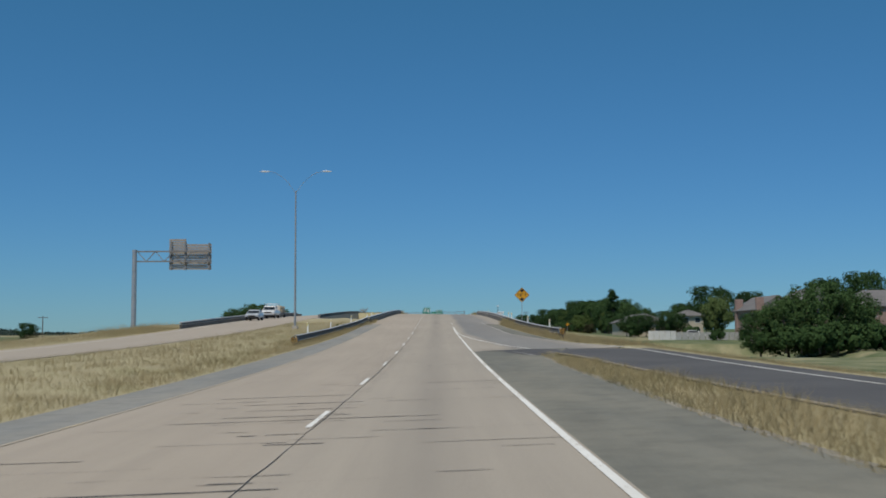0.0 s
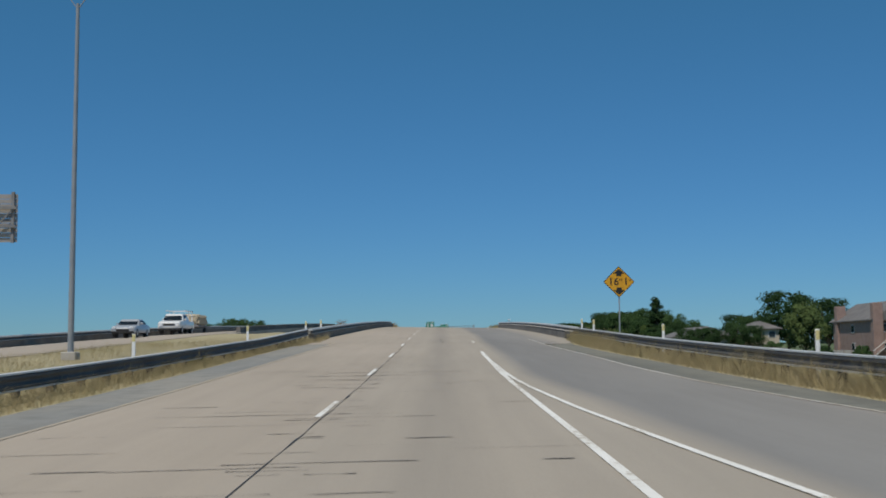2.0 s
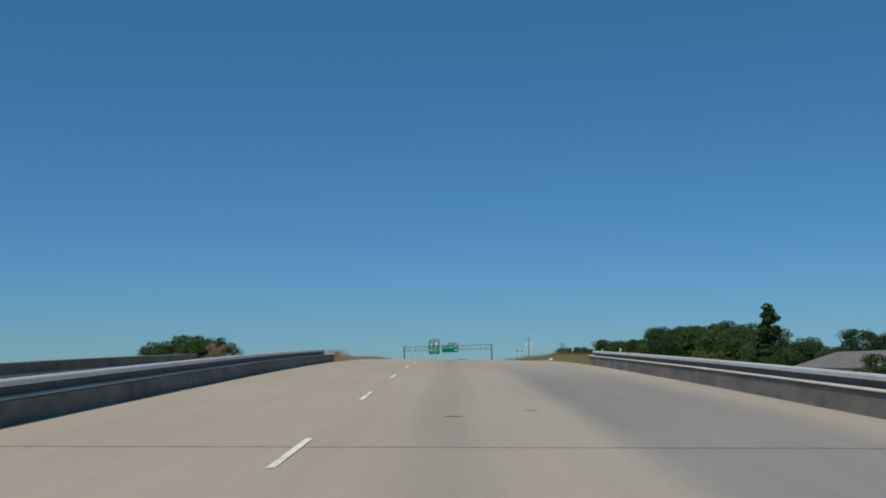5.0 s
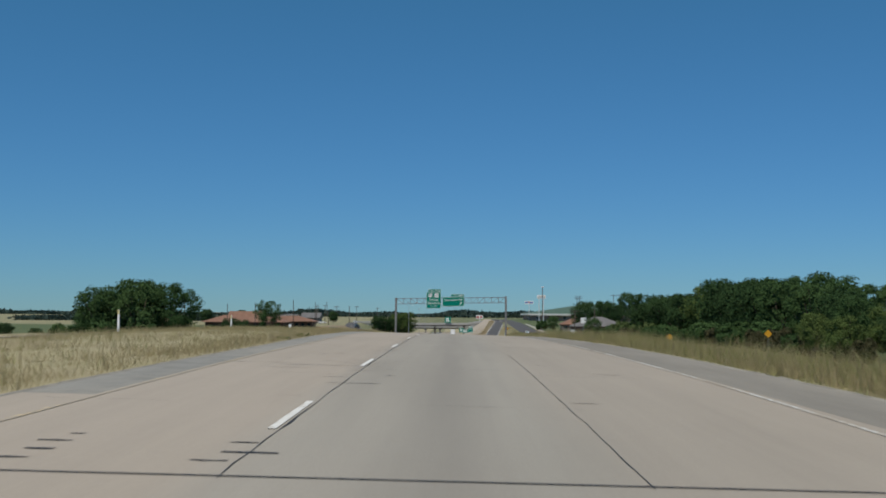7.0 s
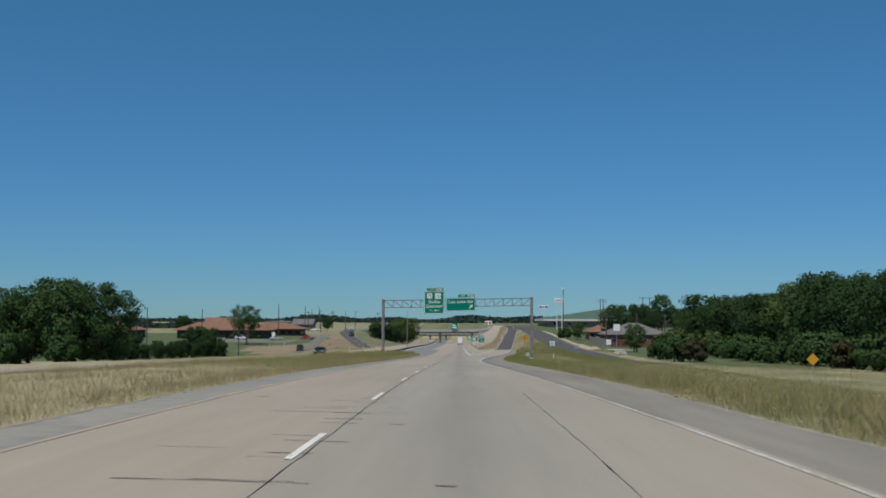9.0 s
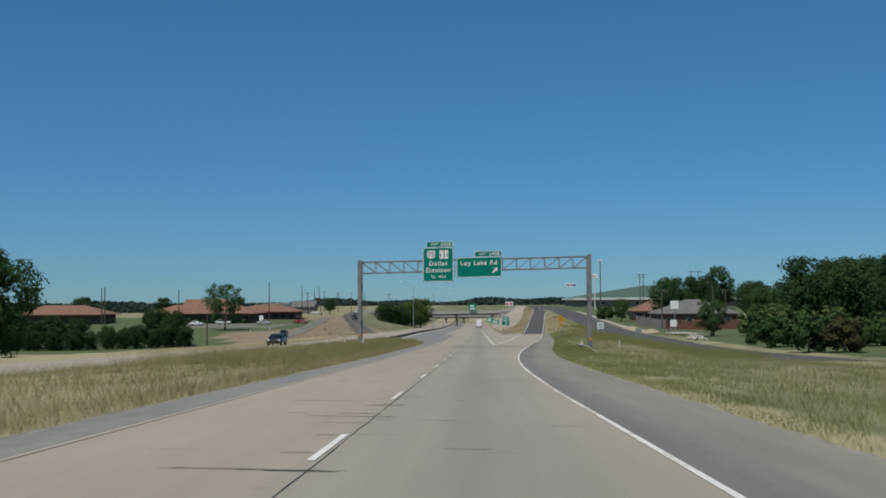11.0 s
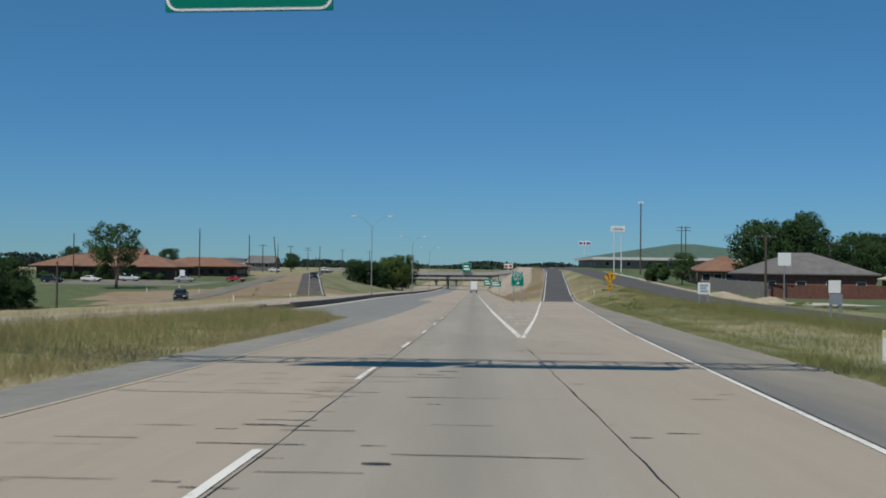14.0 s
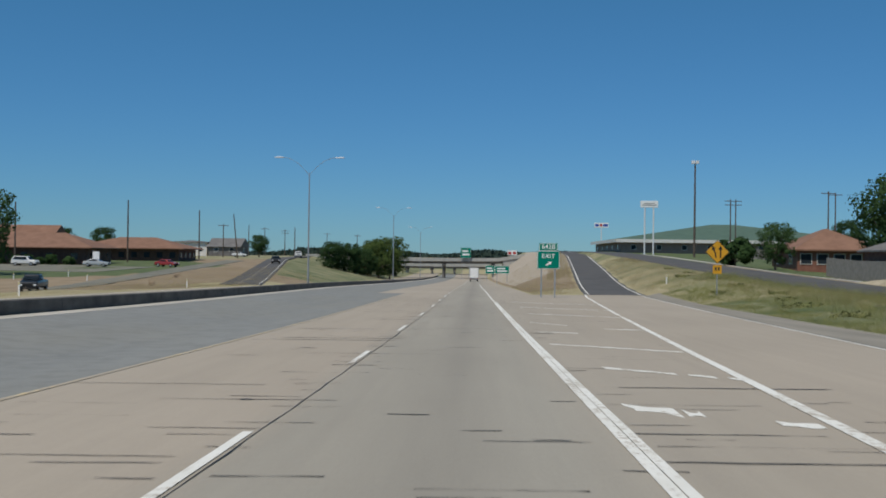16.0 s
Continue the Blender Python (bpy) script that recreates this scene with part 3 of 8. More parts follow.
def build_ground():
    far = spread(36.5, 4600, 1.5, 1.17)
    xs = np.array([-v for v in far[::-1]] + list(np.arange(-35, 36, 0.8)) + far)
    back = spread(0, 1500, 4.0, 1.3)
    ahead = spread(722, 4600, 3.0, 1.09)
    ys = np.array([-60 - v for v in back[::-1]] + list(np.arange(-57, 721, 2.6)) + ahead)
    X, Y = np.meshgrid(xs, ys)
    Z = land(X, Y)
    rng = np.random.RandomState(4)
    rough = rng.uniform(-0.06, 0.06, Z.shape)
    off = ~paved(X, Y)
    deep = paved(X, Y) & paved(X - 0.85, Y) & paved(X + 0.85, Y) & paved(X, Y - 2.7) & paved(X, Y + 2.7)
    beside = off & (paved(X - 0.9, Y) | paved(X + 0.9, Y))
    Z = Z + np.where(deep, -0.16, np.where(off, np.where(beside, -0.02, rough - 0.02), -0.03))
    near_bridge = (np.abs(X) < 60)
    dip = np.interp(Y - np.interp(X, [-26, -22, -8, -5], [0, 9, 9, 0]), [127, 141, 204, 218], [30, -2.8, -2.8, 30])
    Z = np.where(near_bridge, np.minimum(Z, np.where(dip > 20, Z, np.maximum(dip, -2.8))), Z)
    n, w = X.shape
    idx = np.arange(n * w).reshape(n, w)
    q = np.stack([idx[:-1, :-1], idx[:-1, 1:], idx[1:, 1:], idx[1:, :-1]], -1).reshape(-1, 4)
    ob = sheet("ground", np.stack([X, Y, Z], -1).reshape(-1, 3).tolist(), q.tolist(), GROUND, smooth=True)
    # what grows where, with wandering borders
    xw = X + 7 * np.sin(Y * 0.043) + 4 * np.sin(Y * 0.11 + 1)
    yw = Y + 9 * np.sin(X * 0.06) + 5 * np.sin(X * 0.17 + 2)

    def blend(old, value, f):
        return old + (value - old) * np.clip(f, 0, 1)

    green = np.interp(X, [-70, -40, -30, 12, 18, 36, 60], [0.9, 0.85, 0.1, 0.12, 0.35, 0.75, 0.9])
    green = np.where((X > 8) & (X < 36) & (Y > 225) & (Y < 560), 0.5 + 0.1 * np.sin(X * 0.35 + 1.5 * np.sin(Y * 0.05)), green)
    dry = np.interp(X, [8, 26, 34, 90, 140], [0.05, 0.15, 0.6, 0.6, 0.8])
    green = np.where(X > 8, blend(green, dry, np.where(X < 26, Y < 225, (262 - yw) / 60)), green)
    unmown = np.clip((50 - xw) / 6, 0, 1) * np.clip((X - 8) / 2, 0, 1) * np.clip((430 - yw) / 25, 0, 1) * (Y > 225)
    green = blend(green, 0.46, unmown)
    green = np.where(X < -30, blend(green, 0.25, (600 - yw) / 50), green)
    green = np.where((X > -13.6) & (X < -4) & (Y > 225), np.interp(Y, [225, 300, 380, 430], [0.15, 0.22, 0.33, 0.5]), green)
    green = blend(green, 0.6, (Y - 1050) / 80)
    green = blend(green, 0.95, (-105 - xw) / 35)
    green = np.where((X < -46) & (Y > 520), blend(blend(green, 1.1, (Y - 540) / 35), 0.45, (yw - 735) / 30), green)
    earth = np.zeros_like(X)
    earth = np.where((xw < -25) & (xw > -57) & (yw > 570) & (Y < 790), 0.85, earth)
    earth = np.where((X > 6.8) & (X < exit_left(Y)) & (Y > 600) & (Y < 880), 0.75, earth)
    earth = np.where((X > 32.4) & (X < 36) & (Y > 550) & (Y < 640), 0.7, earth)
    pale = np.where((X > 7.4) & (X < exit_left(Y) + 0.5) & (Y > 655) & (Y < 900), 0.95, 0.0)
    earth = np.where((X < -25) & (X > west_ramp_right(Y)) & (Y > 680), 0.0, earth)
    green = np.where((X < -25) & (X > west_ramp_right(Y)) & (Y > 680), 0.56, green)
    a = ob.data.attributes.new("cover", "FLOAT_VECTOR", "POINT")
    a.data.foreach_set("vector", np.stack([green, earth, pale], -1).reshape(-1))
    return tagged(ob, "dry straw and olive roadside grass with lawns and bare earth", "ground", kind="structure")


build_ground()


# ---- pavements ----
def concrete_edge(y):
    return np.where(np.asarray(y) > 300, right_line(y) + 0.07, slab_edge(y))


def slab_edge(y):
    return np.interp(y, [0, 57, 59.9, 62.1, 66, 70, 75, 85, 92, 100, 110, 120, 124, 125.5, 218, 232, 300, 360, 392, 420, 445, 470, 500, 540, 583], [3.82, 3.82, 3.82, 12.1, 11.1, 10.2, 9.45, 8.4, 7.9, 7.66, 7.62, 7.25, 7.2, 9.6, 9.4, 7.4, 5.9, 4.3, 4.15, 4.9, 6.4, 8.3, 10.6, 13.4, 16.3])


road = ribbon("road", lambda y: left_line(y) - 0.07, concrete_edge, -60, 583, CONCRETE, 0.0, 6, 2.0, 0.3)
tagged(road, "worn tan concrete highway carriageway with tarred cracks", "road", kind="structure")
tagged(ribbon("road", -5.8, 6.8, 583, 1000, CONCRETE, 0.0, 4, 6.0, 0.3), "worn tan concrete carriageway running under an overpass", "road", kind="structure")
tagged(ribbon("road_shoulder", left_edge, left_line, -60, 125, LIGHT_ASPHALT, -0.004, 2, 3, 0.3), "grey asphalt inner shoulder beside the grass median", "shoulder", kind="structure")
tagged(ribbon("road_shoulder", left_edge, left_line, 235, 338, TAN_ASPHALT, -0.004, 2, 3, 0.3), "bleached tan asphalt inner shoulder beside the dry median", "shoulder", kind="structure")
tagged(ribbon("road_shoulder", left_edge, left_line, 338, 502, LIGHT_ASPHALT, -0.004, 2, 3, 0.3), "grey asphalt inner shoulder beside the dry median", "shoulder", kind="structure")
tagged(ribbon("road_shoulder", left_edge, left_line, 219, 235, CONCRETE, -0.004, 2, 3, 0.3), "tan concrete inner shoulder past the bridge", "shoulder", kind="structure")
tagged(ribbon("road_shoulder", lambda y: np.interp(y, [125, 150, 219], [-5.5, -5.06, -4.75]), lambda y: left_line(y) - 0.07, 125, 219, CONCRETE, -0.003, 1, 3, 0.3), "tan concrete inner shoulder on the bridge", "shoulder", kind="structure")
tagged(ribbon("road_shoulder", lambda y: 3.82, lambda y: np.interp(y, [-60, 50, 61], [6.0, 6.4, 8.4]) if np.ndim(y) else float(np.interp(y, [-60, 50, 61], [6.0, 6.4, 8.4])), -60, 61, ASPHALT_GREY, -0.004, 2, 3, 0.3), "wide grey asphalt outer shoulder", "shoulder", kind="structure")
tagged(ribbon("road_shoulder", lambda y: concrete_edge(y) - 0.05, lambda y: right_edge(y) + 0.02, 66, 125, ASPHALT_GREY, -0.006, 2, 3, 0.3), "narrow grey asphalt shoulder before the bridge", "shoulder", kind="structure")
tagged(ribbon("road_shoulder", concrete_edge, right_edge, 219, 233, CONCRETE, -0.004, 2, 3, 0.3), "tan concrete outer shoulder past the bridge", "shoulder", kind="structure")
outer = tagged(ribbon("road_shoulder", concrete_edge, right_edge, 233, 583, ASPHALT_SHOULDER, -0.004, 3, 3, 0.3), "grey asphalt outer shoulder, dusty towards its ragged grass edge", "shoulder", kind="structure")
across = outer.data.attributes.new("across", "FLOAT", "POINT")
for v in outer.data.vertices:
    a, b = float(concrete_edge(v.co.y)), float(right_edge(v.co.y))
    across.data[v.index].value = (v.co.x - a) / max(b - a, 0.1)
tagged(ribbon("road_shoulder", lambda y: np.interp(y, [502, 506, 1000], [-6.3, -12.2, -12.2]), lambda y: left_line(y) - 0.07, 502, 1000, MEDIAN_ASPHALT, -0.004, 4, 3, 0.3), "blue-grey paved median strip along the concrete barrier", "shoulder", kind="structure")
tagged(ribbon("entrance_ramp", merge_left, merge_right, -60, 60, ASPHALT_DARK, 0.004, 2, 3, 0.3), "dark asphalt entrance ramp that joins the highway", "ramp", kind="structure")
tagged(ribbon("exit_ramp", exit_left, exit_right, 583.1, 880, ASPHALT_DARK, 0.0, 2, 4, 0.3), "dark asphalt exit ramp climbing to the crossing road", "ramp", kind="structure")
tagged(ribbon("frontage_road", 25.6, 32.4, 425, 880, ASPHALT_DARK, -0.01, 2, 4, 0.3), "dark asphalt frontage road beside the houses", "road", kind="structure")
tagged(ribbon("opposite_road", -24.5, -13.5, -60, 1000, CONCRETE, 0.0, 4, 3, 0.3), "worn concrete carriageway for the opposite direction", "road", kind="structure")
tagged(ribbon("west_ramp", lambda y: west_ramp_right(y) - 5.5, west_ramp_right, 633, 880, ASPHALT_DARK, 0.01, 2, 4, 0.3), "dark asphalt ramp climbing beside the opposite carriageway", "ramp", kind="structure")


def stripe(name, xf, y0, y1, w, mat, lift=0.008, step=3.0, parent=road):
    return ribbon(name, lambda y: xf(y) - w / 2, lambda y: xf(y) + w / 2, y0, y1, mat, lift, 1, step, 0, parent)


stripe("yellow_edge_line", left_line, -60, 128, 0.1, PAINT_YELLOW)
stripe("yellow_edge_line", left_line, 219, 570, 0.1, PAINT_YELLOW)
stripe("white_edge_line", lambda y: np.interp(y, [80, 93, 96], [3.72, 3.62, 3.61]), -60, 96, 0.11, PAINT_WHITE)
stripe("white_edge_line", lambda y: np.interp(y, [96, 114], [3.61, 3.64]), 96, 114.3, 0.15, PAINT_WHITE)
stripe("white_edge_line", lambda y: np.interp(y, [65, 70, 75, 85, 92, 100, 110, 120, 126], [10.95, 9.95, 9.2, 8.3, 7.8, 7.56, 7.55, 7.12, 7.1]), 65, 126, 0.08, PAINT_FADED)
stripe("white_edge_line", right_line, 126, 133, 0.08, PAINT_FADED)
stripe("white_edge_line", right_line, 222, 345, 0.1, PAINT_FADED)
stripe("white_edge_line", right_line, 345, 425, 0.1, PAINT_CHIPPED)
stripe("white_edge_line", right_line, 425, 583, 0.1, PAINT_WHITE)
stripe("white_edge_line", lambda y: np.interp(y, [0, 51, 63, 70, 78, 86, 92, 96, 104], [8.9, 7.75, 6.4, 5.6, 4.85, 4.2, 3.86, 3.72, 3.66]), 61, 104, 0.1, PAINT_WHITE, 0.012)
stripe("white_edge_line", lambda y: np.interp(y, [0, 51, 63], [8.95, 7.8, 6.4]), -50, 58, 0.09, PAINT_YELLOW, 0.012)
stripe("white_edge_line", lambda y: np.interp(y, [-60, 10, 34, 61, 65], [14.2, 11.9, 11.65, 11.55, 10.95]), -60, 65, 0.1, PAINT_WHITE, 0.012)
stripe("gore_line", lambda y: np.interp(y, [471, 500, 571, 656, 700], [3.62, 3.55, 3.25, 2.9, 3.1]) + 0.05, 471.6, 700, 0.11, PAINT_WHITE)
stripe("gore_line", lambda y: np.interp(y, [471, 500, 571, 656, 700], [3.62, 3.55, 3.25, 2.9, 3.1]) + 0.165, 473.5, 560, 0.1, PAINT_WHITE)
stripe("gore_line", lambda y: np.interp(y, [471, 502.5, 577, 583], [3.75, 5.9, 10.7, 11.2]), 471.4, 583, 0.17, PAINT_WHITE)
hr = np.random.RandomState(9)


def worn_bar(x0, y0, x1, y1, w):
    """One slanting hatch bar, ragged along both edges."""
    n = max(3, int((x1 - x0) / 0.16))
    fs = np.linspace(0, 1, n + 1)
    verts, faces = [], []
    for f in fs:
        x, y = x0 + (x1 - x0) * f, y0 + (y1 - y0) * f + hr.uniform(-0.02, 0.02)
        a, b = w * hr.uniform(0.15, 0.6), w * hr.uniform(0.15, 0.6)
        verts += [(x, y - a, at(x, y) + 0.008), (x, y + b, at(x, y) + 0.008)]
    for i in range(n):
        if hr.rand() > 0.06:
            faces.append((2 * i, 2 * i + 2, 2 * i + 3, 2 * i + 1))
    return sheet("gore_hatch", verts, faces, PAINT_WHITE, road)


# slanting hatch bars, partly worn away
for row in ((4.0, 524.2, 5.1, 523.6, 0.2), (6.0, 526.4, 7.3, 526.0, 0.25), (4.1, 531.0, 5.2, 528.6, 0.2), (3.95, 518.3, 6.6, 515.9, 0.2), (4.4, 511.4, 6.3, 509.3, 0.24), (3.9, 505.9, 4.1, 505.4, 0.25),
            (4.05, 505.4, 4.5, 504.9, 0.55), (4.58, 504.9, 4.75, 504.7, 0.4), (5.4, 504.0, 5.8, 503.8, 0.3), (4.5, 540.0, 8.0, 536.5, 0.2), (4.5, 549.5, 8.8, 545.5, 0.2), (4.4, 559.5, 9.4, 555, 0.2),
            (3.95, 498.6, 4.6, 498.0, 0.2), (4.9, 497.8, 5.3, 497.6, 0.2), (4.0, 492.4, 5.1, 492.0, 0.16)):
    worn_bar(*row[:4], row[4] * 1.4)
for k in range(20):
    # flakes of old white paint left inside the gore
    y = hr.uniform(483, 504)
    xa, xb = 4.0, float(np.interp(y, [471, 502.5, 577], [3.85, 6.0, 10.75])) - 0.25
    w, d = hr.uniform(0.06, 0.3), hr.uniform(0.06, 0.3)
    x = hr.uniform(xa, max(xa + 0.05, xb - w))
    t = hr.uniform(-0.25, 0.25)
    pts = [(x, y), (x + 0.5 * w, y - d * hr.uniform(0.1, 0.5)), (x + w, y + t * d), (x + 0.8 * w, y + d * 0.6), (x + 0.3 * w, y + d * hr.uniform(0.5, 1.0))]
    sheet("paint_flake", [(a, b, at(a, b) + 0.008) for a, b in pts], [tuple(range(5))], PAINT_WHITE, road)
for k in range(-3, 80):
    y = 12.192 * k
    stripe("lane_dash", lambda v: 0.0, y - 0.3, y + 3.05, 0.1, PAINT_WHITE, 0.009, 1.8)
stripe("lane_dash", lambda v: 3.68, 126.3, 129.4, 0.13, PAINT_WHITE, 0.009)
stripe("yellow_edge_line", lambda v: -14.6, -60, 640, 0.12, PAINT_YELLOW, 0.008, 6)
stripe("white_edge_line", lambda v: -23.0, -60, 640, 0.12, PAINT_WHITE, 0.008, 6)
stripe("ramp_edge_line", lambda y: exit_left(y) + 0.35, 583.2, 800, 0.12, PAINT_WHITE, 0.01)
stripe("ramp_edge_line", lambda y: exit_right(y) - 0.45, 583.2, 800, 0.12, PAINT_WHITE, 0.01)
stripe("ramp_edge_line", lambda y: west_ramp_right(y) - 0.5, 634, 800, 0.12, PAINT_WHITE, 0.02)
stripe("ramp_edge_line", lambda y: west_ramp_right(y) - 3.2, 634, 800, 0.12, PAINT_YELLOW, 0.02)

# loose pale gravel along the ragged outer edge of the shoulders
def gravel_edge(xf, y0, y1, wide, mat, label, seed):
    r = np.random.RandomState(seed)
    ys = np.arange(y0, y1, 0.35)
    n = len(ys)
    slow = np.interp(ys, np.arange(y0, y1 + 4, 2.2), r.uniform(0, 1, len(np.arange(y0, y1 + 4, 2.2))))
    inner = np.array([float(xf(v)) for v in ys]) - wide * (0.15 + 0.9 * slow * r.uniform(0.5, 1, n))
    outer_x = np.array([float(xf(v)) for v in ys]) + wide * (0.1 + 0.7 * r.uniform(0, 1, n) * (1 - 0.6 * slow))
    verts, faces = [], []
    for i in range(n):
        for x, lift in ((inner[i], -0.03), ((inner[i] + outer_x[i]) / 2, 0.014), (outer_x[i], -0.05)):
            verts.append((x, ys[i], at(x, ys[i]) + lift))
    for i in range(n - 1):
        if slow[i] < 0.12:
            continue
        for j in range(2):
            a = 3 * i + j
            faces.append((a, a + 1, a + 4, a + 3))
    return tagged(sheet("gravel_edge", verts, faces, mat), label, "gravel", kind="stuff")


GRAVEL = plain("pale_gravel", (0.22, 0.20, 0.165), (0.35, 0.32, 0.265), 0.95, 0, 1.2, "world", 45, 0.6)
gravel_edge(right_edge, 233, 580, 0.36, GRAVEL, "loose pale gravel along the outer shoulder", 61)
gravel_edge(lambda y: float(left_edge(y)) + 0.08, 226, 498, -0.28, GRAVEL, "loose pale gravel along the inner shoulder", 62)
gravel_edge(lambda y: np.interp(y, [-60, 50, 61], [6.0, 6.4, 8.4]), -5, 52, 0.45, GRAVEL, "loose pale gravel where the wide shoulder meets dry grass", 63)

def ragged_patch(pts, mat, lift, jag, seed):
    """A thin worn patch of paving with a crumbled outline."""
    r = np.random.RandomState(seed)
    ring = []
    for (xa, ya), (xb, yb) in zip(pts, pts[1:] + pts[:1]):
        n = max(2, int(math.hypot(xb - xa, (yb - ya) * 0.5) / 0.16))
        ring += [(xa + (xb - xa) * k / n + r.uniform(-jag, jag), ya + (yb - ya) * k / n + 2.5 * r.uniform(-jag, jag)) for k in range(n)]
    cx, cy = sum(p[0] for p in ring) / len(ring), sum(p[1] for p in ring) / len(ring)
    verts = [(x, y, at(x, y) + lift) for x, y in ring] + [(cx, cy, at(cx, cy) + lift)]
    n = len(ring)
    return sheet("asphalt_patch", verts, [(i, (i + 1) % n, n) for i in range(n)], mat, road)


ragged_patch([(5.2, 61.0), (6.4, 61.0), (7.4, 60.6), (7.5, 56), (6.4, 53.4), (5.9, 53.6), (5.55, 55.6), (5.2, 57.8)], ASPHALT_DARK, 0.005, 0.09, 71)
ragged_patch([(4.0, 60.5), (5.3, 60.9), (5.3, 59.6), (4.5, 60.1)], ASPHALT_DARK, 0.006, 0.05, 72)
ragged_patch([(5.45, 59.2), (5.75, 57.5), (6.05, 54.8), (6.2, 53.0), (6.0, 53.2), (5.85, 55.6), (5.6, 57.8)], LIGHT_ASPHALT, 0.009, 0.05, 73)
ragged_patch([(4.3, 62.6), (6.2, 63.4), (7.2, 63.0), (6.4, 62.4)], GRAVEL, 0.007, 0.06, 74)

# sealed joints: along the lane edges, across the bridge ends, and the many short cross cracks
rng = np.random.RandomState(11)
wob = rng.uniform(-0.01, 0.01, 700)


def wander(x0):
    return lambda y: x0 + float(np.interp(y, np.arange(700) * 1.5 - 60, wob))


def joint(name, x0, y0, y1, w, broken):
    """A sealed lengthwise joint: uneven width, small sideways jogs, gaps where the sealant is gone."""
    verts, faces = [], []
    ys = np.arange(y0, y1, 0.8)
    xs = x0 + np.array([wander(0.0)(v) for v in ys]) + rng.uniform(-0.012, 0.012, len(ys))
    ww = w * rng.uniform(0.35, 1.1, len(ys))
    ww[rng.rand(len(ys)) < 0.06] *= 2.8
    zz = land(xs, ys) + 0.006
    for i in range(len(ys)):
        verts += [(xs[i] - ww[i], ys[i], zz[i]), (xs[i] + ww[i], ys[i], zz[i])]
    keep = True
    for i in range(len(ys) - 1):
        if rng.rand() < 0.12:
            keep = rng.rand() > broken
        if keep:
            faces.append((2 * i, 2 * i + 1, 2 * i + 3, 2 * i + 2))
    return sheet(name, verts, faces, TAR, road)


joint("joint_seal", 0.1, -60, 126, 0.010, 0.05)
joint("joint_seal", 0.1, 228, 600, 0.009, 0.0)
joint("joint_seal", 3.62, 228, 262, 0.007, 0.3)
joint("joint_seal", 3.62, 262, 305, 0.006, 0.5)
joint("joint_seal", 3.62, 305, 345, 0.006, 0.6)
joint("joint_seal", 3.58, 345, 420, 0.006, 0.85)
joint("joint_seal", 3.58, 420, 467, 0.010, 0.35)
# the open joint between the concrete and the outer shoulder
seam = joint("joint_seal", 0.0, 400, 560, 0.012, 0.3)
for v in seam.data.vertices:
    v.co.x += float(right_line(v.co.y)) + 0.1
    v.co.z = at(v.co.x, v.co.y) + 0.009
for y, w in ((126.5, 0.06), (149.8, 0.035), (172.6, 0.03), (195.4, 0.03), (218.1, 0.045), (228.1, 0.05)):
    ribbon("expansion_joint", lambda v: left_line(v) - 0.5, lambda v: right_line(v) + 1.0, y - w / 2, y + w / 2, TAR, 0.007, 10, 1, 0, road)


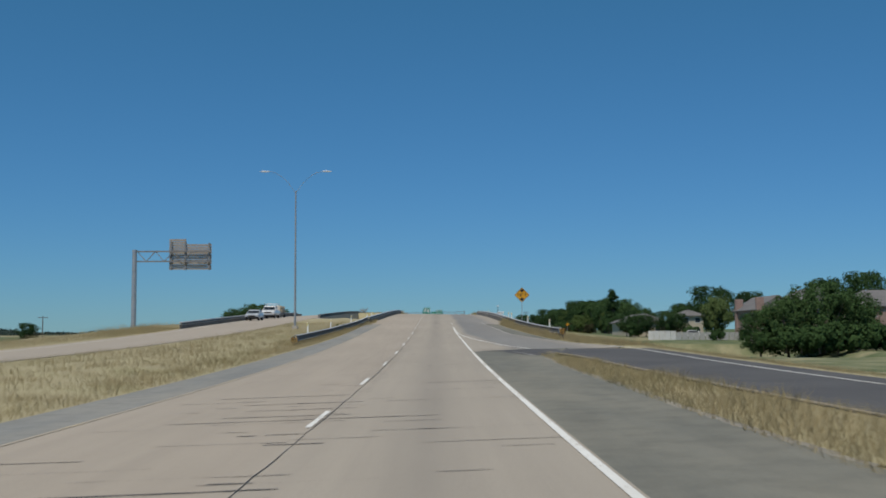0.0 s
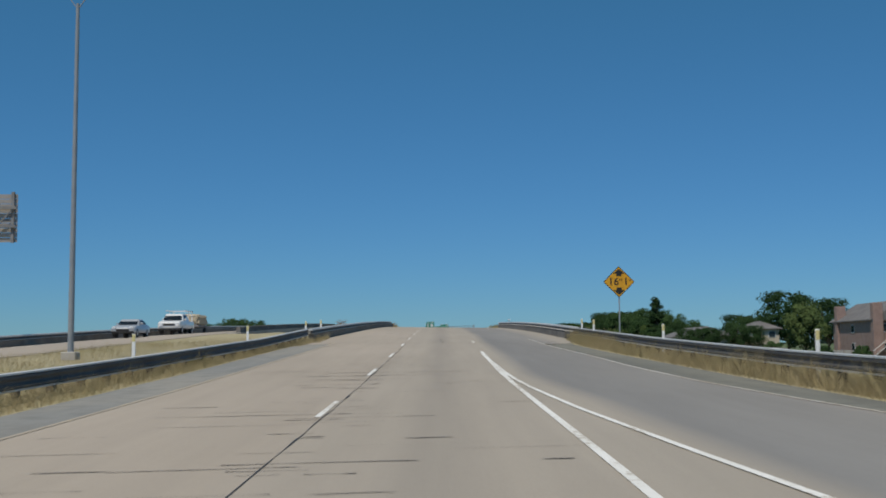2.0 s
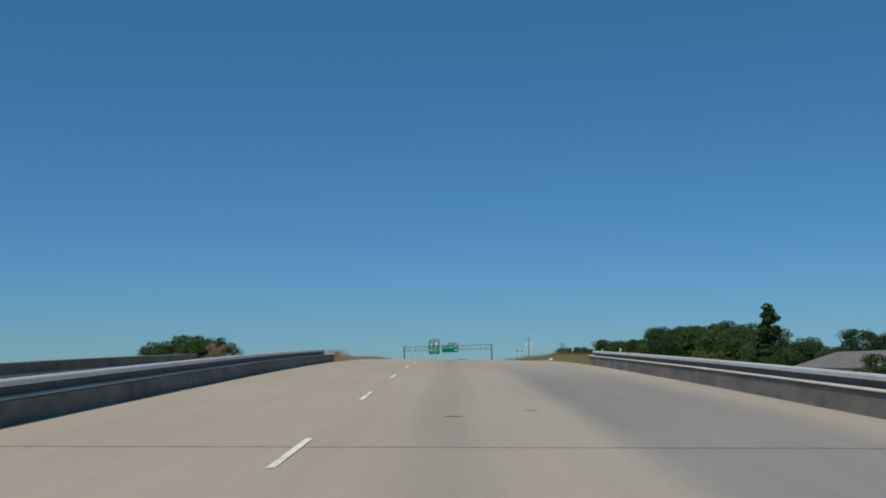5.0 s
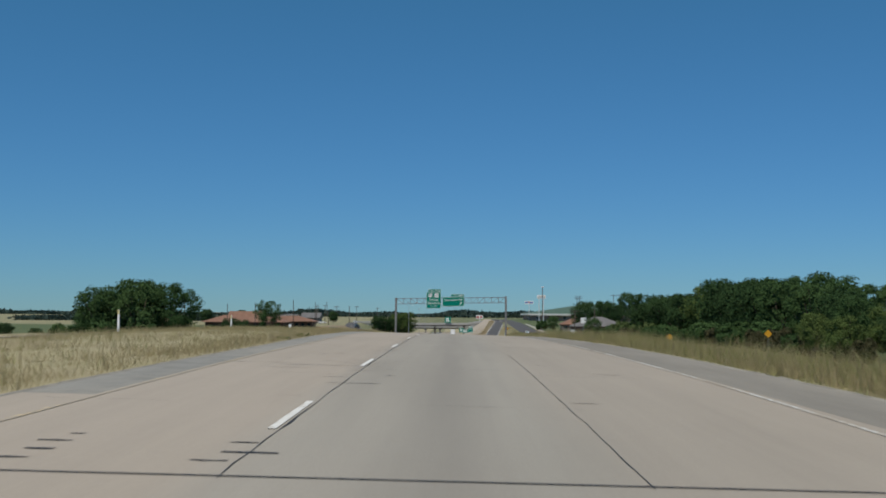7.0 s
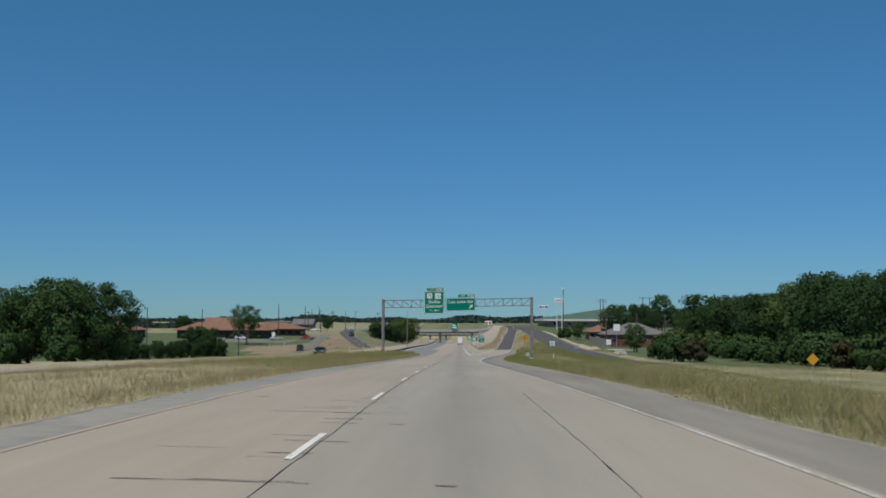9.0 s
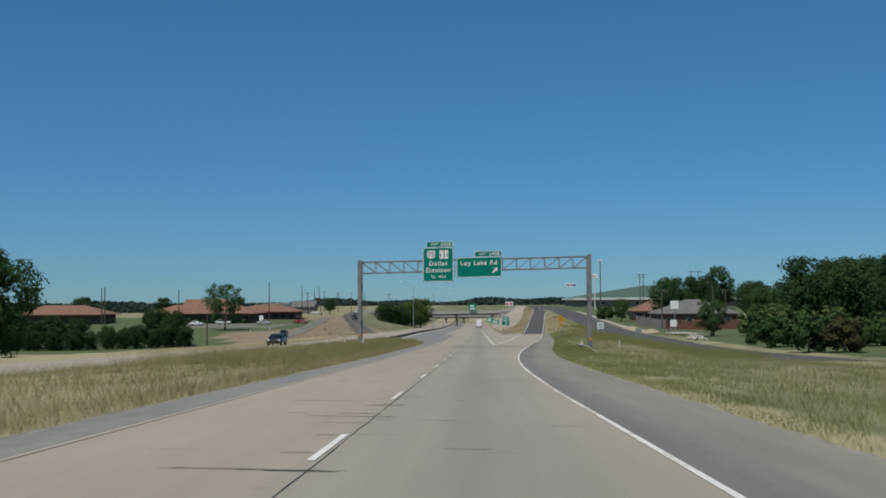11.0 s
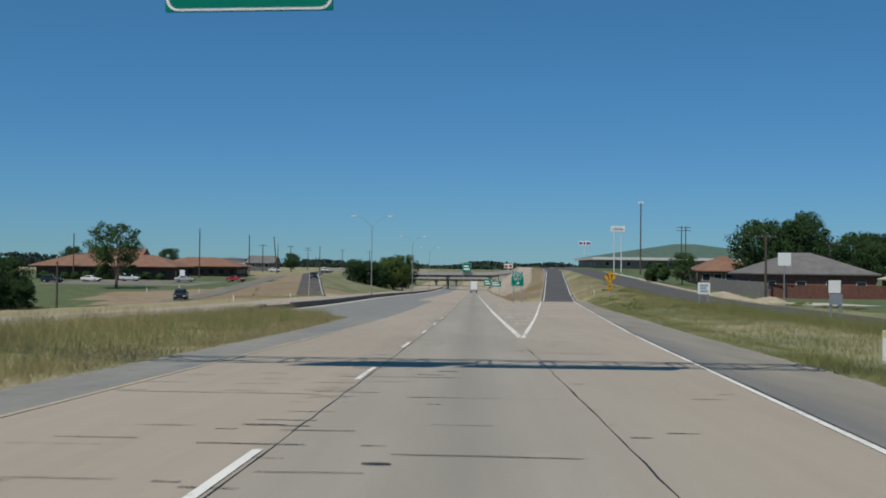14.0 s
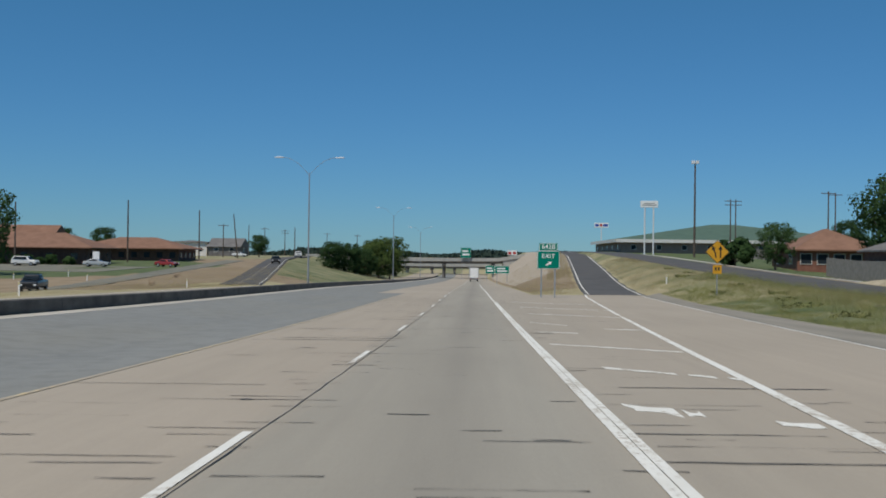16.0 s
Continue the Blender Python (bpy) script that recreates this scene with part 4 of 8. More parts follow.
def build_cracks():
    verts, faces = [], []

    def streak(x0, x1, y, w):
        n = max(3, int((x1 - x0) / 0.14))
        xs = np.linspace(x0, x1, n + 1)
        yy = y + np.cumsum(rng.uniform(-0.014, 0.014, n + 1))
        ww = w * np.clip(np.cumsum(rng.uniform(-0.3, 0.3, n + 1)) + rng.uniform(0.5, 0.9), 0.12, 1.0)
        ww[0], ww[-1] = w * rng.uniform(0.2, 0.8), w * rng.uniform(0.2, 0.8)
        zz = land(xs, yy) + 0.005
        b = len(verts)
        for i in range(n + 1):
            verts.extend([(xs[i], yy[i] - ww[i], zz[i]), (xs[i], yy[i] + ww[i], zz[i])])
        for i in range(n):
            faces.append((b + 2 * i, b + 2 * i + 2, b + 2 * i + 3, b + 2 * i + 1))

    # crumbled asphalt and tar where the merging lane's concrete starts
    for k in range(26):
        xb = rng.uniform(3.9, 8.6)
        streak(xb, xb + rng.uniform(0.3, 1.3), 60.2 + 0.1 * (xb - 4) + rng.uniform(-0.5, 0.25), rng.uniform(0.03, 0.1))
    y = -20.0
    while y < 578:
        y += rng.uniform(0.25, 1.1)
        if 125 < y < 234:
            continue
        for lane in range(3):
            if rng.rand() > (0.92, 0.8, 0.55)[lane] * (1.0 if y < 130 else 0.36 if y < 420 else 0.8):
                continue
            lo, hi = ((-3.6, 0.3), (-0.4, 3.6), (3.7, 7.0))[lane]
            if lane == 2 and not (234 < y < 285 or 430 < y):
                continue
            wide = rng.rand() < (0.5 if y < 130 else 0.3)
            length = rng.uniform(0.25, 1.0) if rng.rand() < (0.45 if y < 130 else 0.7) else rng.uniform(1.0, 3.6)
            c = rng.uniform(lo, hi)
            if rng.rand() < 0.45:
                c = rng.uniform(-0.45, 0.4) if lane < 2 else rng.uniform(3.4, 4.4)
            streak(max(lo, c - length / 2), min(hi + 0.2, c + length / 2), y + rng.uniform(-0.2, 0.2), rng.uniform(0.022, 0.042) if wide else rng.uniform(0.010, 0.022))
    # short sealed cracks that cross the joint between the lanes
    y = 238.0
    while y < 468:
        y += rng.uniform(1.2, 2.6)
        streak(-rng.uniform(0.2, 0.75), rng.uniform(0.1, 0.4), y, rng.uniform(0.01, 0.026))
        if rng.rand() < 0.5:
            c, r = rng.uniform(-2.4, -1.0), rng.uniform(0.25, 0.6)
            streak(c - r, c + r, y + rng.uniform(-0.4, 0.4), rng.uniform(0.008, 0.018))
        if rng.rand() < 0.35:
            c = rng.uniform(0.4, 2.2)
            streak(c, c + rng.uniform(0.14, 0.3), y, rng.uniform(0.02, 0.035))
    # close-set cracks where the exit lane parts from the highway
    y = 468.5
    while y < 506:
        y += rng.uniform(0.45, 1.1)
        for lo, hi, often in ((-3.4, -1.0, 0.5), (-0.9, 0.3, 0.6), (2.0, 3.9, 0.45), (4.4, 8.0, 0.8)):
            if rng.rand() < often:
                c, r = rng.uniform(lo, hi), rng.uniform(0.2, 0.75)
                streak(c - r, c + r, y + rng.uniform(-0.2, 0.2), rng.uniform(0.008, 0.022))
    for xb, yb, n in ((-0.7, 134.0, 1), (-0.45, 136.6, 1), (-0.25, 128.8, 1), (-1.4, 221.5, 2), (0.6, 222.0, 2), (3.5, 221.0, 3), (6.8, 219.8, 3), (8.0, 224.0, 2), (-2.0, 228.8, 4), (-0.2, 229.0, 3)):
        for k in range(n):
            streak(xb + rng.uniform(-0.15, 0.15), xb + rng.uniform(0.2, 0.6), yb + 0.55 * k + rng.uniform(-0.1, 0.1), rng.uniform(0.03, 0.09))
    for i in range(60):
        yb = rng.uniform(-10, 560)
        xb = rng.uniform(-3, 3.4)
        streak(xb, xb + rng.uniform(0.15, 0.4), yb, rng.uniform(0.03, 0.07))
    # a branching lengthwise crack in the slab before the bridge
    for path in (((1.87, 133.5), (1.9, 131.8), (2.0, 130.1), (2.04, 128.7), (1.99, 127.5)), ((1.9, 131.8), (1.84, 131.2)), ((2.0, 130.1), (2.12, 129.9), (2.1, 129.3)), ((-0.74, 134.0), (-0.38, 136.8), (-0.1, 136.4), (-0.2, 134.2))):
        for (xa, ya), (xb, yb) in zip(path, path[1:]):
            n = max(2, int(math.hypot(xb - xa, yb - ya) / 0.15))
            b0 = len(verts)
            for i in range(n + 1):
                f = i / n
                x, y = xa + (xb - xa) * f + rng.uniform(-0.02, 0.02), ya + (yb - ya) * f
                w = rng.uniform(0.006, 0.026)
                verts.extend([(x - w, y, at(x, y) + 0.006), (x + w, y, at(x, y) + 0.006)])
            faces.extend((b0 + 2 * i, b0 + 2 * i + 1, b0 + 2 * i + 3, b0 + 2 * i + 2) for i in range(n))
    ob = sheet("crack_sealant", verts, faces, TAR, road)
    return tagged(ob, kind="stuff")


build_cracks()


# ---- bridge: decks, parapets, rails ----
def upright_strip(name, xf, y0, y1, z0, z1, thick, mat, parent, step=3.0):
    """A wall of even section along the road: inner face at xf(y), from z0 to z1 over the land."""
    ys = np.linspace(y0, y1, max(2, int((y1 - y0) / step) + 1))
    X = np.array([float(xf(v)) for v in ys])
    base = np.array([at(min(max(a, -24.4), 9), v) for a, v in zip(X, ys)])
    verts, faces = [], []
    for a, v, b in zip(X, ys, base):
        verts += [(a, v, b + z0), (a, v, b + z1 - 0.03), (a + thick * 0.1, v, b + z1), (a + thick * 0.9, v, b + z1), (a + thick, v, b + z1 - 0.03), (a + thick, v, b + z0)]
    for i in range(len(ys) - 1):
        for j in range(6):
            k = (j + 1) % 6
            faces.append((6 * i + j, 6 * i + k, 6 * i + 6 + k, 6 * i + 6 + j))
    faces += [tuple(range(6)), tuple(range(6 * len(ys) - 1, 6 * len(ys) - 7, -1))]
    return sheet(name, verts, faces, mat, parent)


def bridge(name, xl, xr, label, starts, railed=(True, True)):
    root = empty(name, (0, 0, 0), label=label, category="bridge", kind="structure")
    ribbon("deck", lambda y: xl(y) - 0.45, lambda y: xr(y) + 0.45, 126.4, 218.2, LIGHT_CONCRETE, -0.02, 4, 4, 1.1, root)
    for s, xf, y0, rail in ((-1, xl, starts[0], railed[0]), (1, xr, starts[1], railed[1])):
        t = 0.3 * s
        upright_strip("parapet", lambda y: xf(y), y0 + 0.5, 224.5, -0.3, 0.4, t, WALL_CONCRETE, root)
        if not rail:
            continue
        # pale coping gives the parapet its sunlit top over the darkened face
        upright_strip("coping", lambda y: xf(y) - 0.03 * s, y0 + 0.4, 224.4, 0.405, 0.455, t * 1.15, LIGHT_CONCRETE, root)
        # dark strip added to fill the gap below the top rail with shade
        upright_strip("rail_web", lambda y: xf(y) + 0.1 * s, y0 + 0.3, 218.5, 0.45, 0.6, t * 0.2, RAIL_SHADED, root)
        upright_strip("top_rail", lambda y: xf(y) + 0.02 * s, y0, 218.7, 0.605, 0.71, t * 0.75, RAIL_SUNLIT, root)
        bm = bmesh.new()
        box(bm, -0.06, 0.06, -0.09, 0.09, 0, 0.18, 0.01)
        post = None
        for y in np.arange(y0 + 1, 218.5, 2.45):
            p = part("rail_post", bm, RAIL_SHADED, root) if post is None else new("rail_post", post)
            post = p.data
            p.parent = root
            x = float(xf(y)) + 0.15 * s
            p.location = (x, y, at(min(max(x, -24.4), 9), y) + 0.44)
    return root


bridge("bridge", lambda y: np.interp(y, [120, 150, 218, 225], [-5.55, -5.05, -4.75, -4.95]), lambda y: np.interp(y, [120, 218, 225], [9.75, 9.6, 10.2]), "concrete highway bridge with stained, shade-darkened parapets and steel top rails", (130.5, 132.4))
bridge("bridge", lambda y: -24.5, lambda y: -13.4, "concrete bridge of the opposite carriageway with dark parapets", (122.0, 150.0), (True, False))

W_SECTION = ((0.0, -0.155), (0.045, -0.12), (0.045, -0.07), (0.0, -0.02), (0.0, 0.02), (0.045, 0.07), (0.045, 0.12), (0.0, 0.155))


def guardrail(pts, side, label, marker=True, height=0.45, dive=0.0, plate_z=0.2, rise=0.0):
    """A corrugated beam rail on posts along pts; side +1 bulges towards +x."""
    root = empty("guardrail", (0, 0, 0), label=label, category="guardrail", group="guardrails")
    ys = np.arange(pts[0][1], pts[-1][1] + 0.1, 1.9)
    xs = np.interp(ys, [p[1] for p in pts], [p[0] for p in pts])
    drop = dive * np.clip(1 - (ys - ys[0]) / 3.8, 0, 1) - rise * np.clip((ys - ys[-1] + 14) / 14, 0, 1)
    verts, faces = [], []
    n = len(W_SECTION)
    for layer in (0.0, -0.012 * side):
        for x, y, low in zip(xs, ys, drop):
            z = at(x, y) + height - low
            verts += [(x + side * dx + layer, y, z + dz) for dx, dz in W_SECTION]
    m = len(ys) * n
    for i in range(len(ys) - 1):
        for j in range(n - 1):
            a = i * n + j
            faces.append((a, a + 1, a + n + 1, a + n))
            faces.append((m + a, m + a + n, m + a + n + 1, m + a + 1))
        for j in (0, n - 1):
            a = i * n + j
            faces.append((a, a + n, m + a + n, m + a))
    sheet("beam", verts, faces, RAIL_SHADED, root)
    # pale strips added along both beam edges, painted as if catching the sun
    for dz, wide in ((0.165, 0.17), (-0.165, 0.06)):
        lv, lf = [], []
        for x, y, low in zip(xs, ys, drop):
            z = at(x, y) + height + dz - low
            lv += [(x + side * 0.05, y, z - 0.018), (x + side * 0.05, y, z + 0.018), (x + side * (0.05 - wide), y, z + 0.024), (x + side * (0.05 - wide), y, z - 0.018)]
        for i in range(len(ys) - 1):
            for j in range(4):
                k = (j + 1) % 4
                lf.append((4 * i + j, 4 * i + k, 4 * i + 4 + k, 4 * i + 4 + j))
        sheet("beam_lip", lv, lf, RAIL_SUNLIT, root)
    bm = bmesh.new()
    box(bm, -0.08, 0.08, -0.1, 0.1, -0.5, height + 0.13, 0.015)
    post = part("post", bm, WOOD_POLE, root)
    for k, (x, y) in enumerate(zip(xs, ys)):
        p = post if k == 0 else new("post", post.data)
        p.parent = root
        p.location = (x - side * 0.13, y, at(x, y) - drop[k])
    if marker:
        x, y = xs[0], ys[0] - 0.12
        z = at(x, y) + plate_z
        x0, x1 = (x - 0.1, x + 0.3) if side < 0 else (x - 0.3, x + 0.1)
        bm = bmesh.new()
        box(bm, x0, x1, y, y + 0.9, z, z + 0.38, 0.03)
        part("terminal_head", bm, RUSTY, root)
        bm = bmesh.new()
        box(bm, x0 + 0.01, x1 - 0.01, y - 0.012, y - 0.004, z + 0.01, z + 0.37)
        plate = part("marker_plate", bm, DULL_YELLOW, root, "yellow and black striped end marker")
        for k in range(-1, 3):
            bm = bmesh.new()
            a = x0 + 0.06 + 0.2 * k
            pts2 = [(a, z + 0.01), (a + 0.1, z + 0.01), (a + 0.1 - side * 0.3, z + 0.37), (a - side * 0.3, z + 0.37)]
            pts2 = [(min(max(px, x0 + 0.012), x1 - 0.012), pz) for px, pz in pts2]
            if abs(pts2[0][0] - pts2[1][0]) + abs(pts2[2][0] - pts2[3][0]) > 0.03:
                polygon_plate(bm, pts2, y - 0.018, y - 0.0125)
                bmesh.ops.remove_doubles(bm, verts=bm.verts, dist=0.001)
                part("stripe", bm, PANEL_BLACK, plate)
            else:
                bm.free()
    return root


guardrail([(-6.85, 76.6), (-6.3, 100), (-5.7, 124), (-5.56, 130.6)], 1, "grey steel guardrail before the bridge, striped end marker, in dry grass", height=0.38, plate_z=0.06, rise=0.14)
guardrail([(10.35, 81.2), (10.2, 100), (9.9, 124), (9.84, 132.5)], -1, "grey steel guardrail beside the merging lane with a striped end marker", height=0.54, plate_z=0.34)
guardrail([(12.2, 438.6), (11.8, 442.2), (11.8, 453.4)], -1, "low weathered guardrail sunk in grass at the gantry", False, 0.26, 0.42)


# barrier colour darkened all over, for the road side that gets no sun
BARRIER = plain("shaded_barrier_concrete", (0.06, 0.057, 0.053), (0.15, 0.14, 0.128), 0.9, 0, 0.8, "world", 18, 0.3, (1, 1, 2.2))


def concrete_barrier():
    root = empty("median_barrier", (0, 0, 0), label="low concrete median barrier in a shade-darkened tone", category="barrier", kind="structure")
    bm = bmesh.new()
    z0 = at(-12.2, 503)
    v = [bm.verts.new(p) for p in ((-12.0, 498.0, z0 - 0.1), (-12.0, 505.97, z0 - 0.1), (-12.0, 505.97, z0 + 0.42), (-12.0, 498.0, z0 + 0.02),
                                   (-12.4, 498.0, z0 - 0.1), (-12.4, 505.97, z0 - 0.1), (-12.4, 505.97, z0 + 0.42), (-12.4, 498.0, z0 + 0.02))]
    for q in ((0, 1, 2, 3), (7, 6, 5, 4), (3, 2, 6, 7), (0, 3, 7, 4), (1, 5, 6, 2)):
        bm.faces.new([v[i] for i in q])
    bmesh.ops.recalc_face_normals(bm, faces=bm.faces)
    part("barrier_nose", bm, BARRIER, root, "sloped end of the barrier")
    for y0, y1 in [(506 + 12 * k, 506 + 12 * k + 11.97) for k in range(34)]:
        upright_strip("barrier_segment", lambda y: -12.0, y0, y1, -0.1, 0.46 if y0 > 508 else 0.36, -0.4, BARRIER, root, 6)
    return root


concrete_barrier()
tagged(ribbon("gutter", -11.96, lambda y: np.interp(y, [503, 515, 1000], [-11.5, -11.0, -11.0]), 503, 900, LIGHT_CONCRETE, 0.004, 1, 6, 0.1), "pale concrete gutter along the foot of the barrier", "gutter", kind="structure")


# ---- gantry over the road ----
def exit_tab(parent, x0, x1, z0, z1, y, text):
    bm = bmesh.new()
    rounded_plate(bm, x0, x1, z0, z1, y, y + 0.05, 0.06)
    tab = part("exit_tab", bm, PANEL_WHITE, parent, "green exit number tab")
    bm = bmesh.new()
    rounded_plate(bm, x0 + 0.035, x1 - 0.035, z0 + 0.035, z1 - 0.035, y - 0.008, y, 0.05)
    part("tab_face", bm, PANEL_GREEN, tab)
    h = (z1 - z0)
    lettering("EXIT", x0 + 0.31 * (x1 - x0), y - 0.012, (z0 + z1) / 2, h * 0.42, PANEL_WHITE, tab, squeeze=1.0)
    lettering(text, x0 + 0.74 * (x1 - x0), y - 0.012, (z0 + z1) / 2, h * 0.62, PANEL_WHITE, tab, squeeze=1.0)


def green_board(parent, x0, x1, z0, z1, y, border=0.06, r=0.22, name="sign_panel", label=""):
    """A green board with square corners; the white border line is rounded."""
    bm = bmesh.new()
    rounded_plate(bm, x0, x1, z0, z1, y, y + 0.06, 0.02, 2)
    p = part(name, bm, PANEL_GREEN, parent, label)
    bm = bmesh.new()
    rounded_plate(bm, x0 + 0.012, x1 - 0.012, z0 + 0.012, z1 - 0.012, y - 0.005, y - 0.001, r)
    part("border_line", bm, PANEL_WHITE, p)
    bm = bmesh.new()
    rounded_plate(bm, x0 + border, x1 - border, z0 + border, z1 - border, y - 0.01, y - 0.0055, r - border * 0.6)
    part("sign_face", bm, PANEL_GREEN, p)
    return p


def arrow(parent, cx, cz, size, y, mat=None, turn=45):
    pts = [(-0.10, -0.5), (0.10, -0.5), (0.10, 0.05), (0.30, 0.0), (0.0, 0.5), (-0.30, 0.0), (-0.10, 0.05)]
    c, s = math.cos(radians(-turn)), math.sin(radians(-turn))
    bm = bmesh.new()
    polygon_plate(bm, [(cx + size * (c * a - s * b), cz + size * (s * a + c * b)) for a, b in pts], y - 0.006, y)
    return part("arrow", bm, mat or PANEL_WHITE, parent)


def gantry():
    YG = 451.7
    root = empty("sign_gantry", (1.5, YG, 0.9), label="weathered steel box-truss sign gantry spanning the carriageway", category="gantry")
    inv = Matrix.Translation((-1.5, -YG, -0.9))

    def lean(me):
        """The span rises slightly towards the outer shoulder."""
        for v in me.vertices:
            if v.co.z > 7.5:
                v.co.z += 0.019 * (v.co.x - 1.5)

    def add(name, bm, mat, parent=root, label=""):
        p = part(name, bm, mat, parent, label)
        lean(p.data)
        p.data.transform(inv)
        return p

    z0, z1 = 9.0, 10.12
    ya, yb = YG, YG + 1.7
    for x in (-10.05, 13.05):
        base = at(x, YG)
        for y in (ya, yb):
            bm = bmesh.new()
            s = 0.17
            box(bm, x - s, x + s, y - 0.1, y + 0.1, base - 0.2, z1 + 0.2, 0.02)
            add("column_leg", bm, RUSTY)
            bm = bmesh.new()
            box(bm, x - 0.3, x + 0.3, y - 0.3, y + 0.3, base - 0.3, base + 0.04, 0.03)
            add("footing", bm, LIGHT_CONCRETE)
        n = 7
        zz = np.linspace(base + 0.4, z0, n + 1)
        for i in range(n):
            bm = bmesh.new()
            a, b = (ya, yb) if i % 2 else (yb, ya)
            beam(bm, (x, a, zz[i]), (x, b, zz[i + 1]), 0.09)
            add("column_brace", bm, RUSTY)
        bm = bmesh.new()
        box(bm, x - 0.1, x + 0.1, ya - 0.118, ya - 0.102, base + 0.9, base + 1.2)
        add("reflector_plate", bm, PANEL_YELLOW, root, "small yellow reflector plate")
    # Pratt truss: an upright at every panel point, diagonals that fall towards the middle
    xs = np.linspace(-9.9, 12.9, 17)
    for y in (ya, yb):
        for z in (z0, z1):
            bm = bmesh.new()
            beam(bm, (xs[0], y, z), (xs[-1], y, z), 0.1)
            add("chord", bm, RUSTY)
        for i in range(16):
            bm = bmesh.new()
            beam(bm, (xs[i], y, z1 if i < 8 else z0), (xs[i + 1], y, z0 if i < 8 else z1), 0.06)
            add("truss_web", bm, RUSTY)
            bm = bmesh.new()
            beam(bm, (xs[i], y, z0), (xs[i], y, z1), 0.06)
            add("truss_upright", bm, RUSTY)
    for i in range(16):
        for z in (z0, z1):
            bm = bmesh.new()
            beam(bm, (xs[i], ya if i % 2 else yb, z), (xs[i + 1], yb if i % 2 else ya, z), 0.05)
            add("cross_brace", bm, RUSTY)
            bm = bmesh.new()
            beam(bm, (xs[i], ya, z), (xs[i], yb, z), 0.05)
            add("cross_bar", bm, RUSTY)
    ys = YG - 0.35
    for x in (-3.0, -1.2, 0.6, 3.5):
        bm = bmesh.new()
        beam(bm, (x, ys + 0.1, 8.0 if x < 0 else 8.4), (x, ys + 0.1, 11.3 if x < 0 else 10.4), 0.1)
        add("sign_bracket", bm, RUSTY)
    # the two boards are bolted to the truss
    a = green_board(root, -3.62, -0.58, 7.95, 11.38, ys, label="green board for routes 75 and 131 to Dallas and Denison")
    exit_tab(root, -3.25, -0.62, 11.40, 11.98, ys, "642A")
    f = ys - 0.012
    bm = bmesh.new()
    polygon_plate(bm, [(-2.8 + 0.43 * u, 10.68 + 0.43 * v) for u, v in ((-0.95, 0.55), (-0.75, 0.95), (-0.35, 0.85), (0, 0.98), (0.35, 0.85), (0.75, 0.95), (0.95, 0.55), (0.88, 0.1), (0.98, -0.35), (0.7, -0.75), (0.3, -0.85), (0, -1.0), (-0.3, -0.85), (-0.7, -0.75), (-0.98, -0.35), (-0.88, 0.1))], f - 0.01, f)
    sh = part("route_shield", bm, PANEL_WHITE, a)
    lettering("75", -2.8, f - 0.014, 10.66, 0.50, PANEL_BLACK, sh)
    bm = bmesh.new()
    rounded_plate(bm, -1.95, -1.07, 10.24, 11.10, f - 0.01, f, 0.05)
    sh = part("route_shield", bm, PANEL_WHITE, a)
    lettering("131", -1.51, f - 0.014, 10.56, 0.46, PANEL_BLACK, sh)
    lettering("FM", -1.51, f - 0.014, 10.97, 0.14, PANEL_BLACK, sh)
    lettering("Dallas", -2.08, f, 9.76, 0.47, PANEL_WHITE, a, spacing=1.17)
    lettering("Denison", -2.08, f, 9.10, 0.47, PANEL_WHITE, a, spacing=1.15)
    lettering("1", -2.76, f, 8.53, 0.22, PANEL_WHITE, a)
    lettering("/", -2.62, f, 8.45, 0.32, PANEL_WHITE, a)
    lettering("4", -2.46, f, 8.38, 0.22, PANEL_WHITE, a)
    lettering("MILE", -1.68, f, 8.45, 0.24, PANEL_WHITE, a, spacing=1.15)
    b = green_board(root, -0.25, 4.28, 8.32, 10.32, ys, label="green board for Loy Lake Rd with an upward arrow")
    exit_tab(root, 1.55, 4.24, 10.34, 10.90, ys, "642B")
    lettering("Loy Lake Rd", 1.98, f, 9.72, 0.46, PANEL_WHITE, b, spacing=1.16)
    arrow(b, 3.6, 8.98, 0.75, f)
    for o in list(root.children_recursive):
        if o.parent is root and o.type == "MESH" and o.data.name.split(".")[0] in ("sign_panel", "exit_tab"):
            o.matrix_parent_inverse = inv
            for q in (o, *o.children_recursive):
                lean(q.data)
    return root


gantry()


# ---- trees and shrubs ----
LEAF_DARK = leaf_material("dark_oak_leaves", (0.018, 0.044, 0.016), (0.054, 0.100, 0.035), 2.5)
LEAF_MID = leaf_material("green_leaves", (0.025, 0.059, 0.020), (0.076, 0.132, 0.044), 1.0)
LEAF_LIGHT = leaf_material("light_green_leaves", (0.065, 0.105, 0.032), (0.165, 0.215, 0.082), 0.5)
LEAF_RUST = leaf_material("reddish_shrub_leaves", (0.030, 0.036, 0.016), (0.075, 0.070, 0.034), 0.5)
LEAF_MIXED = leaf_material("yellow_green_leaves", (0.046, 0.082, 0.022), (0.125, 0.172, 0.052), 2.0)
LEAF_WEED = leaf_material("weed_leaves", (0.16, 0.18, 0.07), (0.25, 0.25, 0.11), -0.5)
LEAF_DRY = leaf_material("dry_brush", (0.24, 0.15, 0.10), (0.38, 0.27, 0.18), 0.0)
# bluish tint puts the distance haze into the leaf colour
LEAF_FAR = leaf_material("hazed_distant_leaves", (0.035, 0.058, 0.05), (0.065, 0.095, 0.078))


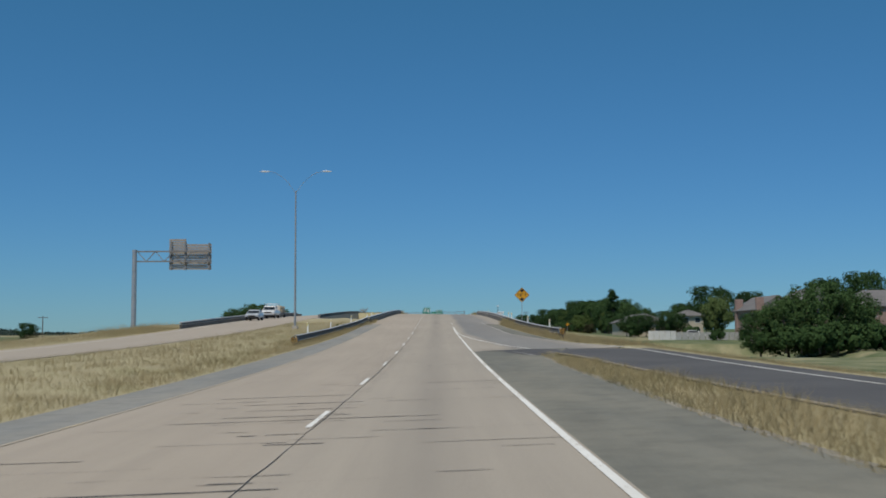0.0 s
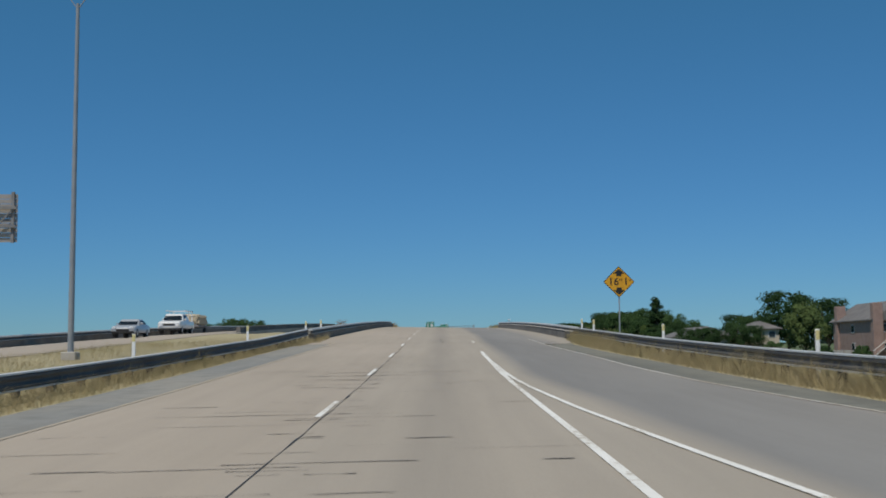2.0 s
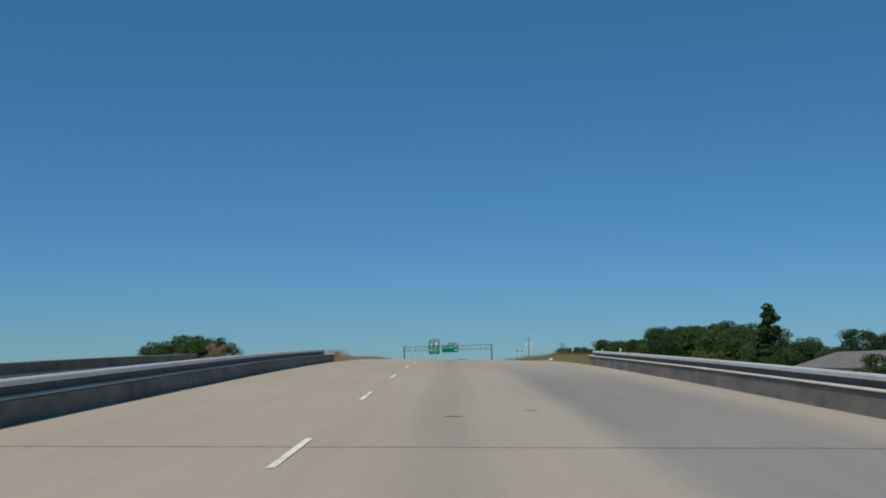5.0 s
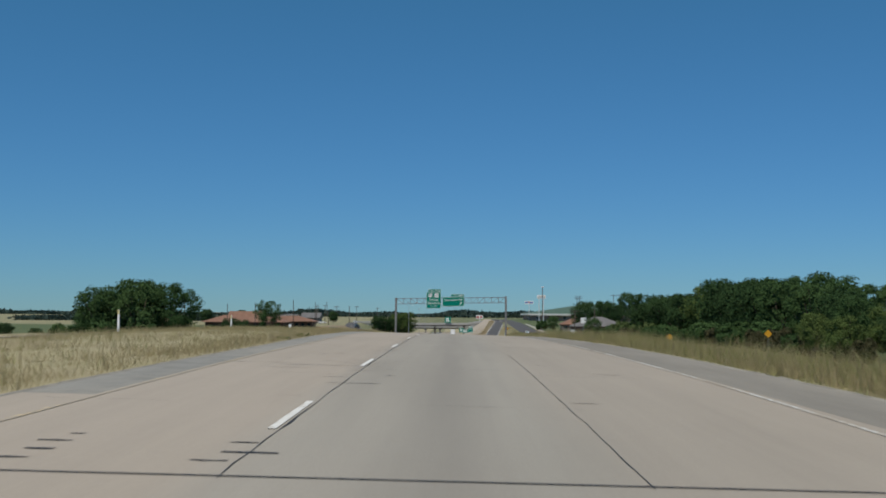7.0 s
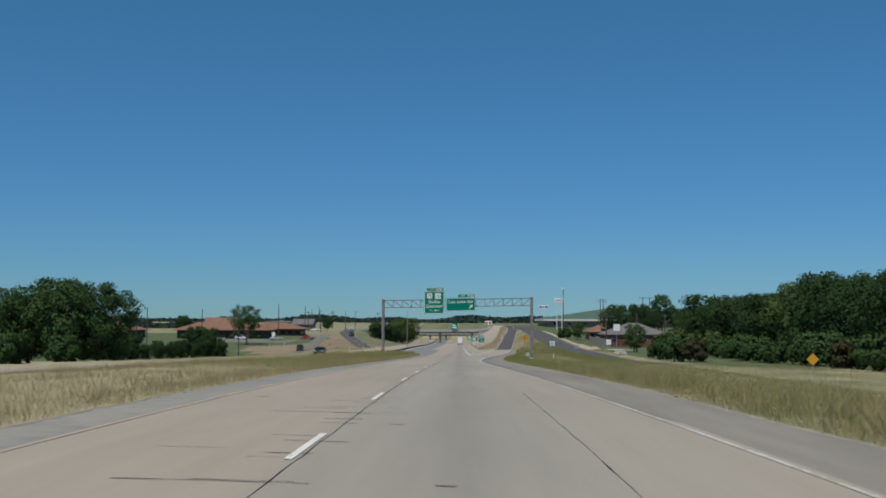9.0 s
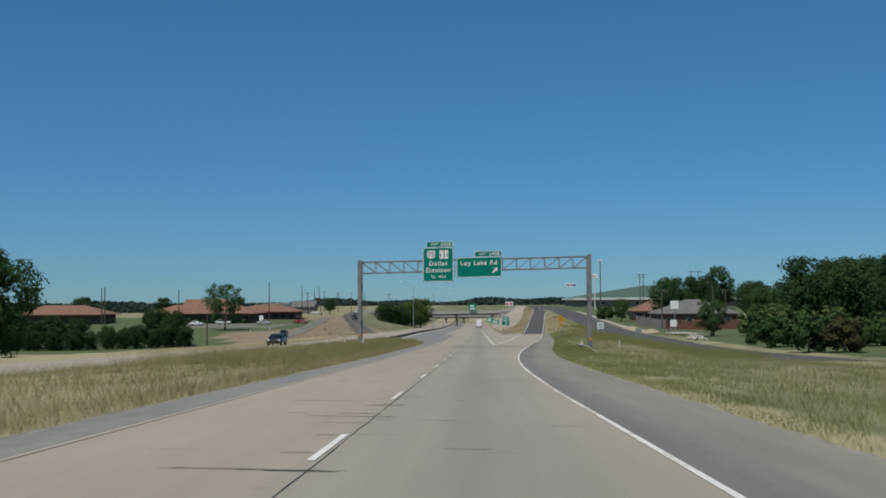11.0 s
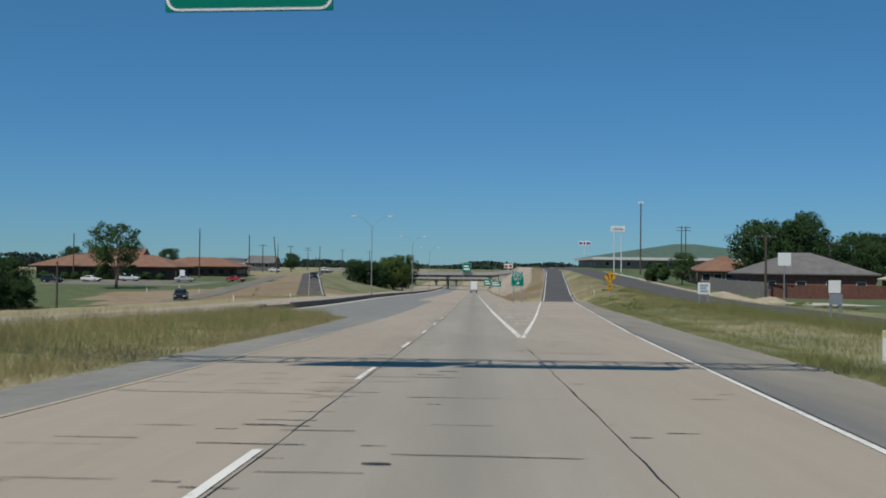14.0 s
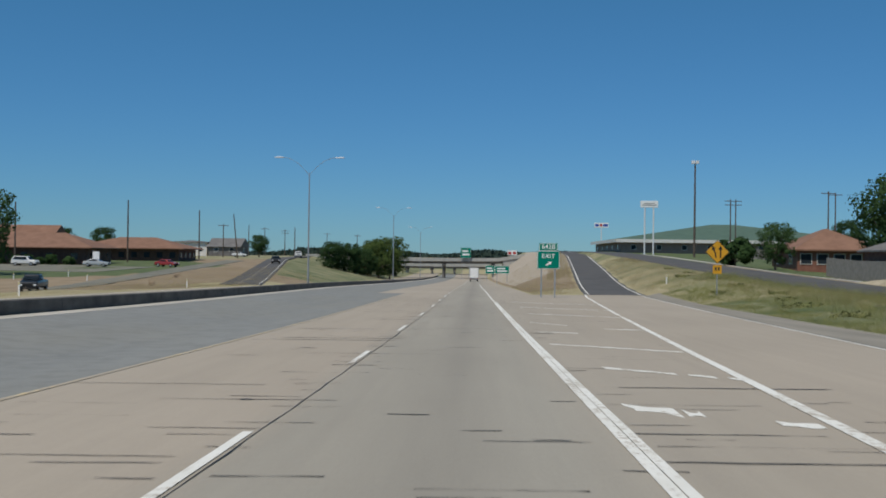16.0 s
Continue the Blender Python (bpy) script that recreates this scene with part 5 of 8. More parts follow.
def quads_mesh(name, centres, size, rng, aspect=0.7, out=None):
    """Many small leaf clumps: one bent quad each, turned at random."""
    n = len(centres)
    face = rng.normal(size=(n, 3)) * 0.55 + (0 if out is None else out)
    w = rng.normal(size=(n, 3))
    u = np.cross(face, w)
    u /= np.linalg.norm(u, axis=1)[:, None]
    v = np.cross(face, u)
    v /= np.linalg.norm(v, axis=1)[:, None]
    s = (size * rng.uniform(0.6, 1.35, n))[:, None]
    nrm = np.cross(u, v)
    P = np.empty((n, 4, 3))
    P[:, 0] = centres - u * s
    P[:, 1] = centres - v * s * aspect + nrm * s * 0.25
    P[:, 2] = centres + u * s
    P[:, 3] = centres + v * s * aspect + nrm * s * 0.25
    me = bpy.data.meshes.new(name)
    me.vertices.add(4 * n)
    me.vertices.foreach_set("co", P.reshape(-1))
    me.loops.add(4 * n)
    me.loops.foreach_set("vertex_index", np.arange(4 * n))
    me.polygons.add(n)
    me.polygons.foreach_set("loop_start", np.arange(n) * 4)
    me.polygons.foreach_set("loop_total", np.full(n, 4))
    me.update(calc_edges=True)
    return me


def tree(seed, height, radius, trunk, leaf, kind="tree", lobes=25, per=358, size=0.19, label="", squash=1.0, lobe=(0.22, 0.42)):
    """Tapered trunk, forking limbs, and a crown of lobes made of many leaf clumps with gaps between."""
    rng = np.random.RandomState(seed)
    root = empty(kind, (0, 0, 0), label=label, category="tree" if kind == "tree" else "shrub", group="roadside trees" if kind == "tree" else "roadside shrubs")
    centres = []
    cz = (height + trunk) / 2
    hz = (height - trunk) / 2
    for k in range(lobes):
        a = 2.4 * k + rng.uniform(-0.5, 0.5)
        f = (k + 0.5) / lobes
        zz = trunk + (height - trunk) * (0.12 + 0.8 * f) + rng.uniform(-0.06, 0.06) * height
        env = math.sqrt(max(0.05, 1 - ((zz - cz) / (hz * 1.05)) ** 2)) if squash == 1.0 else (1.05 - f) ** 0.7
        rr = radius * env * rng.uniform(0.3, 0.85)
        lr = radius * rng.uniform(*lobe) * (0.75 + 0.25 * env)
        centres.append((rr * math.cos(a), rr * math.sin(a), min(zz, height - lr * 0.8), lr))
    bm = bmesh.new()
    base_r = 0.018 * height + 0.05
    lean = Vector((rng.uniform(-0.3, 0.3), rng.uniform(-0.3, 0.3), 0))
    fork = Vector((0, 0, max(trunk * 0.9, height * 0.18))) + lean * 0.5
    tube(bm, (0, 0, -0.4), fork, base_r * 1.25, base_r * 0.75, 8)
    tube(bm, fork, fork + Vector((lean.x, lean.y, height * 0.35)), base_r * 0.75, base_r * 0.3, 6)
    for x, y, z, lr in centres[::2 if lobes < 40 else 4]:
        mid = (fork * 0.55 + Vector((x, y, z)) * 0.45) + Vector((0, 0, -0.1 * lr))
        tube(bm, fork, mid, base_r * 0.5, base_r * 0.32, 5)
        tube(bm, mid, (x, y, z), base_r * 0.32, base_r * 0.1, 5)
    part("trunk", bm, BARK, root)
    pts, outs = [], []
    for x, y, z, lr in centres:
        m = int(per * (lr / (radius * (lobe[1] - 0.02))) ** 1.6)
        d = rng.normal(size=(m, 3))
        d /= np.linalg.norm(d, axis=1)[:, None]
        r = lr * rng.uniform(0.25, 1.0, m) ** 0.5 * (1 + 0.22 * np.sin(5 * d[:, 0] + x) * np.cos(4 * d[:, 2] + y))
        q = d * r[:, None] * np.array([1, 1, 0.8])
        pts.append(q + np.array([x, y, z]))
        o = pts[-1] - np.array([0, 0, cz - 0.35 * hz])
        outs.append(d * 0.7 + 0.5 * o / np.linalg.norm(o, axis=1)[:, None])
    P, O = np.concatenate(pts), np.concatenate(outs)
    keep = P[:, 2] > 0.15
    me = quads_mesh("crown", P[keep], size, rng, 0.7, O[keep])
    me.materials.append(leaf)
    c = new("crown", me)
    c.parent = root
    return root


def place(proto, x, y, scale=1.0, turn=0.0, label="", sink=0.15, sz=None):
    m = Matrix.Translation((x, y, at(x, y) - sink)) @ Matrix.Rotation(turn, 4, "Z") @ Matrix.Diagonal((scale, scale, sz or scale, 1))
    ob = copy_thing(proto, m)
    if label:
        ob["label"] = label
    return ob


def drop_proto(ob):
    for o in [*ob.children_recursive, ob]:
        bpy.data.objects.remove(o)


def plant_all():
    rng = np.random.RandomState(21)
    oak = tree(1, 10, 5.2, 1.6, LEAF_DARK, lobes=74, per=150, size=0.17, lobe=(0.13, 0.29), label="dark green broad-crowned oak on rough grass")
    oak2 = tree(2, 10, 4.6, 1.2, LEAF_MID, lobes=70, per=150, size=0.165, lobe=(0.13, 0.29), label="green leafy roadside tree with an uneven crown")
    pale = tree(3, 8, 4.2, 0.8, LEAF_LIGHT, lobes=24, per=375, size=0.18, label="light green leafy tree in the sun")
    tall = tree(4, 13, 4.0, 4.5, LEAF_MID, lobes=20, per=327, size=0.19, label="tall open-crowned tree with bare lower trunk")
    cypress = tree(5, 10, 1.75, 0.3, LEAF_DARK, lobes=72, per=110, size=0.15, squash=0.5, lobe=(0.22, 0.4), label="narrow dark columnar evergreen")
    shrub = tree(6, 4, 2.6, 0.1, LEAF_MID, "shrub", 13, 210, 0.22, "dense green shrub at the edge of the woods")
    rust = tree(7, 3.6, 2.4, 0.1, LEAF_RUST, "shrub", 12, 210, 0.2, "reddish brown shrub at the edge of the woods")
    pshrub = tree(8, 4.4, 2.6, 0.1, LEAF_LIGHT, "shrub", 13, 210, 0.22, "pale green flowering shrub")
    bigbush = tree(9, 10, 5.6, 0.1, LEAF_MID, "tree", 110, 220, 0.14, "broad bright green bushy tree with leaves to the ground", lobe=(0.12, 0.26))
    thicket = tree(10, 10, 5.4, 0.1, LEAF_DARK, "tree", 90, 150, 0.18, "dense dark green thicket tree with leaves to the ground", lobe=(0.13, 0.27))
    shade = tree(14, 14, 6.4, 2.0, LEAF_MID, "tree", 54, 190, 0.19, "tall irregular shade tree on a mown lawn", lobe=(0.12, 0.27))
    weed = tree(15, 0.55, 1.3, 0.02, LEAF_WEED, "shrub", 9, 90, 0.1, "low patch of green roadside weeds")
    bigpale = tree(16, 10, 4.8, 1.0, LEAF_MIXED, "tree", 66, 160, 0.165, "yellow-green leafy tree among darker oaks", lobe=(0.13, 0.29))
    brush = tree(17, 2.3, 1.5, 0.1, LEAF_DRY, "shrub", 12, 110, 0.05, "bare reddish brush beside the road")
    protos = (brush, bigpale, weed, thicket, shade, bigbush, oak, oak2, pale, tall, cypress, shrub, rust, pshrub)

    def many(kind, rows):
        for x, y, s in rows:
            place(kind, x, y, s * rng.uniform(0.94, 1.06), rng.uniform(0, 6.28), sz=s * rng.uniform(0.92, 1.1))

    # beside the first stretch
    for x, y, k in ((52.0, 178, 0.72), (56.0, 177, 0.98), (61.6, 178, 1.26), (67.2, 181, 1.08)):
        place(bigbush, x, y, k, rng.uniform(0, 6), sink=1.6 * k)
    many(shrub, [(51.6, 175, 0.7), (54, 172, 0.9), (58, 169, 1.0), (64, 170, 1.0), (56, 171, 0.85), (61, 170, 0.95), (67.5, 172, 1.0)])
    many(oak, [(75.5, 303, 1.44), (68.5, 311, 0.88), (48.6, 279, 0.58), (50.8, 275, 0.52), (53, 277, 0.55), (57.5, 276, 0.62), (61, 279, 0.6), (90, 320, 1.2), (100, 300, 1.2), (110, 290, 1.3), (96, 274, 1.42), (104, 270, 1.5), (113, 266, 1.5), (88, 392, 1.05), (97, 398, 1.0)])
    many(pale, [(69.5, 274, 1.18)])
    many(bigpale, [(47.6, 349, 0.62), (46.8, 357, 0.55)])
    many(oak, [(60, 343, 0.78), (56.5, 338, 0.62), (52, 508, 1.22), (55.5, 500, 1.25)])
    many(shrub, [(60.6, 239, 0.62), (66.8, 239.5, 0.6), (50, 276, 0.9), (63, 272, 0.8)])
    place(cypress, 55.5, 345.2, 1.9, 0.3, sz=1.42)
    for x, y, k in ((-12.3, 226, 0.55), (-13.0, 229, 0.5)):
        place(brush, x, y, k, 2 * k)
    for x, y, k in ((-5.0, 225.4, 0.4), (-5.6, 226.6, 0.36), (11.2, 223.6, 0.3)):
        place(brush, x, y, k, 5 * k, "dry reddish brush at the end of the bridge wall")
    place(brush, -5.1, 301, 0.16, 1.0, "dry brown tuft at the edge of the inner shoulder")
    # woods along the right-hand side
    for y in np.arange(336, 528, 7.5):
        k = rng.randint(5)
        place((oak, oak2, oak, oak2, bigpale)[k], 55 + rng.uniform(-2, 4) + (3 if y > 400 else 0), y + rng.uniform(-2, 2), rng.uniform(0.88, 1.03) * np.interp(y, [336, 352, 368, 400, 460, 490, 528], [0.5, 0.72, 0.9, 1.25, 1.38, 1.22, 1.12]), rng.uniform(0, 6))
    for y in np.arange(330, 520, 11):
        k = rng.randint(3)
        tallness = np.interp(y, [330, 360, 400, 450, 520], [0.5, 0.72, 1.25, 1.42, 1.2]) * rng.uniform(0.92, 1.04)
        place((oak, tall, oak2)[k], 66 + rng.uniform(-3, 5), y + rng.uniform(-4, 4), tallness / (1.3 if k == 1 else 1.0), rng.uniform(0, 6))
    for y in np.arange(345, 532, 5.0):
        k = rng.rand()
        place(rust if k < 0.2 else pshrub if k < 0.32 else shrub, 48 + rng.uniform(-1.5, 2), y + rng.uniform(-1.5, 1.5), rng.uniform(0.75, 1.15), rng.uniform(0, 6))
    # round the houses
    place(tall, 72, 667, 1.2, 1.0)
    many(oak, [(48.8, 614, 1.22), (56, 619, 1.25), (80, 660, 1.2), (88, 650, 1.2), (97, 640, 1.3), (76, 640, 1.0), (65, 655, 1.1), (105, 600, 1.3), (92, 590, 1.1)])
    many(oak2, [(64, 585, 0.95), (70, 575, 1.05), (78, 570, 1.0), (61, 560, 0.6), (86, 560, 1.1)])
    many(pshrub, [(56, 540, 1.1), (60, 546, 1.2), (46.5, 524, 1.0), (43.6, 498, 1.12), (45.6, 497, 1.0)])
    many(shrub, [(37.4, 475, 1.0), (35.6, 455, 0.95)])
    many(rust, [(38.2, 452, 1.0)])
    many(oak, [(57, 523, 1.1)])
    many(shrub, [(37.3, 486, 0.42)])
    place(oak2, 40.2, 525, 0.64, 1.1, "small spreading garden tree on a lawn")
    many(shrub, [(34.9, 633, 1.0), (58, 552, 0.9)])
    place(oak2, 38.6, 628, 0.6, 0.4, "small round garden tree beside the frontage road")
    for x, y in ((18.5, 548), (20, 556), (21.5, 563), (19.5, 571), (22.5, 578), (23.5, 590), (22, 598), (24, 606), (23, 541), (21, 536), (17.5, 538), (24.2, 618), (34.5, 545), (35.5, 538), (37, 534), (36.4, 549), (35, 560)):
        place(weed, x, y, rng.uniform(0.5, 1.0), rng.uniform(0, 6), sz=rng.uniform(0.5, 0.8))
    for x in np.arange(-103, -74, 2.6):
        place(shrub, x + rng.uniform(-0.6, 0.6), 698.5 + rng.uniform(-0.5, 0.5), rng.uniform(0.38, 0.55), rng.uniform(0, 6), "clipped dark green hedge shrub before a low building")
    for x, y, k in ((-6.3, 442.5, 0.4), (-4.6, 267, 0.32), (-4.5, 262, 0.28), (-6.8, 112, 0.6), (-6.6, 105, 0.5)):
        place(weed, x, y, k, rng.uniform(0, 6), sz=1.6 * k)
    for x, y in ((-36, 622), (-42, 655)):
        place(brush, x, y, rng.uniform(0.35, 0.5), rng.uniform(0, 6), "low reddish brush on a bare slope")
    many(oak, [(98, 780, 1.1), (110, 772, 1.1), (124, 770, 1.2), (135, 790, 1.1)])
    # left of the opposite carriageway
    many(oak2, [(-76, 494, 1.8), (-86, 497, 1.6), (-80, 508, 1.75)])
    many(bigbush, [(-70, 499, 1.65), (-84, 500, 1.5), (-91, 505, 1.1)])
    many(thicket, [(-98, 500, 0.55), (-105, 503, 0.5), (-112, 500, 0.55), (-120, 505, 0.5)])
    many(shrub, [(-72, 486, 1.4), (-82, 484, 1.5), (-92, 486, 1.4)])
    many(thicket, [(-70.5, 602, 0.78), (-75.2, 603, 0.84), (-80.5, 600, 0.5), (-85, 598, 0.5), (-91.5, 596, 0.72), (-96.5, 594, 0.74), (-102, 594, 0.72), (-108, 596, 0.7)])
    many(thicket, [(-67, 599, 0.5), (-70.5, 597, 0.52), (-73.5, 596, 0.5), (-77, 595, 0.52), (-80, 594, 0.45), (-83, 593, 0.45), (-86.5, 591, 0.46), (-90, 590, 0.52), (-94, 589, 0.54), (-98.5, 588, 0.5), (-103, 588, 0.5)])
    place(shade, -69.8, 652, 1.0, 2.0)
    many(oak, [(-118, 760, 0.8), (-104, 775, 0.8), (-92, 770, 0.75), (-64, 830, 0.75), (-150, 420, 0.9), (-170, 400, 0.8), (-135, 720, 0.9)])
    # on the bank before the overpass
    for kind, x, y, k in ((thicket, -37.5, 800, 0.85), (thicket, -33.5, 806, 0.92), (thicket, -30, 815, 0.85), (bigpale, -26.5, 822, 1.3), (bigpale, -24.0, 831, 1.45), (bigpale, -30, 836, 1.2)):
        place(kind, x, y, k, rng.uniform(0, 6), sink=0.9 * k)
    for p in protos:
        drop_proto(p)


plant_all()


def distant_woods():
    rng = np.random.RandomState(33)
    n = 26000
    x = rng.uniform(-1700, 1700, n)
    y = 2300 + rng.uniform(0, 260, n) + 0.00006 * x * x
    top = 5 + 4 * np.sin(x / 61.0) + 3 * np.sin(x / 23.0 + 1) + 4 * np.sin(x / 160.0 + 2)
    z = land(x, y) + rng.uniform(0, 1, n) ** 0.8 * np.maximum(top, 2.5)
    me = quads_mesh("distant_woods", np.stack([x, y, z], -1), 4.2, rng)
    me.materials.append(LEAF_FAR)
    return tagged(new("distant_woods", me), "hazy dark green woods along the horizon", "woods", kind="stuff")


distant_woods()


def far_treeline():
    """A belt of crowns behind the low buildings on the far left."""
    rng = np.random.RandomState(35)
    n = 5000
    x = rng.uniform(-260, -125, n)
    y = 905 + 0.25 * (x + 125) + rng.uniform(0, 60, n)
    top = 4 + 2 * np.sin(x / 17.0) + 2 * np.sin(x / 6.3 + 1) + 2 * np.sin(x / 49.0 + 2)
    z = land(x, y) + rng.uniform(0, 1, n) ** 0.8 * np.maximum(top, 2.5)
    me = quads_mesh("far_treeline", np.stack([x, y, z], -1), 1.1, rng)
    me.materials.append(LEAF_FAR)
    return tagged(new("far_treeline", me), "dark green belt of trees behind low buildings", "woods", kind="stuff")


far_treeline()


# ---- grass ----
def blades(name, regions, mat, label, seed):
    """Single tapering blades standing on the ground. Regions: x from, x to (functions of y), y from, y to, per square metre, height."""
    rng = np.random.RandomState(seed)
    X, Y, Hh = [], [], []
    for xa, xb, y0, y1, dens, h in regions:
        mid = (y0 + y1) / 2
        wide = abs(float(xb(mid)) - float(xa(mid)))
        n = int(dens * wide * (y1 - y0))
        y = rng.uniform(y0, y1, n)
        f = rng.uniform(0, 1, n)
        x = xa(y) + (xb(y) - xa(y)) * f
        clump = 0.6 + 0.8 * (0.5 + 0.5 * np.sin(x * 1.7 + 3 * np.sin(y * 0.31)) * np.sin(y * 0.83 + x))
        X.append(x), Y.append(y), Hh.append(h * clump * rng.uniform(0.45, 1.15, n))
    x, y, h = np.concatenate(X), np.concatenate(Y), np.concatenate(Hh)
    n = len(x)
    z = land(x, y) - 0.06
    a = rng.uniform(0, 6.283, n)
    w = rng.uniform(0.003, 0.008, n)
    lean = rng.uniform(0.1, 0.9, n) * h
    b = rng.uniform(0, 6.283, n)
    P = np.empty((n, 3, 3))
    P[:, 0] = np.stack([x - np.cos(a) * w, y - np.sin(a) * w, z], -1)
    P[:, 1] = np.stack([x + np.cos(a) * w, y + np.sin(a) * w, z], -1)
    P[:, 2] = np.stack([x + np.cos(b) * lean, y + np.sin(b) * lean, z + h], -1)
    me = bpy.data.meshes.new(name)
    me.vertices.add(3 * n)
    me.vertices.foreach_set("co", P.reshape(-1))
    me.loops.add(3 * n)
    me.loops.foreach_set("vertex_index", np.arange(3 * n))
    me.polygons.add(n)
    me.polygons.foreach_set("loop_start", np.arange(n) * 3)
    me.polygons.foreach_set("loop_total", np.full(n, 3))
    me.update(calc_edges=True)
    me.materials.append(mat)
    return tagged(new(name, me), label, "grass", kind="stuff")


STRAW = grass_material("straw_blades", (0.35, 0.312, 0.168), (0.50, 0.412, 0.248))
OLIVE = grass_material("olive_blades", (0.225, 0.262, 0.092), (0.365, 0.365, 0.152))


def c(v):
    return lambda y: v + 0 * np.asarray(y, float)


def off(f, d):
    return lambda y: f(y) + d


blades("dry_grass", [
    (off(left_edge, -0.02), off(left_edge, -1.4), -5, 124, 130, 0.3), (off(left_edge, -1.3), c(-13.3), -5, 124, 60, 0.26),
    (off(left_edge, -0.1), c(-8.2), 74, 126, 60, 0.4), (off(left_edge, 0.45), off(left_edge, -0.6), 122, 130, 130, 0.42), (lambda y: np.interp(y, [128, 137], [-5.45, -5.2]), lambda y: np.interp(y, [128, 137], [-4.7, -5.05]), 128, 136.5, 200, 0.42),
    (off(left_edge, -0.02), off(left_edge, -1.4), 221, 340, 125, 0.3), (off(left_edge, -1.3), c(-13.3), 221, 340, 50, 0.28),
    (off(left_edge, -0.02), off(left_edge, -1.2), 340, 500, 110, 0.38), (off(left_edge, -1.1), c(-13.3), 340, 385, 38, 0.36), (off(left_edge, -1.1), c(-13.0), 385, 500, 26, 0.5), (c(-13.2), c(-8.0), 385, 503, 26, 0.72),
    (off(right_edge, 0.02), lambda y: merge_left(y) - 0.1, -5, 46, 240, 0.28), (off(right_edge, 0.1), lambda y: np.maximum(merge_left(y) - 0.1, right_edge(y) + 0.3), 46, 54, 180, 0.2),
    (off(merge_right, 0.1), off(merge_right, 7), 5, 66, 60, 0.24), (off(right_edge, 0.1), off(right_edge, 3), 66, 125, 170, 0.42), (off(right_edge, 3), off(right_edge, 8), 66, 125, 50, 0.3), (lambda y: np.interp(y, [80, 100, 124, 132], [9.85, 9.72, 9.45, 9.4]), lambda y: np.interp(y, [80, 100, 124, 132], [10.3, 10.15, 9.84, 9.78]), 80, 131.6, 420, 0.66), (c(9.1), c(9.95), 122, 131.6, 240, 0.5), (lambda y: np.interp(y, [76, 100, 137], [-6.7, -6.15, -5.35]), lambda y: np.interp(y, [76, 100, 137], [-7.0, -6.5, -5.7]), 78, 136, 200, 0.42), (lambda y: np.interp(y, [76, 100, 137], [-6.0, -5.6, -5.2]), lambda y: np.interp(y, [76, 100, 137], [-6.7, -6.15, -5.4]), 84, 136, 110, 0.36),
    (off(right_edge, 0.1), off(right_edge, 3), 219, 250, 120, 0.36), (off(right_edge, 0.02), off(right_edge, 0.9), 250, 335, 90, 0.26), (off(right_edge, 0.6), off(right_edge, 4.0), 233, 300, 70, 0.72), (off(right_edge, 0.6), off(right_edge, 3.5), 300, 345, 60, 0.48), (off(right_edge, 3.5), c(20), 245, 335, 26, 0.45), (off(left_edge, -0.3), off(left_edge, -2.6), 225.6, 234, 190, 0.62), (off(right_edge, 0.2), off(right_edge, 4.5), 219.5, 234, 150, 0.62), (c(-30), c(-24.8), 5, 100, 40, 0.55), (c(-29), c(-24.7), 100, 124, 80, 0.7),
    (c(7.0), off(exit_left, -0.2), 585, 640, 26, 0.3), (off(exit_left, -3.2), off(exit_left, -0.2), 625, 790, 26, 0.7), (c(7.2), off(exit_left, -3), 640, 780, 5, 0.4), (c(-46), c(-26), 590, 710, 9, 0.45), (off(exit_right, 0.1), c(25), 585, 660, 34, 0.42), (c(-29), c(-24.8), 430, 630, 14, 0.35), (off(right_edge, 4), c(24.5), 330, 580, 8, 0.5),
], STRAW, "tall dry straw-coloured grass on the verges and median", 51)
blades("verge_grass", [
    (off(right_edge, 0.02), off(right_edge, 1.8), 225, 330, 60, 0.2), (off(right_edge, 0.02), off(right_edge, 1.8), 330, 583, 150, 0.2), (off(right_edge, 0.6), off(right_edge, 4.5), 233, 300, 60, 0.68), (off(right_edge, 0.6), off(right_edge, 4.0), 300, 345, 60, 0.45), (off(right_edge, 4.0), c(24), 230, 330, 34, 0.4), (off(right_edge, 1.7), c(24), 330, 430, 55, 0.26), (off(right_edge, 1.5), c(24), 430, 580, 48, 0.26), (off(right_edge, 0.2), c(11.2), 432, 462, 60, 0.4), (c(11.1), c(11.72), 435, 456, 420, 0.5), (c(20.8), c(25.6), 428, 536, 60, 0.85), (c(23.4), c(25.7), 536, 600, 42, 0.62), (c(24), c(45), 300, 425, 7, 0.5), (c(18), c(25), 500, 600, 30, 0.4),
    (off(left_edge, -0.1), c(-13.3), 221, 330, 10, 0.3), (off(left_edge, -0.02), off(left_edge, -1.4), 330, 500, 60, 0.3), (off(left_edge, -1.3), c(-13.3), 330, 385, 30, 0.4), (off(left_edge, -1.0), c(-13.2), 385, 503, 60, 0.6),
], OLIVE, "olive green and yellowing verge grass beside the shoulder", 52)


# ---- road signs and posts ----
def sign_post(name, label, x, y, category="road sign"):
    return empty(name, (x, y, at(x, y)), label=label, category=category)


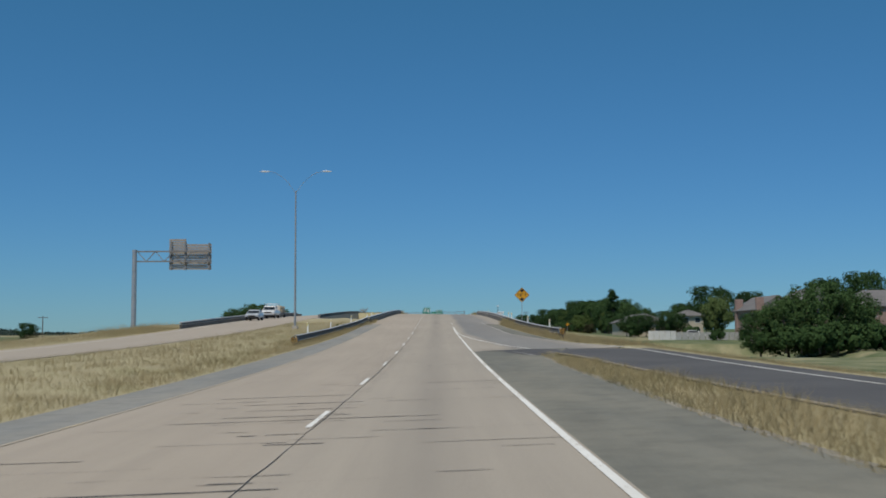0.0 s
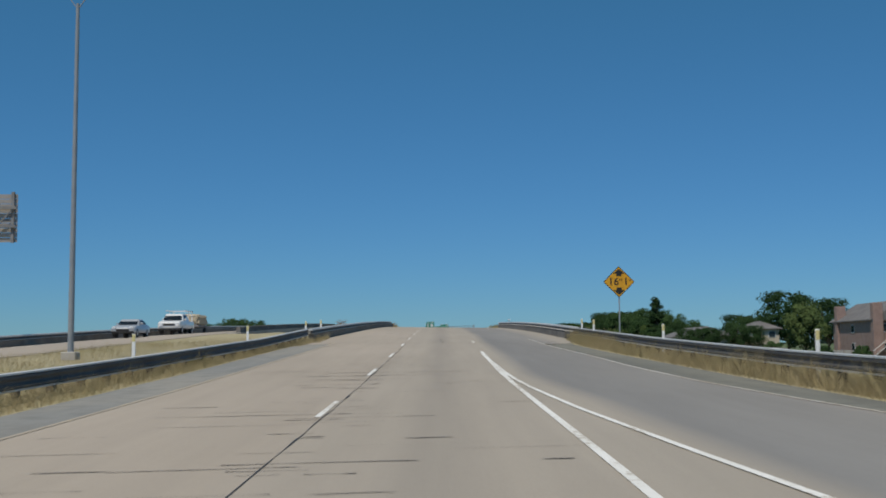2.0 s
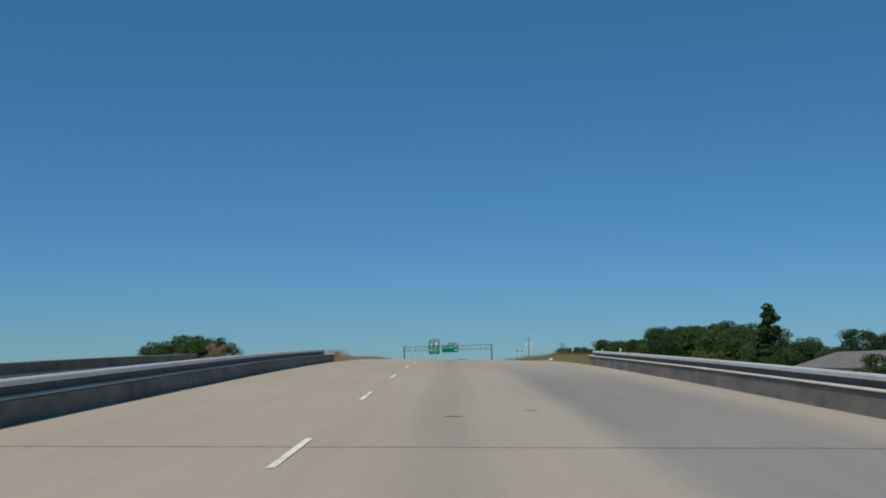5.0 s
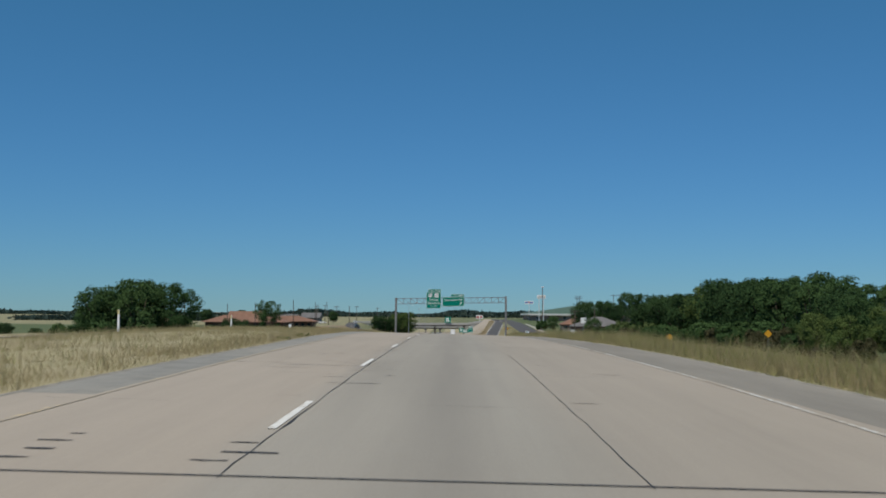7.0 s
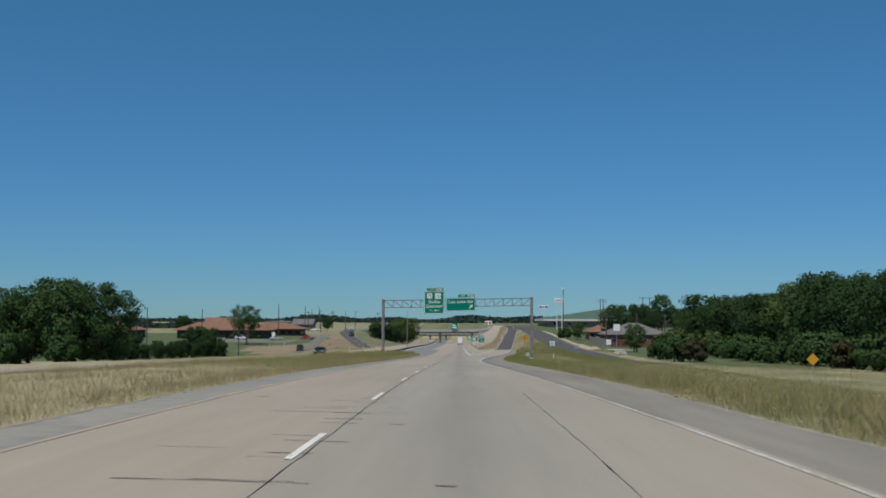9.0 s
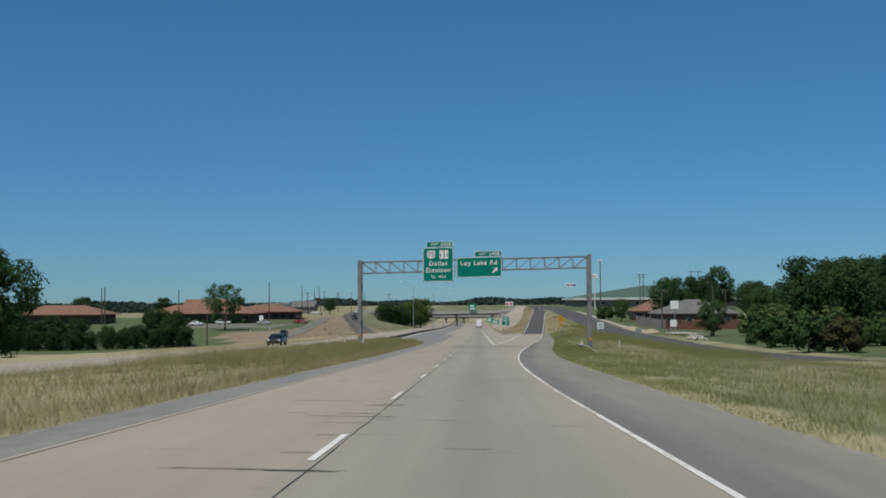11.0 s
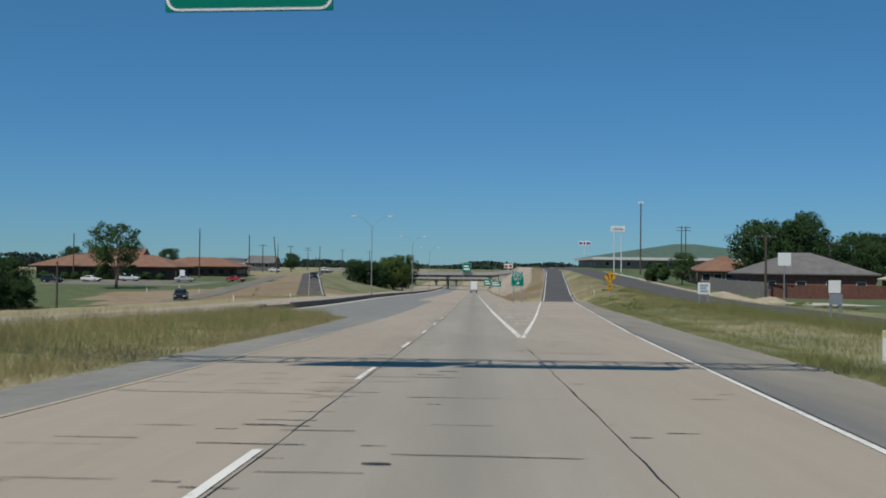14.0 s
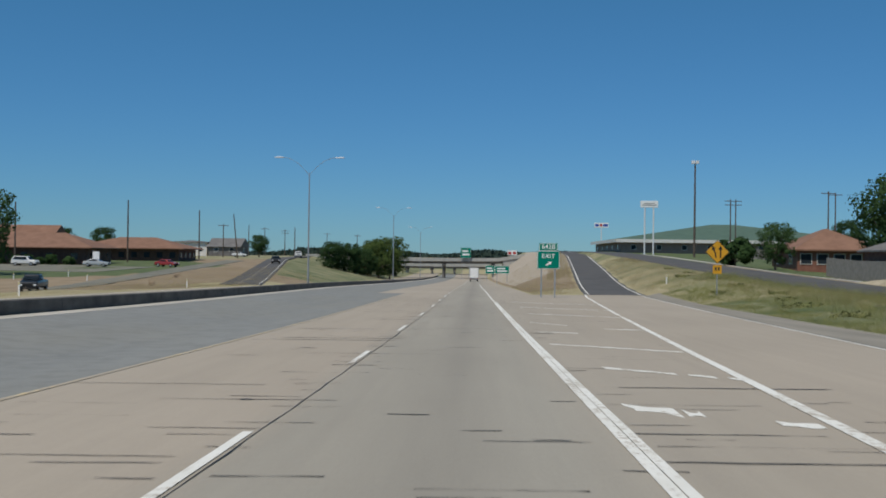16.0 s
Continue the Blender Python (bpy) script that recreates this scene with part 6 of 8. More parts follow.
def diamond_sign(x, y, centre, half, label):
    root = sign_post("warning_sign", label, x, y)
    g = centre - at(x, y)
    bm = bmesh.new()
    tube(bm, (0, 0.03, -0.3), (0, 0.03, g + half * 0.4), 0.035, 0.035, 8)
    part("post", bm, GALV, root)
    bm = bmesh.new()
    polygon_plate(bm, [(0, g - half), (half, g), (0, g + half), (-half, g)], -0.03, -0.022)
    plate = part("plate", bm, PANEL_BLACK, root, "diamond plate with black border")
    k = half - 0.05
    bm = bmesh.new()
    polygon_plate(bm, [(0, g - k), (k, g), (0, g + k), (-k, g)], -0.036, -0.031)
    part("plate_face", bm, PANEL_YELLOW, plate)
    return root, plate, g


def clearance_sign():
    root, plate, g = diamond_sign(11.0, 123.5, 5.52, 0.8, "yellow diamond clearance sign on a slim steel post")
    f = -0.039
    for s in (1, -1):
        bm = bmesh.new()
        polygon_plate(bm, [(0, g + s * 0.66), (0.28 * s, g + s * 0.42), (0.13 * s, g + s * 0.42), (0.13 * s, g + s * 0.29), (-0.13 * s, g + s * 0.29), (-0.13 * s, g + s * 0.42), (-0.28 * s, g + s * 0.42)], f - 0.004, f)
        part("arrow", bm, PANEL_BLACK, plate)
    lettering("16", -0.27, f, g, 0.40, PANEL_BLACK, plate)
    lettering("FT", 0.09, f, g + 0.09, 0.11, PANEL_BLACK, plate)
    lettering("1", 0.36, f, g, 0.40, PANEL_BLACK, plate)
    lettering("IN", 0.53, f, g + 0.07, 0.09, PANEL_BLACK, plate)


clearance_sign()


def merge_sign():
    root, plate, g = diamond_sign(18.7, 568.5, 2.35, 0.82, "yellow diamond merge sign with a small plaque below")
    f = -0.039
    for pts in (((0.16, -0.42), (0.26, -0.42), (0.26, 0.15), (0.36, 0.15), (0.21, 0.42), (0.06, 0.15), (0.16, 0.15)),
                ((-0.16, -0.42), (-0.06, -0.42), (-0.08, -0.1), (-0.22, 0.18), (-0.12, 0.24), (-0.34, 0.42), (-0.40, 0.1), (-0.31, 0.14), (-0.18, -0.12))):
        bm = bmesh.new()
        polygon_plate(bm, [(a, g + b) for a, b in pts], f - 0.004, f)
        part("arrow", bm, PANEL_BLACK, plate)
    bm = bmesh.new()
    rounded_plate(bm, -0.3, 0.3, g - 1.5, g - 0.9, -0.03, -0.02, 0.05)
    pl = part("plaque", bm, PANEL_YELLOW, root, "small yellow speed plaque")
    for a in (-0.1, 0.1):
        bm = bmesh.new()
        box(bm, a - 0.06, a + 0.06, -0.036, -0.031, g - 1.28, g - 1.05)
        part("bar", bm, PANEL_BLACK, pl)


merge_sign()
diamond_sign(44.8, 370.5, 4.38, 0.6, "yellow diamond warning sign before the shrubs")
diamond_sign(32.9, 378.0, at(32.9, 378.0) + 1.3, 0.6, "yellow diamond warning sign near the woods")


def exit_sign():
    x, y = 7.55, 574.0
    root = sign_post("exit_sign", "green exit sign with arrow and number tab on two posts", x, y)
    b = at(x, y)
    z0, z1 = 0.98 - b, 2.30 - b
    for s in (-0.5, 0.5):
        bm = bmesh.new()
        box(bm, s - 0.05, s + 0.05, 0.06, 0.14, -0.3, z1, 0.01)
        part("post", bm, GALV, root)
    p = green_board(root, -0.82, 0.82, z0, z1, 0, 0.04, 0.12)
    lettering("EXIT", 0, -0.012, z0 + 0.93, 0.32, PANEL_WHITE, p, spacing=1.1)
    arrow(p, 0.05, z0 + 0.4, 0.52, -0.012, turn=60)
    t = green_board(root, -0.68, 0.68, z1 + 0.02, z1 + 0.58, 0, 0.035, 0.08, "number_tab")
    lettering("642B", 0, -0.012, z1 + 0.3, 0.34, PANEL_WHITE, t, spacing=1.05)


exit_sign()


FADED_BLUE = plain("faded_blue_sheeting", (0.30, 0.40, 0.46), (0.40, 0.50, 0.55), 0.6, 0, 2, "object", 20, 0)


def bar_board(x, y, w, h, z0, label, name="guide_sign", mat=None, bars=2):
    """A board on two posts whose writing is too far off to read."""
    root = sign_post(name, label, x, y)
    b = at(x, y)
    for s in (-0.35 * w, 0.35 * w):
        bm = bmesh.new()
        box(bm, s - 0.06, s + 0.06, 0.07, 0.17, -0.3, z0 + h - b, 0.01)
        part("post", bm, GALV, root)
    if mat is None:
        p = green_board(root, -w / 2, w / 2, z0 - b, z0 + h - b, 0, 0.05, 0.12)
        ink = PANEL_WHITE
    else:
        bm = bmesh.new()
        rounded_plate(bm, -w / 2, w / 2, z0 - b, z0 + h - b, 0, 0.05, 0.06)
        p = part("sign_panel", bm, mat, root)
        ink = FADED_BLUE
    for k in range(bars):
        zc = z0 - b + h * (k + 1) / (bars + 1)
        bm = bmesh.new()
        box(bm, -w * 0.34, w * (0.34 - 0.12 * (k % 2)), -0.018, -0.0125, zc - h * 0.09, zc + h * 0.09)
        part("bar", bm, ink, p)
    return root


bar_board(7.2, 699, 2.7, 1.4, -1.2, "green guide sign beside the carriageway near the overpass")
bar_board(6.6, 820, 2.6, 2.4, -3.0, "far green guide sign beside the carriageway")
bar_board(22.9, 533, 1.1, 1.05, 1.15, "white board with faded blue bars beside the ramp", "road_sign", PANEL_WHITE, 3)
bar_board(36.4, 538.4, 1.15, 1.2, 1.3, "blank white board on posts beside the frontage road", "road_sign", PANEL_WHITE, 0)
bar_board(25.2, 503.3, 0.85, 0.7, 1.2, "pale grey back of a small sign beside the frontage road", "road_sign", GALV, 0)


bar_board(-68, 695.5, 1.25, 1.6, 0.35, "white board on posts before the low brick building", "road_sign", PANEL_WHITE, 0)


def white_board():
    x, y = 45.1, 587.0
    root = sign_post("board_sign", "blank white square board on a post before a house", x, y)
    bm = bmesh.new()
    box(bm, -0.9, 0.9, -0.05, 0.05, 4.5, 6.3, 0.02)
    part("board", bm, PANEL_WHITE, root)
    bm = bmesh.new()
    tube(bm, (0, 0.1, -0.3), (0, 0.1, 4.7), 0.08)
    part("post", bm, GALV, root)


white_board()


def delineators():
    root = empty("delineator_post", (0, 0, 0), label="slim white reflector post in the grass", category="post", group="delineator posts")
    bm = bmesh.new()
    box(bm, -0.05, 0.05, -0.015, 0.015, -0.2, 1.05, 0.008)
    part("stake", bm, PANEL_WHITE, root)
    bm = bmesh.new()
    box(bm, -0.046, 0.046, -0.022, -0.0155, 0.84, 1.03)
    part("reflector", bm, PALE_YELLOW, root)
    for x, y in ((-7.2, 86), (-6.8, 99), (-6.35, 115), (-5.75, 130.5), (-5.6, 137), (10.85, 93.5), (10.5, 110), (10.1, 126.6), (10.1, 131.6), (12.3, 226), (12.7, 237), (-14, 272), (-14.2, 300), (-11.9, 441), (-11.2, 449), (-9.2, 447), (12.3, 452.9), (13.1, 461.8), (17.3, 462.8), (19.3, 592), (-26, 560), (-26, 600), (-50, 640), (-60, 640), (-57, 652)):
        place(root, x, y, 1.0, 0.0, sink=0.0, sz=0.82 if y > 300 else 1.0 if y > 200 else 1.08 if x < 0 else 1.2)
    drop_proto(root)


delineators()


# ---- sign structure of the opposite carriageway, seen from behind ----
def cantilever_sign():
    x, y = -33.0, 135.0
    b = at(x, y)
    root = empty("cantilever_sign", (x, y, b), label="grey cantilever sign structure seen from behind with ribbed panels", category="sign structure")
    bm = bmesh.new()
    tube(bm, (0, 0, -0.5), (0, 0, 11.3 - b), 0.3, 0.26, 14)
    part("mast", bm, GALV, root)
    bm = bmesh.new()
    tube(bm, (0, 0, -0.3), (0, 0, 0.1), 0.55, 0.5, 14)
    part("footing", bm, LIGHT_CONCRETE, root)
    z0, z1 = 9.95 - b, 11.1 - b
    for z in (z0, z1):
        bm = bmesh.new()
        beam(bm, (0, 0, z), (8.9, 0, z), 0.16)
        part("arm_chord", bm, RUSTY, root)
    for i in range(8):
        bm = bmesh.new()
        beam(bm, (0.3 + i * 1.05, 0, z0 if i % 2 else z1), (1.35 + i * 1.05, 0, z1 if i % 2 else z0), 0.08)
        part("arm_brace", bm, RUSTY, root)
    for x0, x1, h in ((3.95, 5.9, 12.8), (5.93, 8.85, 12.2)):
        n = int((h - 9.0) / 0.3)
        for k in range(n):
            bm = bmesh.new()
            box(bm, x0, x1, 0.26, 0.30, 9.0 - b + k * 0.3, 9.0 - b + k * 0.3 + 0.27)
            part("panel_strip", bm, ALU_BACK, root)
    for xx, h in ((4.2, 12.3), (5.85, 12.3), (8.6, 12.1)):
        bm = bmesh.new()
        box(bm, xx - 0.09, xx + 0.09, 0.1, 0.25, 8.95 - b, h - b)
        part("upright", bm, RUSTY, root)


cantilever_sign()


# ---- lamps ----
def street_lamp(x, y, pole, head):
    b = at(x, y)
    root = empty("street_lamp", (x, y, b), label="tall twin-arm galvanised street lamp standing in the median", category="street lamp", group="median street lamps")
    p, h = pole - b, head - b
    bm = bmesh.new()
    tube(bm, (0, 0, -0.3), (0, 0, p), 0.105 if y < 200 else 0.09, 0.06 if y < 200 else 0.045, 12)
    part("pole", bm, POLE_STEEL, root)
    bm = bmesh.new()
    box(bm, -0.25, 0.25, -0.25, 0.25, -0.3, 0.25, 0.03)
    part("base", bm, LIGHT_CONCRETE, root)
    for s in (-1, 1):
        bm = bmesh.new()
        q = [Vector((s * 2.45 * u, 0, p - 0.2 + (h - p + 0.2) * (1 - (1 - u) ** 2))) for u in (0, 0.25, 0.5, 0.75, 1)]
        for a, c2 in zip(q, q[1:]):
            tube(bm, a, c2, 0.02, 0.018, 6)
        part("arm", bm, POLE_STEEL, root)
        bm = bmesh.new()
        bmesh.ops.create_uvsphere(bm, u_segments=12, v_segments=7, radius=0.5, matrix=Matrix.Translation((s * 2.75, 0, h)) @ Matrix.Diagonal((0.95, 0.3, 0.13, 1)))
        part("lamp_head", bm, LAMP_WHITE, root, "pale cobra-head lamp", True)


street_lamp(-10.5, 104.7, 14.2, 15.95)
street_lamp(-12.9, 592, 9.2, 10.6)
street_lamp(-12.4, 689, 9.0, 10.4)
street_lamp(-12.4, 786, 8.2, 9.6)


def flood_mast(x, y, top):
    b = at(x, y)
    root = empty("flood_mast", (x, y, b), label="tall dark pole with floodlights on top", category="light mast")
    bm = bmesh.new()
    tube(bm, (0, 0, -0.3), (0, 0, top - b), 0.2, 0.13, 10)
    part("pole", bm, WOOD_POLE, root)
    for s in (-0.35, 0.35):
        bm = bmesh.new()
        box(bm, s - 0.28, s + 0.28, -0.35, 0.1, top - b - 0.15, top - b + 0.4, 0.05)
        part("floodlight", bm, LAMP_WHITE, root)


flood_mast(39, 680, 18.1)


def utility_pole(x, y, top, arms=1, lean=0.0, twin=False, label="weathered timber utility pole with crossarm"):
    b = at(x, y)
    root = empty("utility_pole", (x, y, b), label=label, category="utility pole", group="utility poles")
    for s in ((-0.6, 0.6) if twin else (0.0,)):
        bm = bmesh.new()
        tube(bm, (s, 0, -0.4), (s + lean, 0, top - b), 0.19, 0.13, 8)
        part("pole", bm, WOOD_POLE, root)
    for k in range(arms):
        bm = bmesh.new()
        box(bm, lean - 1.5 - 0.5 * twin, lean + 1.5 + 0.5 * twin, -0.08, 0.08, top - b - 0.5 - 0.9 * k, top - b - 0.35 - 0.9 * k, 0.015)
        arm = part("crossarm", bm, WOOD_POLE, root)
        for t in (-1.3, -0.5, 0.5, 1.3):
            bm = bmesh.new()
            tube(bm, (lean + t, 0, top - b - 0.36 - 0.9 * k), (lean + t, 0, top - b - 0.16 - 0.9 * k), 0.05, 0.035, 6)
            part("insulator", bm, GALV, arm)


for row in ((-83, 695, 11.0, 0), (-70.5, 722, 12.8, 0), (-65.5, 762, 12.4, 0), (-71, 812, 10.5, 1), (-62, 790, 12.6, 0, -1.2), (-80, 892, 12.5, 0), (-78, 912, 12.0, 1), (-72, 922, 11.5, 2),
            (-100, 640, 10.5, 0), (-96, 700, 10.5, 0), (-118, 690, 11, 0), (-62, 600, 3.5, 0), (-58, 860, 11, 0), (-66, 1000, 12, 1), (-50, 980, 11, 1),
            (62, 752, 16.0, 2, 0.0, True), (74.5, 722, 16.2, 1), (78.5, 730, 16.4, 1), (41.4, 529, 8.4, 0), (42, 585, 8.4, 1), (68, 640, 9, 1), (-112.5, 330, 7.0, 1)):
    utility_pole(*row)


# ---- tall roadside business signs: plain shapes, unlettered ----
def pole_sign(x, y, top, w, h, legs, faces, label):
    b = at(x, y)
    root = empty("pole_sign", (x, y, b), label=label, category="sign", group="business signs")
    for s in legs:
        bm = bmesh.new()
        tube(bm, (s, 0, -0.3), (s, 0, top - b - h * 0.5), 0.2, 0.18, 10)
        part("leg", bm, LAMP_WHITE, root)
    bm = bmesh.new()
    box(bm, -w / 2, w / 2, -0.25, 0.25, top - b - h, top - b, 0.04)
    p = part("sign_box", bm, PANEL_WHITE, root)
    for a0, a1, c0, c1, m in faces:
        bm = bmesh.new()
        box(bm, -w / 2 + a0 * w, -w / 2 + a1 * w, -0.27, -0.252, top - b - h + c0 * h, top - b - h + c1 * h)
        part("emblem", bm, m, p)


pole_sign(46, 774, 16.6, 4.4, 1.7, (-1.1, 1.1), ((0.1, 0.9, 0.3, 0.42, RUSTY), (0.2, 0.8, 0.55, 0.65, RUSTY)), "white roadside sign box on two tall posts")
pole_sign(49, 907, 15.2, 5.2, 1.8, (0.0,), ((0.05, 0.3, 0.25, 0.75, PANEL_BLUE), (0.38, 0.55, 0.25, 0.75, PANEL_RED), (0.62, 0.95, 0.25, 0.75, PANEL_BLUE)), "white sign box with blue and red blocks on a post")
pole_sign(24, 1150, 6.1, 5.6, 2.9, (0.0,), ((0.06, 0.4, 0.15, 0.7, PANEL_RED), (0.58, 0.9, 0.2, 0.75, PANEL_RED)), "far red and white roadside sign")


# ---- overpass ahead ----
def overpass(y0, y1, x0, x1, drop, piers, abutments, label):
    root = empty("overpass", (0, y0, 0), label=label, category="overpass", kind="structure")

    def add(name, bm, mat):
        p = part(name, bm, mat, root)
        p.data.transform(Matrix.Translation((0, -y0, 0)))
        return p

    def top(x):
        return 0.55 - drop + np.interp(x, [-58, -20, 10, 24], [0.9, 0.0, 0.2, 2.4 if not drop else 0.3])

    xs = np.linspace(x0, x1, 13)
    for a, b2 in zip(xs, xs[1:]):
        za, zb = float(top(a)), float(top(b2))
        # girders use the darkened concrete, as painted shade under the pale deck
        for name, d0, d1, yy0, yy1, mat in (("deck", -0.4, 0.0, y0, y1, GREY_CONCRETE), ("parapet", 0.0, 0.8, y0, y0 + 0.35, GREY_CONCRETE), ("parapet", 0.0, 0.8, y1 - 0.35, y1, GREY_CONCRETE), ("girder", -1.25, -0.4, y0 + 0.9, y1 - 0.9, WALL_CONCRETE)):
            bm = bmesh.new()
            vs = [bm.verts.new(p) for p in ((a, yy0, za + d0), (b2, yy0, zb + d0), (b2, yy1, zb + d0), (a, yy1, za + d0), (a, yy0, za + d1), (b2, yy0, zb + d1), (b2, yy1, zb + d1), (a, yy1, za + d1))]
            for f in ((3, 2, 1, 0), (4, 5, 6, 7), (0, 1, 5, 4), (1, 2, 6, 5), (2, 3, 7, 6), (3, 0, 4, 7)):
                bm.faces.new([vs[i] for i in f])
            add(name, bm, mat)
    for x in piers:
        zt = float(top(x)) - 1.25
        bm = bmesh.new()
        box(bm, x - 0.6, x + 0.6, y0 + 0.6, y1 - 0.6, zt - 0.7, zt + 0.01, 0.05)
        add("pier_cap", bm, WALL_CONCRETE)
        for y in (y0 + 2, (y0 + y1) / 2, y1 - 2):
            bm = bmesh.new()
            tube(bm, (x, y, at(x, y) - 0.5), (x, y, zt - 0.65), 0.45, 0.45, 12)
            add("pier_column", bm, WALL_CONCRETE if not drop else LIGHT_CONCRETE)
    for x in abutments:
        bm = bmesh.new()
        box(bm, x - 6, x + 6, y0 + 0.3, y1 - 0.3, -9.0, float(top(x)) - 0.4, 0.05)
        add("abutment", bm, GREY_CONCRETE)
    return root


overpass(884.0, 897.0, -58, 24, 0.0, (-27.0, -9.0, 8.6), (-47.0, 18.0), "pale concrete road overpass crossing the highway on piers")
overpass(980.0, 992.0, -60, 16, 2.7, (-28.0, -17.0, -7.0, 7.5), (-52.0, 16.0), "second pale concrete overpass just beyond the first one")
bar_board(-1.2, 883.2, 3.6, 3.6, 1.5, "green overhead guide sign standing over the overpass edge", "overhead_sign")


# ---- buildings ----
BRICK_RED = plain("red_brick", (0.20, 0.085, 0.06), (0.30, 0.14, 0.10), 0.9, 0, 1.5, "world", 25, 0.3)
BRICK_PINK = plain("pink_brick", (0.285, 0.195, 0.165), (0.37, 0.26, 0.225), 0.9, 0, 1.2, "world", 25, 0.3)
# motel brick and window trim, coloured dark for the shade under deep eaves
BRICK_SHADED = plain("eave_shaded_brick", (0.09, 0.05, 0.04), (0.15, 0.085, 0.065), 0.9, 0, 1.2, "world", 25, 0.3)
STUCCO = plain("beige_stucco", (0.46, 0.40, 0.30), (0.56, 0.49, 0.38), 0.9, 0, 0.8, "world", 25, 0.2)
WALL_WHITE = plain("white_painted_wall", (0.62, 0.61, 0.58), (0.74, 0.73, 0.70), 0.85, 0, 0.8, "world", 25, 0.2)
ROOF_ORANGE = plain("terracotta_roofing", (0.20, 0.105, 0.067), (0.275, 0.152, 0.102), 0.9, 0, 0.6, "world", 9, 0.4)
ROOF_GREY = plain("grey_shingle", (0.125, 0.12, 0.118), (0.20, 0.19, 0.184), 0.95, 0, 0.6, "world", 9, 0.4)
ROOF_GREEN = plain("green_metal_roofing", (0.07, 0.12, 0.085), (0.10, 0.16, 0.115), 0.7, 0, 0.4, "world", 9, 0.1)
GLASS, gnt, gs = shader("window_glass", 0.08)
gs.inputs["Base Color"].default_value = (0.03, 0.04, 0.05, 1)
FENCE = plain("stained_fence_boards", (0.15, 0.065, 0.05), (0.22, 0.10, 0.075), 0.9, 0, 2, "world", 20, 0.3)
FENCE_PALE = plain("pale_fence_panels", (0.36, 0.36, 0.35), (0.48, 0.47, 0.45), 0.9, 0, 2, "world", 20, 0.3)
FENCE_GREY = plain("grey_fence_boards", (0.22, 0.20, 0.18), (0.32, 0.29, 0.26), 0.9, 0, 2, "world", 20, 0.3)


